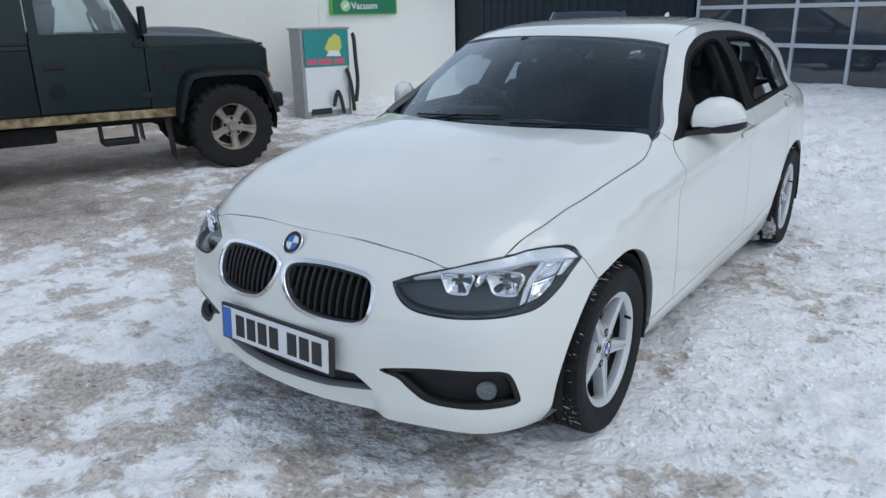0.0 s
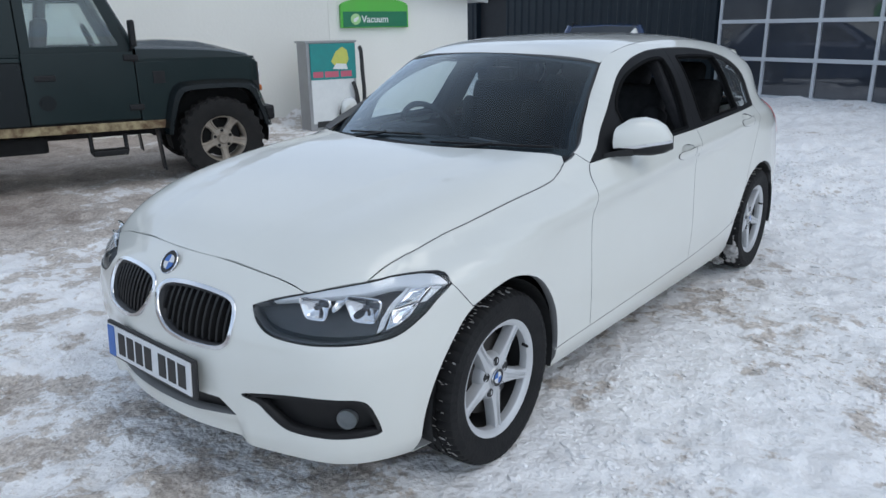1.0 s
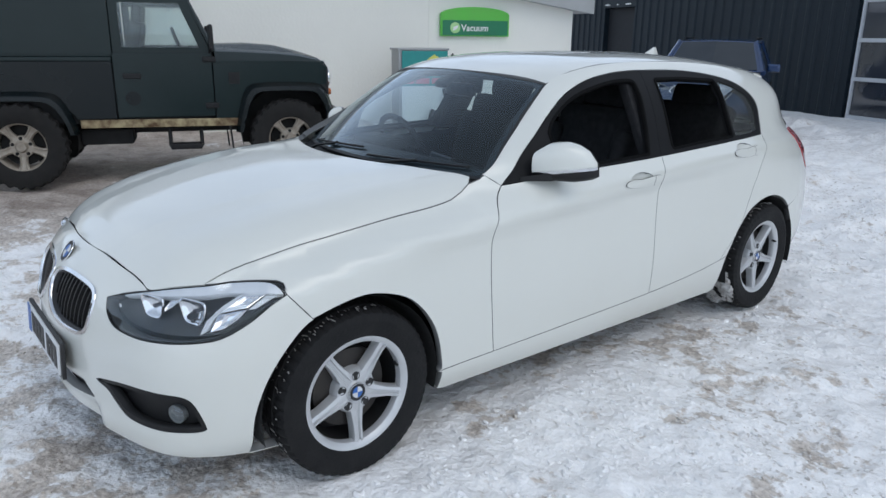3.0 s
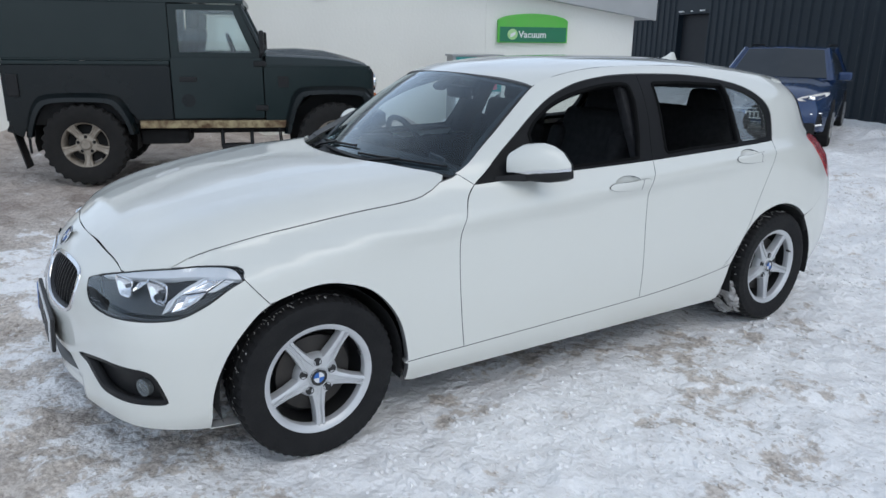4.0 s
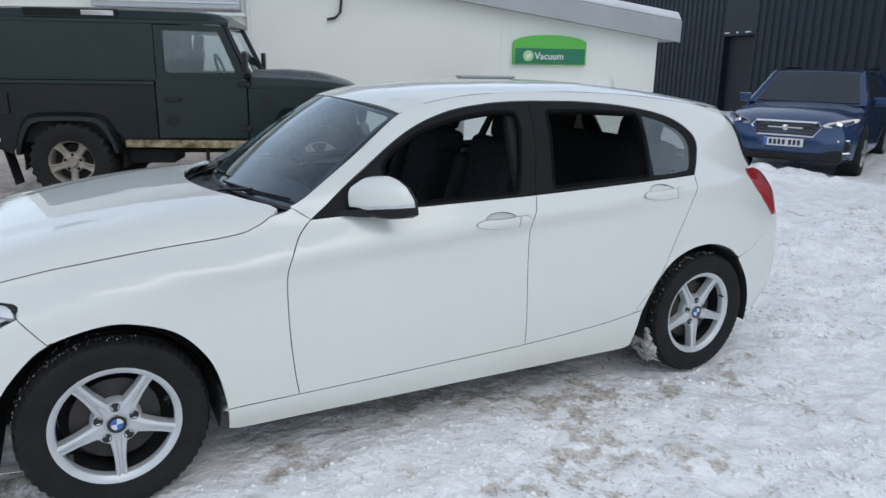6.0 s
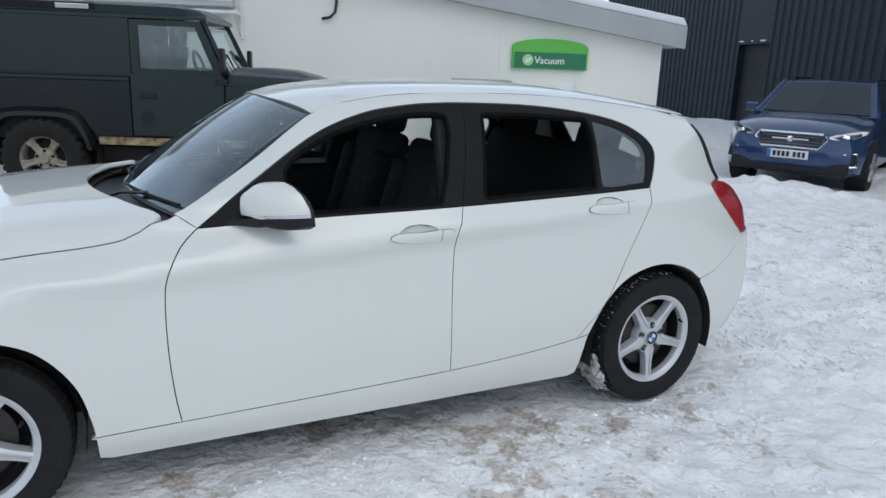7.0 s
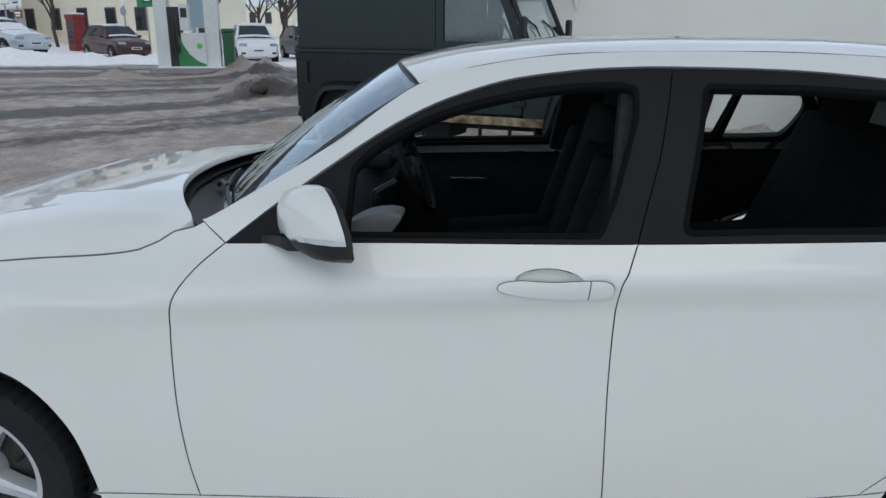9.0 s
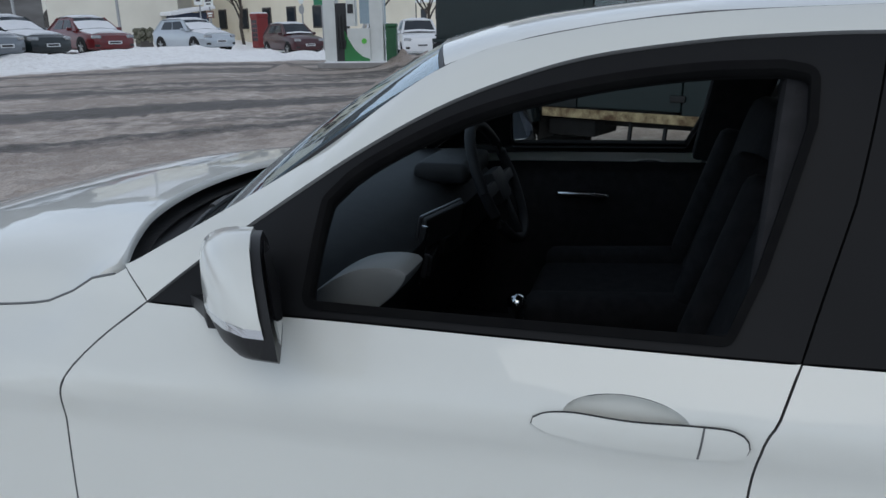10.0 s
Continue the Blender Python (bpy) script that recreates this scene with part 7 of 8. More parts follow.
def loft(bm, rows, closed=True, caps=True):
    """Skin rows of points."""
    rs = [[bm.verts.new(p) for p in r] for r in rows]
    m = len(rs[0])
    for a, b in zip(rs, rs[1:]):
        for k in range(m if closed else m - 1):
            bm.faces.new((a[k], a[(k + 1) % m], b[(k + 1) % m], b[k]))
    if caps:
        bm.faces.new(rs[0])
        bm.faces.new(rs[-1][::-1])
    bmesh.ops.recalc_face_normals(bm, faces=bm.faces)
    return bm


def parked_car(name, label, m, paint, size=(4.4, 1.80, 1.50), r=0.33, wheelbase=2.65, hatch=True, snow=True, lift=0.0, category="car", screen_snow=True):
    """A plain parked car seen from afar: front towards +y, base on the ground."""
    ln, w, h = size
    hw, f, b = w / 2, ln / 2, -ln / 2
    c = tagged(thing(name), label, category)
    c.matrix_world = m
    k = (h + lift) / 1.5
    st = [(f, 0.62, 0.34, 0.62, 0.64), (f - 0.06, 0.84, 0.27, 0.72, 0.76), (f - 0.25, 0.96, 0.22, 0.80, 0.86), (f - 0.7, 0.995, 0.22, 0.87, 0.94), (f - 1.25, 1.0, 0.22, 0.93, 0.995),
          (f - 1.6, 1.0, 0.22, 0.945, 0.98), (0, 1.0, 0.22, 0.96, 0.98), (b + 0.9, 1.0, 0.24, 0.98, 1.0), (b + 0.35, 0.97, 0.26, 0.97, 1.0), (b + 0.06, 0.86, 0.30, 0.94, 0.96), (b, 0.70, 0.36, 0.86, 0.88)]
    rows = []
    for y, q, lo, hi, top in st:
        a = q * hw
        half = [(0.78 * a, lo * k), (0.97 * a, (lo + 0.07) * k), (a, 0.56 * k), (0.985 * a, (hi - 0.10) * k), (0.93 * a, hi * k), (0.6 * a, (top - 0.012) * k)]
        rows.append([(x, y, z) for x, z in half] + [(0, y, top * k)] + [(-x, y, z) for x, z in half[::-1]])
    part("body", loft(bmesh.new(), rows), paint, c, smooth=32)
    y0, y1 = f - 1.22, (b + 0.30 if hatch else b + 0.75)
    t0, t1 = f - 1.95, (b + 0.75 if hatch else b + 1.45)
    zb, zt = 0.955 * k, h - 0.05
    lo = [(0.90 * hw, y0, zb), (0.0, y0 + 0.10, zb), (-0.90 * hw, y0, zb), (-0.90 * hw, y1, zb), (0, y1 - 0.06, zb), (0.90 * hw, y1, zb)]
    hi = [(0.70 * hw, t0, zt), (0.0, t0 + 0.06, zt + 0.02), (-0.70 * hw, t0, zt), (-0.70 * hw, t1, zt - 0.02), (0, t1 - 0.04, zt), (0.70 * hw, t1, zt - 0.02)]
    part("cabin_frame", loft(bmesh.new(), [lo, hi]), paint, c)
    lo, hi = [Vector(q) for q in lo], [Vector(q) for q in hi]

    def pane(nm, i0, i1, i2, u0, u1, v0, v1):
        """A pane laid on the cabin between lower and upper corners, u along, v up."""
        bm = bmesh.new()
        line = [i0, i1] if i2 is None else [i0, i1, i2]

        def at(u, v):
            w = u * (len(line) - 1)
            k0 = min(int(w), len(line) - 2)
            a, b = line[k0], line[k0 + 1]
            return lo[a].lerp(lo[b], w - k0).lerp(hi[a].lerp(hi[b], w - k0), v)
        us = [u0, u1] if i2 is None else [u0, 0.5, u1]
        low, top = [at(u, v0) for u in us], [at(u, v1) for u in us]
        mid = (lo[0] + lo[3] + hi[0] + hi[3]) / 4
        n = (low[1] - low[0]).cross(top[0] - low[0]).normalized()
        n = n if n.dot(low[0] - mid) > 0 else -n
        rows2 = [[bm.verts.new(q + n * d) for q in low + top[::-1]] for d in (0.012, -0.03)]
        m2 = len(rows2[0])
        bm.faces.new(rows2[0])
        for j in range(m2):
            bm.faces.new((rows2[0][j], rows2[0][(j + 1) % m2], rows2[1][(j + 1) % m2], rows2[1][j]))
        bmesh.ops.recalc_face_normals(bm, faces=bm.faces)
        part(nm, bm, DARKGLASS, c)

    pane("windscreen", 0, 1, 2, 0.05, 0.95, 0.05, 0.95)
    pane("rear_window", 3, 4, 5, 0.08, 0.92, 0.12, 0.92)
    for i0, i1 in ((2, 3), (0, 5)):
        pane("side_window", i0, i1, None, 0.12, 0.46, 0.14, 0.86)
        pane("side_window", i0, i1, None, 0.49, 0.82, 0.14, 0.86)
    rows = []
    for u in np.linspace(0, 1, 9):
        y = (t0 + 0.05) * (1 - u) + (t1 - 0.10) * u
        z = zt - 0.025 + (h - zt + 0.025) * (1 - abs(2 * u - 0.9) ** 2.4) - 0.03 * u
        q = 0.69 + 0.04 * math.sin(math.pi * u)
        rows.append([(q * hw, y, z - 0.05), (q * hw * 0.985, y, z - 0.022), (0.82 * q * hw, y, z - 0.004), (0.4 * q * hw, y, z + 0.012), (-0.4 * q * hw, y, z + 0.012), (-0.82 * q * hw, y, z - 0.004), (-q * hw * 0.985, y, z - 0.022), (-q * hw, y, z - 0.05)])
    part("roof", loft(bmesh.new(), rows), paint, c, smooth=40)
    for sd in (1, -1):
        for (ya, yb) in ((y0, t0), (y1, t1)):
            bm = bmesh.new()
            rod(bm, (sd * 0.905 * hw, ya, zb - 0.02), (sd * 0.705 * hw, yb, zt), 0.045, 0.035, 6)
            part("pillar", bm, paint, c)
        part("door_mirror", boxed((0.20, 0.10, 0.13), (sd * (hw + 0.06), y0 - 0.30, zb + 0.06), bevel=0.03), paint, c)
        lp = part("headlamp", boxed((0.34, 0.20, 0.13), (sd * 0.70 * hw, f - 0.13, 0.70 * k), (18, 0, sd * -24), bevel=0.04), LENSGREY, c)
        part("fog_lamp", boxed((0.20, 0.08, 0.10), (sd * 0.72 * hw, f - 0.07, 0.40 * k), (0, 0, sd * -18), bevel=0.02), INK, c)
        for y in (f - 0.84, f - 0.84 - wheelbase):
            bm = bmesh.new()
            lathe(bm, [(hw - 0.26, 0.20), (hw - 0.26, r), (hw + 0.002, r), (hw + 0.012, r - 0.03), (hw + 0.01, 0.62 * r), (hw - 0.03, 0.60 * r)] if sd > 0 else [(-a, q) for a, q in [(hw - 0.26, 0.20), (hw - 0.26, r), (hw + 0.002, r), (hw + 0.012, r - 0.03), (hw + 0.01, 0.62 * r), (hw - 0.03, 0.60 * r)]], 28, "x", (0, y, r))
            wh = part("wheel", bm, RUBBER, c, smooth=40)
            bm = bmesh.new()
            for q in range(5):
                t = radians(90 + 72 * q)
                rod(bm, (sd * (hw - 0.005), y, r), (sd * (hw + 0.004), y + 0.60 * r * math.cos(t), r + 0.60 * r * math.sin(t)), 0.045, 0.03, 6)
            part("rim", bm, STEEL, wh)
            bm = bmesh.new()
            arcp = [(y + (r + 0.05) * math.cos(radians(a)), r + 0.01 + (r + 0.05) * math.sin(radians(a))) for a in np.linspace(-8, 188, 18)] + [(y - r * 0.99, 0.22 * k), (y + r * 0.99, 0.22 * k)]
            prism(bm, arcp, "x", sd * (hw - 0.22), sd * (hw + 0.004))
            part("wheel_arch", bm, LINER, c)
    part("grille", boxed((0.86, 0.06, 0.16), (0, f - 0.055, 0.60 * k), (10, 0, 0), bevel=0.03), INK, c)
    part("lower_grille", boxed((1.1, 0.06, 0.14), (0, f - 0.05, 0.38 * k), bevel=0.03), INK, c)
    pl = part("number_plate", boxed((0.52, 0.02, 0.11), (0, f + 0.012, 0.50 * k), bevel=0.004), PLATE, c)
    part("plate_bar", boxed((0.42, 0.006, 0.06), (0, f + 0.024, 0.50 * k)), INK, pl)
    if snow:
        rows = []
        for y, q, _, hi, top in st[2:6]:
            a = 0.90 * q * hw
            rows.append([(a, y, (hi - 0.012) * k), (0.65 * a, y, (top + 0.035) * k), (0, y, (top + 0.055) * k), (-0.65 * a, y, (top + 0.035) * k), (-a, y, (hi - 0.012) * k)])
        if screen_snow:
            part("bonnet_snow", loft(bmesh.new(), rows), ROOFSNOW, c, smooth=60)
        rows = [[(q * hw, y, z), (0.5 * q * hw, y, z + 0.07), (-0.5 * q * hw, y, z + 0.07), (-q * hw, y, z)] for y, z, q in ((t0 + 0.05, zt + 0.0, 0.66), (t0 - 0.3, h, 0.70), (t1 + 0.1, h - 0.02, 0.70), (t1 - 0.08, zt - 0.03, 0.64))]
        part("roof_snow", loft(bmesh.new(), rows), ROOFSNOW, c, smooth=60)
        a, bb = Vector((0, y0 + 0.06, zb + 0.03)), Vector((0, t0, zt))
        p1, p2 = a.lerp(bb, 0.06), a.lerp(bb, 0.72 if screen_snow else 0.2)
        rows = [[(0.82 * hw, p1.y, p1.z), (0, p1.y + 0.09, p1.z + 0.05), (-0.82 * hw, p1.y, p1.z)], [(0.74 * hw, p2.y, p2.z), (0, p2.y + 0.08, p2.z + 0.04), (-0.74 * hw, p2.y, p2.z)]]
        part("screen_snow", loft(bmesh.new(), rows), ROOFSNOW, c, smooth=60)
    return c


LENSGREY = material("lamp_grey", (0.42, 0.43, 0.44), 0.10, 0.4, vary=(0.22, 0.23, 0.24), scale=14)


def on_ground(x, y, turn, dz=0.0):
    return pose(x, y, float(ground_z(x, y)) + dz, 0, 0, turn)


# blue crossover by the workshop
CBLUE = material("blue_paint", (0.009, 0.034, 0.105), 0.25, 0.3, vary=(0.011, 0.042, 0.125), scale=3, coat=0.8)
xo = parked_car("crossover", "dark blue crossover with chrome-edged grille parked in snow", pose(-4.55, 10.95, -0.03, 0, 0, 206), CBLUE, (4.46, 1.80, 1.53), 0.345, 2.66, True, False, 0.06, "car")
for o in [o for o in xo.children if o.name.split(".")[0] in ("grille", "lower_grille", "number_plate", "fog_lamp", "headlamp")]:
    for q in list(o.children):
        bpy.data.objects.remove(q)
    bpy.data.objects.remove(o)
ft = 2.23
g = part("grille", boxed((0.80, 0.05, 0.20), (0, ft - 0.035, 0.715), (10, 0, 0), bevel=0.05), INK, xo, "black grille with chrome edge")
bm = bmesh.new()
tube(bm, [(-0.40, ft - 0.03, 0.81), (0.40, ft - 0.03, 0.81)], 0.018, 6)
tube(bm, [(-0.40, ft - 0.03, 0.81), (-0.46, ft - 0.04, 0.74), (-0.36, ft + 0.0, 0.615), (0.36, ft + 0.0, 0.615), (0.46, ft - 0.04, 0.74), (0.40, ft - 0.03, 0.81)], 0.020, 6)
part("grille_rim", bm, CHROME, g, smooth=60)
for z in (0.66, 0.70, 0.765):
    part("grille_slat", boxed((0.72, 0.014, 0.012), (0, ft + 0.002, z), bevel=0.004), STEEL_DARK, g)
part("grille_bar", boxed((0.46, 0.02, 0.022), (0, ft + 0.0, 0.728), bevel=0.006), CHROME, g)
bm = bmesh.new()
lathe(bm, [(0.0, 0.0005), (0.0, 0.045), (0.010, 0.04), (0.014, 0.0005)], 20, "y", (0, ft + 0.0, 0.728))
part("badge", bm, CHROME, g, smooth=50)
np_ = part("number_plate", boxed((0.52, 0.02, 0.112), (0, ft + 0.03, 0.525), bevel=0.004), PLATE, xo)
part("plate_band", boxed((0.045, 0.004, 0.108), (0.235, ft + 0.041, 0.525)), BLUE, np_)
for x in (0.165, 0.108, 0.051, -0.006, -0.09, -0.147, -0.204):
    part("plate_bar", boxed((0.038, 0.004, 0.07), (x, ft + 0.041, 0.525)), INK, np_)
part("bumper_cladding", boxed((1.50, 0.20, 0.17), (0, ft - 0.10, 0.36), bevel=0.05, seg=3), BLACK, xo, "black lower bumper")
for sd in (1, -1):
    bm = bmesh.new()
    out = [(0.46, 0.775), (0.52, 0.81), (0.66, 0.845), (0.80, 0.875), (0.865, 0.87), (0.85, 0.83), (0.74, 0.775), (0.60, 0.75), (0.50, 0.75)]
    rows = [[(sd * x, float(np.interp(x, (0.46, 0.60, 0.756, 0.865), (0.0, -0.03, -0.09, -0.26))) + ft - 0.02 - 1.1 * max(0, z - 0.80) + d, z) for x, z in out] for d in (-0.2, 0.0)]
    loft(bm, rows)
    hl = part("headlamp", bm, LENSGREY, xo, smooth=40)
    part("lamp_core", boxed((0.10, 0.05, 0.06), (sd * 0.66, ft - 0.055, 0.795), (24, sd * 14, sd * -32), bevel=0.02), CHROME, hl)
    fg = part("fog_bezel", boxed((0.17, 0.10, 0.15), (sd * 0.725, ft - 0.12, 0.49), (0, 0, sd * -28), bevel=0.03), BLACK, xo)
    bm = bmesh.new()
    tube(bm, [(sd * 0.66, ft - 0.05, 0.57), (sd * 0.80, ft - 0.13, 0.585), (sd * 0.82, ft - 0.14, 0.42), (sd * 0.64, ft - 0.04, 0.395)], 0.026, 6)
    part("chrome_corner", bm, CHROME, fg, smooth=60)
    bm = bmesh.new()
    rod(bm, (sd * 0.60, -0.10, 1.535), (sd * 0.62, -1.5, 1.535), 0.018, 0.018, 8)
    part("roof_rail", bm, BLACK, xo)

# the row of parked cars across the street
CAR_RED = material("red_paint", (0.13, 0.007, 0.009), 0.28, 0.0, vary=(0.10, 0.007, 0.009), scale=3, coat=0.4)
CAR_SILVER = material("silver_paint", (0.46, 0.50, 0.53), 0.3, 0.4, vary=(0.42, 0.46, 0.5), scale=3, coat=0.6)
CAR_GREY = material("grey_paint", (0.16, 0.18, 0.20), 0.3, 0.4, vary=(0.14, 0.16, 0.18), scale=3, coat=0.6)
CAR_DARK = material("dark_paint", (0.006, 0.012, 0.014), 0.3, 0.0, vary=(0.009, 0.016, 0.018), scale=3, coat=0.2)
CAR_WINE = material("wine_paint", (0.040, 0.006, 0.009), 0.28, 0.0, vary=(0.052, 0.008, 0.011), scale=3, coat=0.4)
CAR_WHITE = material("far_white_paint", (0.72, 0.73, 0.74), 0.25, 0.0, vary=(0.68, 0.69, 0.70), scale=3, coat=0.6)
row = "cars parked along the street"
for name, label, x, y, turn, paint, size, hatch in (
        ("saloon_car", "grey car with snow on it, parked behind the snow bank", -16.3, -19.75, 2, CAR_GREY, (4.5, 1.82, 1.45), False),
        ("saloon_car", "dark green car with a snow-covered bonnet", -18.85, -20.2, -6, CAR_DARK, (4.6, 1.85, 1.45), False),
        ("saloon_car", "red saloon with snow on roof and bonnet", -22.85, -20.3, -24, CAR_RED, (4.6, 1.82, 1.45), False),
        ("hatchback_car", "silver hatchback with snow on roof and bonnet", -28.6, -19.4, -22, CAR_SILVER, (4.37, 1.80, 1.48), True),
        ("people_carrier", "wine-red people carrier with snow on its roof", -34.15, -17.2, -38, CAR_WINE, (4.3, 1.80, 1.62), True),
        ("estate_car", "white sport utility car facing the street", -31.9, -9.5, -66, CAR_WHITE, (4.5, 1.82, 1.68), True),
        ("estate_car", "white car standing behind the fuel pump", -41.0, -15.0, -60, CAR_WHITE, (4.5, 1.80, 1.62), True),
        ("estate_car", "black sport utility car facing the street", -34.6, -7.6, -60, CAR_DARK, (4.5, 1.85, 1.65), True)):
    c = parked_car(name, label, on_ground(x, y, turn, -0.06), paint, size, 0.33, 2.65, hatch, True, screen_snow=not hatch or paint is CAR_SILVER)
    tagged(c, group=row)

# ---- fuel pump island ----
PUMPWHITE = material("pump_white", (0.66, 0.68, 0.66), 0.45, vary=(0.58, 0.6, 0.58), scale=3)
PUMPGREEN = material("pump_green", (0.02, 0.17, 0.045), 0.4, vary=(0.03, 0.2, 0.06), scale=3)
isl = tagged(thing("pump_island"), "concrete pump island kerb cleared of snow", "kerb", kind="structure")
isl_m = pose(-22.0, -9.6, float(rise(-22.0, -9.6)), 0, 0, 101)
isl.matrix_world = isl_m
part("kerb", boxed((2.9, 1.1, 0.30), (1.2, 0.2, 0.0), bevel=0.03), material("kerb_concrete", (0.34, 0.33, 0.32), 0.8, vary=(0.24, 0.23, 0.22), scale=5), isl)
part("kerb_snow", boxed((2.4, 0.5, 0.05), (1.2, -0.08, 0.165), bevel=0.02), ROOFSNOW, isl)
pump = tagged(thing("fuel_pump"), "white and green fuel pump with black hose side", "fuel pump")
pump.matrix_world = isl_m
part("side_column", boxed((0.44, 0.5, 3.6), (0.18, 0.25, 1.94), bevel=0.02), PUMPWHITE, pump)
part("hose_side", boxed((0.40, 0.46, 1.95), (0.58, 0.22, 1.13), bevel=0.02), INK, pump)
part("display_box", boxed((0.30, 0.42, 0.85), (0.92, 0.20, 1.78), bevel=0.02), PUMPWHITE, pump)
part("display_glass", boxed((0.20, 0.02, 0.30), (0.92, -0.015, 1.92), bevel=0.004), INK, pump)
lower = part("lower_panel", boxed((0.92, 0.40, 1.12), (1.10, 0.20, 0.72), bevel=0.02), PUMPWHITE, pump)
bm = bmesh.new()
prism(bm, [(0.66, 0.18), (1.54, 0.18), (1.54, 0.26), (1.28, 0.36), (1.02, 0.58), (0.84, 0.88), (0.70, 1.20), (0.66, 1.24)], "y", -0.012, -0.004)
part("green_swoosh", bm, PUMPGREEN, lower)
bm = bmesh.new()
lathe(bm, [(-0.012, 0.0005), (-0.012, 0.09), (-0.004, 0.09), (-0.004, 0.0005)], 20, "y", (1.36, 0, 0.86))
part("round_mark", bm, LIMEGREEN, lower)
for i in range(3):
    bm = bmesh.new()
    x = 0.46 + 0.11 * i
    tube(bm, [(x, -0.03, 1.75), (x, -0.09, 1.2), (x + 0.02, -0.10, 0.6), (x + 0.05, -0.04, 0.9)], 0.022, 6)
    part("hose", bm, PIPE, pump)
col = tagged(part("canopy_column", boxed((0.46, 0.46, 3.9), (1.78, 0.3, 2.1), bevel=0.02), PUMPWHITE), "pale square canopy column", "column")
col.matrix_world = isl_m
bn = tagged(thing("litter_bin"), "dark green litter bin on the pump island", "bin")
bn.matrix_world = isl_m
BINGREEN = material("bin_green", (0.010, 0.075, 0.026), 0.5, vary=(0.014, 0.095, 0.034), scale=4)
part("bin_body", boxed((0.36, 0.36, 1.15), (2.28, 0.25, 0.72), bevel=0.03), BINGREEN, bn)
part("bin_lid", boxed((0.40, 0.40, 0.14), (2.28, 0.25, 1.36), bevel=0.05), BINGREEN, bn)

# second pump, seen from its side
p2 = tagged(thing("fuel_pump"), "tall white fuel pump with black hose side by the road", "fuel pump", "fuel pumps")
tagged(pump, group="fuel pumps")
p2.matrix_world = pose(-16.82, -2.56, float(rise(-16.82, -2.56)), 0, 0, 101)
part("plinth", boxed((1.9, 0.9, 0.22), (0.1, 0.0, 0.03), bevel=0.03), STEEL, p2)
part("side_panel", boxed((0.62, 0.50, 1.76), (-0.22, 0, 1.00), (0, 1.2, 0), bevel=0.03), PUMPWHITE, p2)
part("hose_side", boxed((0.20, 0.44, 1.66), (0.20, 0, 0.95), bevel=0.02), INK, p2)
part("display_box", boxed((0.30, 0.42, 0.50), (0.45, 0, 1.53), bevel=0.02), PUMPWHITE, p2)
part("lower_panel", boxed((0.30, 0.42, 1.00), (0.45, 0, 0.63), bevel=0.02), PUMPWHITE, p2)
for i in range(2):
    part("hose", tube(bmesh.new(), [(0.15 + 0.1 * i, -0.24, 1.6), (0.18 + 0.1 * i, -0.30, 1.1), (0.20 + 0.1 * i, -0.28, 0.5), (0.24 + 0.1 * i, -0.24, 0.9)], 0.022, 6), PIPE, p2)

# rock frozen into the dirty snow heap
bm = bmesh.new()
bmesh.ops.create_icosphere(bm, subdivisions=3, radius=0.2)
for v in bm.verts:
    v.co *= 1 + 0.35 * noise.noise(v.co * 3.0)
    v.co.z *= 0.75
rk = tagged(part("rubble_lump", bm, material("dark_rubble", (0.05, 0.042, 0.036), 0.9, vary=(0.09, 0.075, 0.065), scale=8, bump=0.4), smooth=40), "dark lump of frozen rubble in the snow heap", "rubble")
rk.location = (-12.95, -3.45, float(ground_z(-12.95, -3.45)) + 0.0)

# ---- street across ----
HOUSECREAM = material("cream_render", (0.84, 0.78, 0.64), 0.85, vary=(0.76, 0.70, 0.57), scale=0.6, bump=0.2)
HOUSEGREY = material("grey_render", (0.72, 0.69, 0.60), 0.85, vary=(0.64, 0.61, 0.53), scale=0.6, bump=0.2)
HOUSEWHITE = material("pale_render", (0.76, 0.74, 0.68), 0.85, vary=(0.68, 0.66, 0.60), scale=0.6, bump=0.2)
WOODDARK = material("sash_wood", (0.06, 0.05, 0.045), 0.6, vary=(0.08, 0.07, 0.06))


def house(label, at, turn, w, d, h, cols, rows, mat, roof_h=2.6, z0=0.0):
    """A plain house, its front towards -y, windows in rows."""
    hs = tagged(thing("house"), label, "house")
    hs.matrix_world = pose(*at, z0, 0, 0, turn)
    part("wall", boxed((w, d, h + 1.5), (0, d / 2, h / 2 - 0.75)), mat, hs)
    bm = bmesh.new()
    prism(bm, [(-0.35, h), (d + 0.35, h), (d / 2, h + roof_h)], "x", -w / 2 - 0.25, w / 2 + 0.25, 0.04)
    rfp = part("roof", bm, ROOFSNOW, hs, "snow-covered roof")
    part("chimney", boxed((0.9, 0.6, 1.6), (w * 0.38, d / 2, h + roof_h), bevel=0.03), mat, rfp)
    for r in range(rows):
        for c in range(cols):
            x, z = -w / 2 + w * (c + 0.5) / cols, 1.5 + 2.7 * r
            wn = part("window", boxed((1.02, 0.10, 1.45), (x, -0.01, z), bevel=0.01), WOODDARK, hs)
            part("pane", boxed((0.82, 0.04, 1.25), (x, -0.055, z)), DARKGLASS, wn)
            part("sill", boxed((1.2, 0.16, 0.08), (x, -0.06, z - 0.78), bevel=0.01), mat, wn)
    return hs


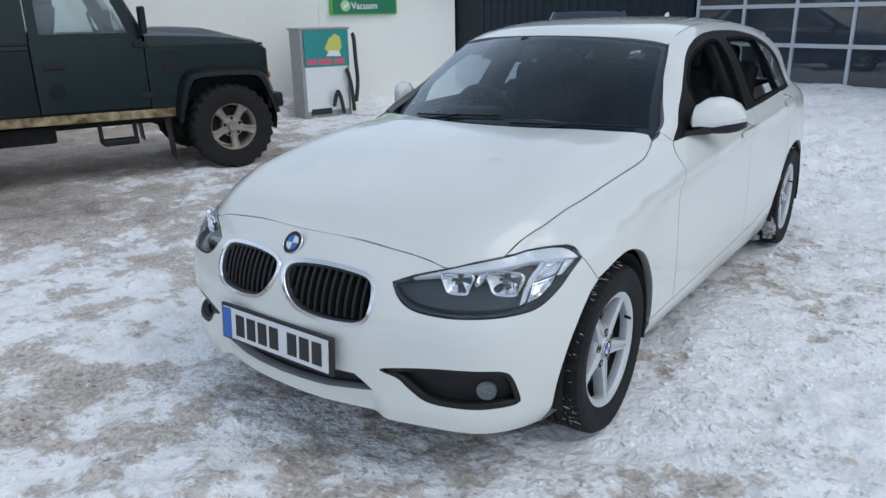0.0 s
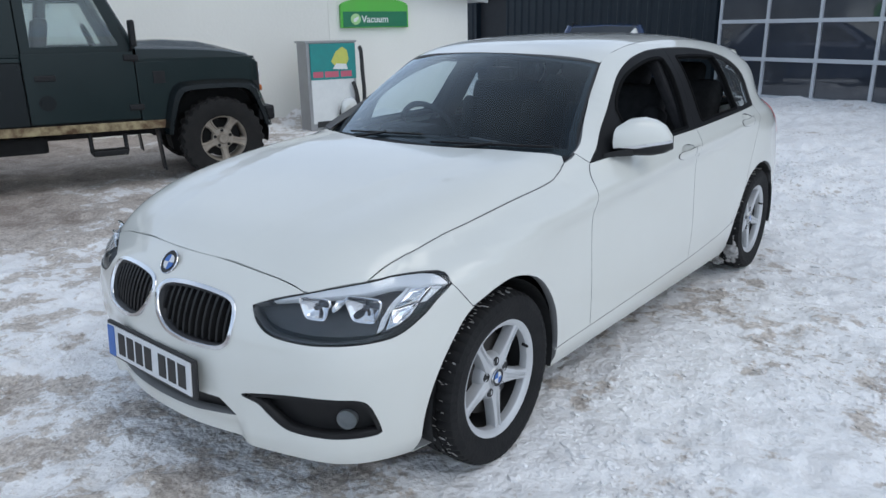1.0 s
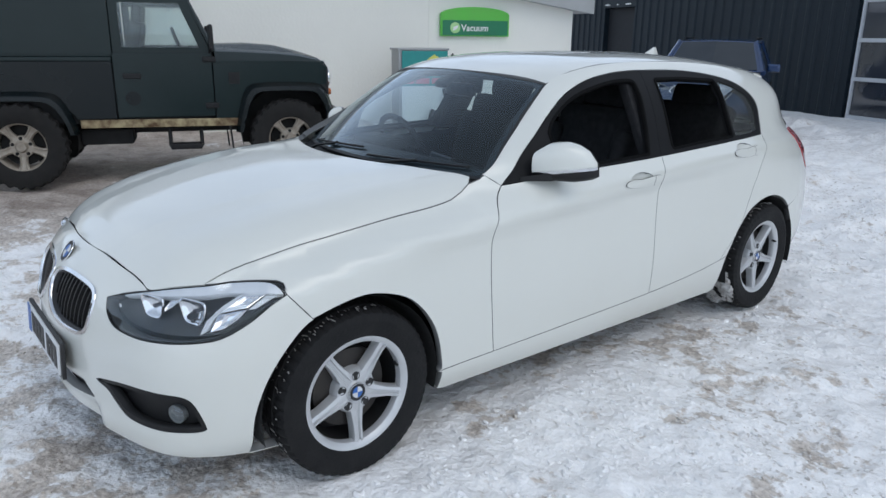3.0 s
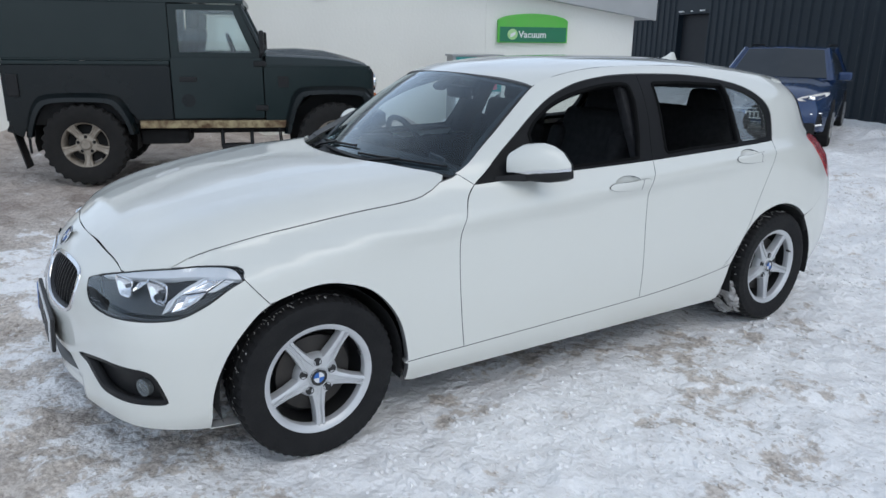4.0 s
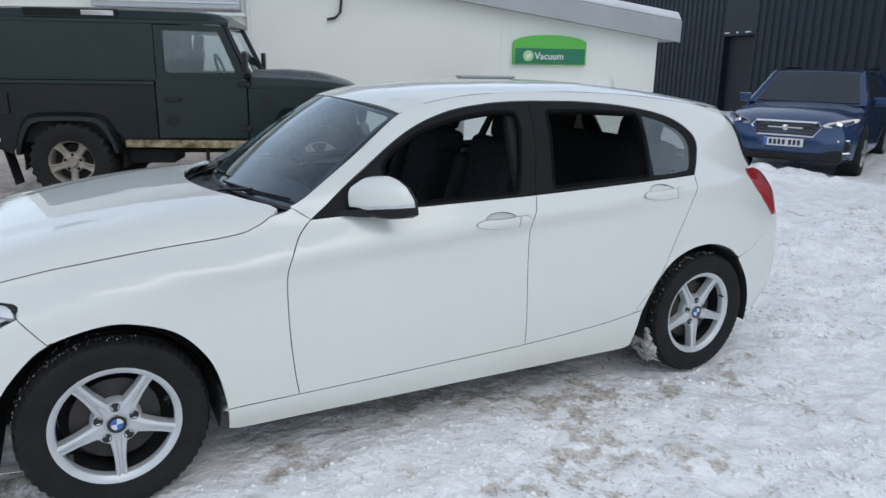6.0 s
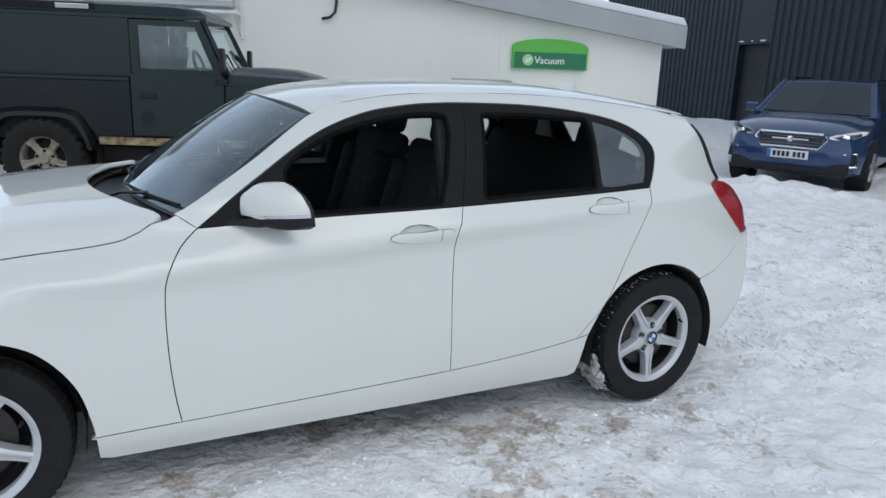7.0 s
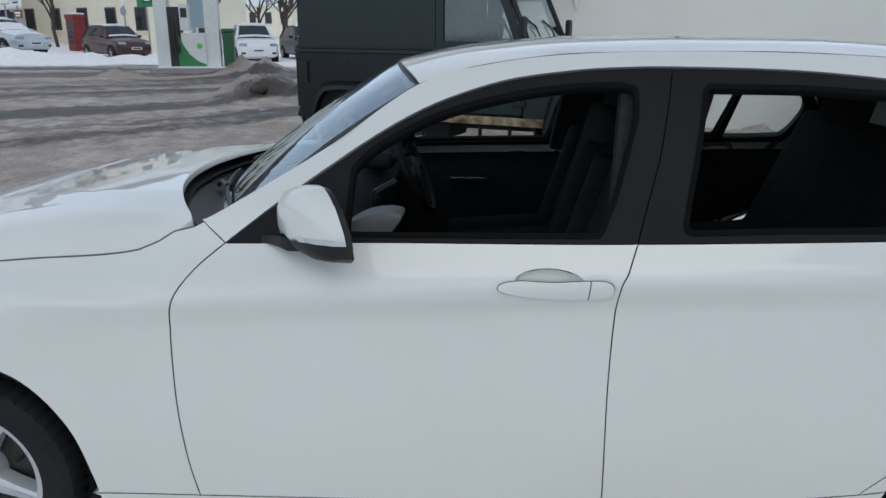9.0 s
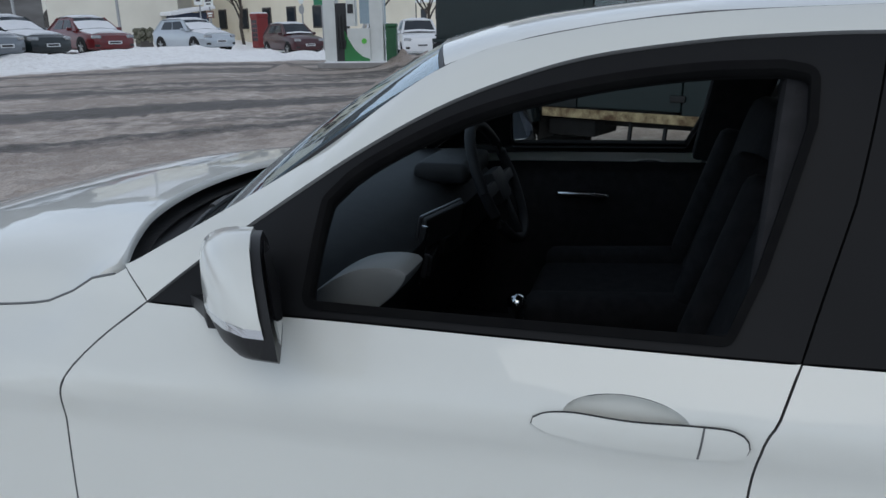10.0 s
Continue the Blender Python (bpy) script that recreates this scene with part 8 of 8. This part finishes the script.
house("cream rendered house with dark sash windows and a snowy roof", (-47.5, -27.0), 65, 17, 8, 6.2, 6, 2, HOUSECREAM, 2.6, 0.7)
house("grey rendered house with small windows and a snowy roof", (-43.0, -41.5), 45, 15, 8, 6.4, 5, 2, HOUSEGREY, 2.6, 0.6)
house("pale house with a snowy roof behind parked cars", (-53.5, -37.0), 55, 10, 8, 5.2, 4, 2, HOUSEWHITE, 2.4, 0.7)
house("small cream cottage with a snowy roof on the hill foot", (-98.0, -28.0), 72, 7.5, 5, 3.0, 3, 1, HOUSECREAM, 2.6, 1.8)
house("pale cottage with a snowy roof among trees", (-106.0, -46.0), 66, 9, 6, 3.4, 3, 1, HOUSEWHITE, 3.0, 2.4)
house("far pale cottage with a snowy roof", (-109.0, -21.0), 78, 7, 5, 3.0, 3, 1, HOUSEGREY, 2.6, 2.6)

# lean-to with a snowy roof by the parked cars
sh = tagged(thing("lean_to"), "small lean-to with a dark blue front and snowy roof", "shed")
sh.matrix_world = on_ground(-43.0, -31.5, 55)
part("front", boxed((4.0, 2.4, 2.0), (0, 1.2, 0.9), bevel=0.02), material("navy_front", (0.02, 0.035, 0.07), 0.6, vary=(0.03, 0.045, 0.08)), sh)
part("roof", boxed((4.8, 3.2, 0.25), (0, 1.2, 2.05), (8, 0, 0), bevel=0.08), ROOFSNOW, sh)

# telephone kiosk
KRED = material("kiosk_red", (0.20, 0.012, 0.012), 0.4, vary=(0.16, 0.012, 0.012), scale=4)
kb = tagged(thing("phone_kiosk"), "red telephone kiosk with snow on top", "phone kiosk")
kb.matrix_world = on_ground(-38.2, -21.4, 62)
part("kiosk_body", boxed((0.72, 0.72, 1.75), (0, 0, 0.9), bevel=0.02), KRED, kb)
part("kiosk_roof", boxed((0.80, 0.80, 0.22), (0, 0, 1.86), bevel=0.07, seg=3), KRED, kb)
part("snow_cap", boxed((0.72, 0.72, 0.09), (0, 0, 2.0), bevel=0.04, seg=3), ROOFSNOW, kb)
for r in range(5):
    for c in range(3):
        part("kiosk_pane", boxed((0.15, 0.02, 0.20), (-0.19 + 0.19 * c, -0.362, 0.52 + 0.25 * r)), DARKGLASS, kb)

# direction signs, round signs and the green price sign
def post_sign(name, label, at, turn, panels, posts, h):
    sg = tagged(thing(name), label, "sign")
    sg.matrix_world = on_ground(*at, turn)
    for x in posts:
        bm = bmesh.new()
        rod(bm, (x, 0.05, -0.3), (x, 0.05, h), 0.045)
        part("post", bm, STEEL, sg)
    for x, z, w, hh, mat, bar in panels:
        p = part("sign_panel", boxed((w, 0.03, hh), (x, 0, z), bevel=0.008), mat, sg)
        if bar:
            part("sign_bar", boxed((w * 0.7, 0.006, hh * 0.22), (x, -0.018, z + hh * 0.14)), bar, p)
            part("sign_bar", boxed((w * 0.5, 0.006, hh * 0.18), (x, -0.018, z - hh * 0.2)), bar, p)
    return sg


post_sign("direction_sign", "white direction signs with dark bars on two posts", (-36.0, -23.6), 58, [(-0.65, 2.75, 1.15, 0.9, SIGNWHITE, INK), (0.65, 3.0, 1.2, 0.5, SIGNWHITE, PUMPGREEN), (0.65, 2.42, 1.2, 0.5, SIGNWHITE, INK), (0.75, 1.75, 0.9, 0.4, material("brown_sign", (0.16, 0.07, 0.04), 0.5, vary=(0.14, 0.06, 0.04)), SIGNWHITE)], (-0.65, 0.65), 3.5)
post_sign("price_sign", "green and white filling station sign on a post", (-37.5, -17.0), 65, [(0, 3.15, 1.3, 1.2, SIGNGREEN, None), (0.2, 3.0, 0.85, 0.5, LIMEGREEN, SIGNWHITE)], (0,), 3.0)
rs = post_sign("round_sign", "two small round traffic signs on a grey post", (-39.0, -19.0), 65, [], (0,), 3.4)
for z in (2.9, 2.35):
    bm = bmesh.new()
    lathe(bm, [(-0.02, 0.0005), (-0.02, 0.24), (0.01, 0.24), (0.01, 0.0005)], 20, "y", (0, 0, z))
    part("round_plate", bm, SIGNWHITE if z > 2.5 else STEEL, rs)
for x, y, h in ((-33.0, -27.0, 8), (-46.0, -10.0, 9), (-30.0, -31.0, 8), (-60, -6, 9)):
    bm = bmesh.new()
    rod(bm, (0, 0, -0.5), (0, 0, h), 0.09, 0.05)
    rod(bm, (0, 0, h - 0.1), (0.9, 0.3, h + 0.15), 0.035, 0.03)
    lp = part("lamp_post", bm, STEEL, smooth=50)
    lp.location = (x, y, float(ground_z(x, y)))
    tagged(lp, "grey street lamp post", "lamp post", "street lamp posts")
    part("lamp_head", boxed((0.6, 0.22, 0.12), (1.1, 0.36, h + 0.16), bevel=0.04), STEEL, lp)
bm = boxed((1.9, 0.05, 1.9), (0, 0, 2.5), bevel=0.02)
hoard = tagged(part("sign_hoarding", bm, material("hoarding_grey", (0.26, 0.33, 0.37), 0.5, vary=(0.22, 0.29, 0.33))), "grey-blue board on posts seen from behind", "board")
hoard.matrix_world = on_ground(-38.7, -14.4, 72)
for x in (-0.7, 0.7):
    bm = bmesh.new()
    rod(bm, (x, 0.05, -0.2), (x, 0.05, 2.6), 0.06)
    part("post", bm, STEEL, hoard)

# planters and hedge along the street
HEDGE = material("frosted_hedge", (0.055, 0.06, 0.03), 0.9, vary=(0.20, 0.19, 0.15), scale=5, amount=0.5, bump=0.6)
for x, y, w in ((-35.5, -27.5, 1.4), (-33.5, -29.0, 1.6), (-39.0, -25.5, 1.2)):
    bm = bmesh.new()
    g = random.Random(int(-x * 10))
    for _ in range(160):
        bmesh.ops.create_icosphere(bm, subdivisions=1, radius=g.uniform(0.08, 0.17), matrix=Matrix.Translation((g.uniform(-w / 2, w / 2), g.uniform(-0.4, 0.4), g.uniform(0.25, 0.95))))
    o = tagged(part("shrub", bm, HEDGE, smooth=60), "frosted evergreen shrub in a planter by the street", "shrub", "shrubs by the street")
    o.matrix_world = on_ground(x, y, 50)
    part("planter", boxed((w, 0.7, 0.4), (0, 0, 0.15), bevel=0.03), WOODDARK, o)

# bare trees
BARK = material("bare_bark", (0.05, 0.04, 0.034), 0.9, vary=(0.08, 0.065, 0.055), scale=6, bump=0.5)


def bare_tree(at, h, seed):
    """A leafless tree: tapered trunk, limbs and fine twigs."""
    g = random.Random(seed)
    trunk, crown = bmesh.new(), bmesh.new()

    def grow(p, d, ln, r, level):
        q = p + d * ln
        mid = p.lerp(q, 0.5) + Vector((g.uniform(-1, 1), g.uniform(-1, 1), 0)) * ln * 0.06
        n = 7 if level < 2 else 4
        tube(trunk if level < 1 else crown, [p, mid, q], r, n)
        if level == 4:
            return
        for _ in range(g.choice((3, 4)) if level else 5):
            e = (d + Vector((g.uniform(-1, 1), g.uniform(-1, 1), g.uniform(-0.25, 0.6))) * 0.85).normalized()
            grow(p.lerp(q, g.uniform(0.5, 1.0)), e, ln * g.uniform(0.55, 0.8), r * 0.55, level + 1)

    grow(Vector((0, 0, -0.3)), Vector((0, 0, 1)), h * 0.38, h * 0.015, 0)
    t = tagged(thing("bare_tree"), "leafless winter tree with fine dark twigs", "tree", "bare trees")
    t.location = at
    part("trunk", trunk, BARK, t, smooth=60)
    part("crown", crown, BARK, t)
    return t


for k, (x, y, h) in enumerate(((-48.0, -17.5, 9), (-47.5, -12.0, 8), (-42.0, -24.8, 7), (-52.0, -9.0, 9), (-63.0, -20.0, 10), (-66.0, -9.0, 10), (-60.0, -27.0, 9), (-56.0, -14.5, 8), (-70.0, -15.0, 11), (-74.0, -22.0, 10), (-78.0, -11.0, 11))):
    bare_tree((x, y, float(rise(x, y))), h, 40 + k)

# wooded hill behind the town
bm = bmesh.new()
u = np.linspace(-1, 1, 90)
v = np.linspace(0, 1, 18)
hx, hv = np.meshgrid(u, v)
ang = radians(197) + hx * radians(38)
dist = 110 + 90 * hv
ridge = (26 + 8 * np.sin(3.1 * hx + 0.4)) * (1 - 0.55 * np.clip(hx * -1.4, 0, 1))
hz = 2.0 + ridge * hv + 3.5 * fbm(hx * 12, hv * 6, 91) * hv + 1.6 * fbm(hx * 60, hv * 30, 95) * hv
px, py_ = dist * np.cos(ang), dist * np.sin(ang)
gridv = [[bm.verts.new((px[j, i], py_[j, i], hz[j, i])) for i in range(90)] for j in range(18)]
for j in range(17):
    for i in range(89):
        bm.faces.new((gridv[j][i], gridv[j][i + 1], gridv[j + 1][i + 1], gridv[j + 1][i]))
hill = part("backdrop_hill", bm, material("winter_wood", (0.040, 0.034, 0.028), 0.95, vary=(0.15, 0.145, 0.14), scale=0.16, amount=0.5, bump=0.8, bump_scale=0.6, detail=10), smooth=80)
tagged(hill, "wooded hillside with patches of snow", "hill", kind="structure")
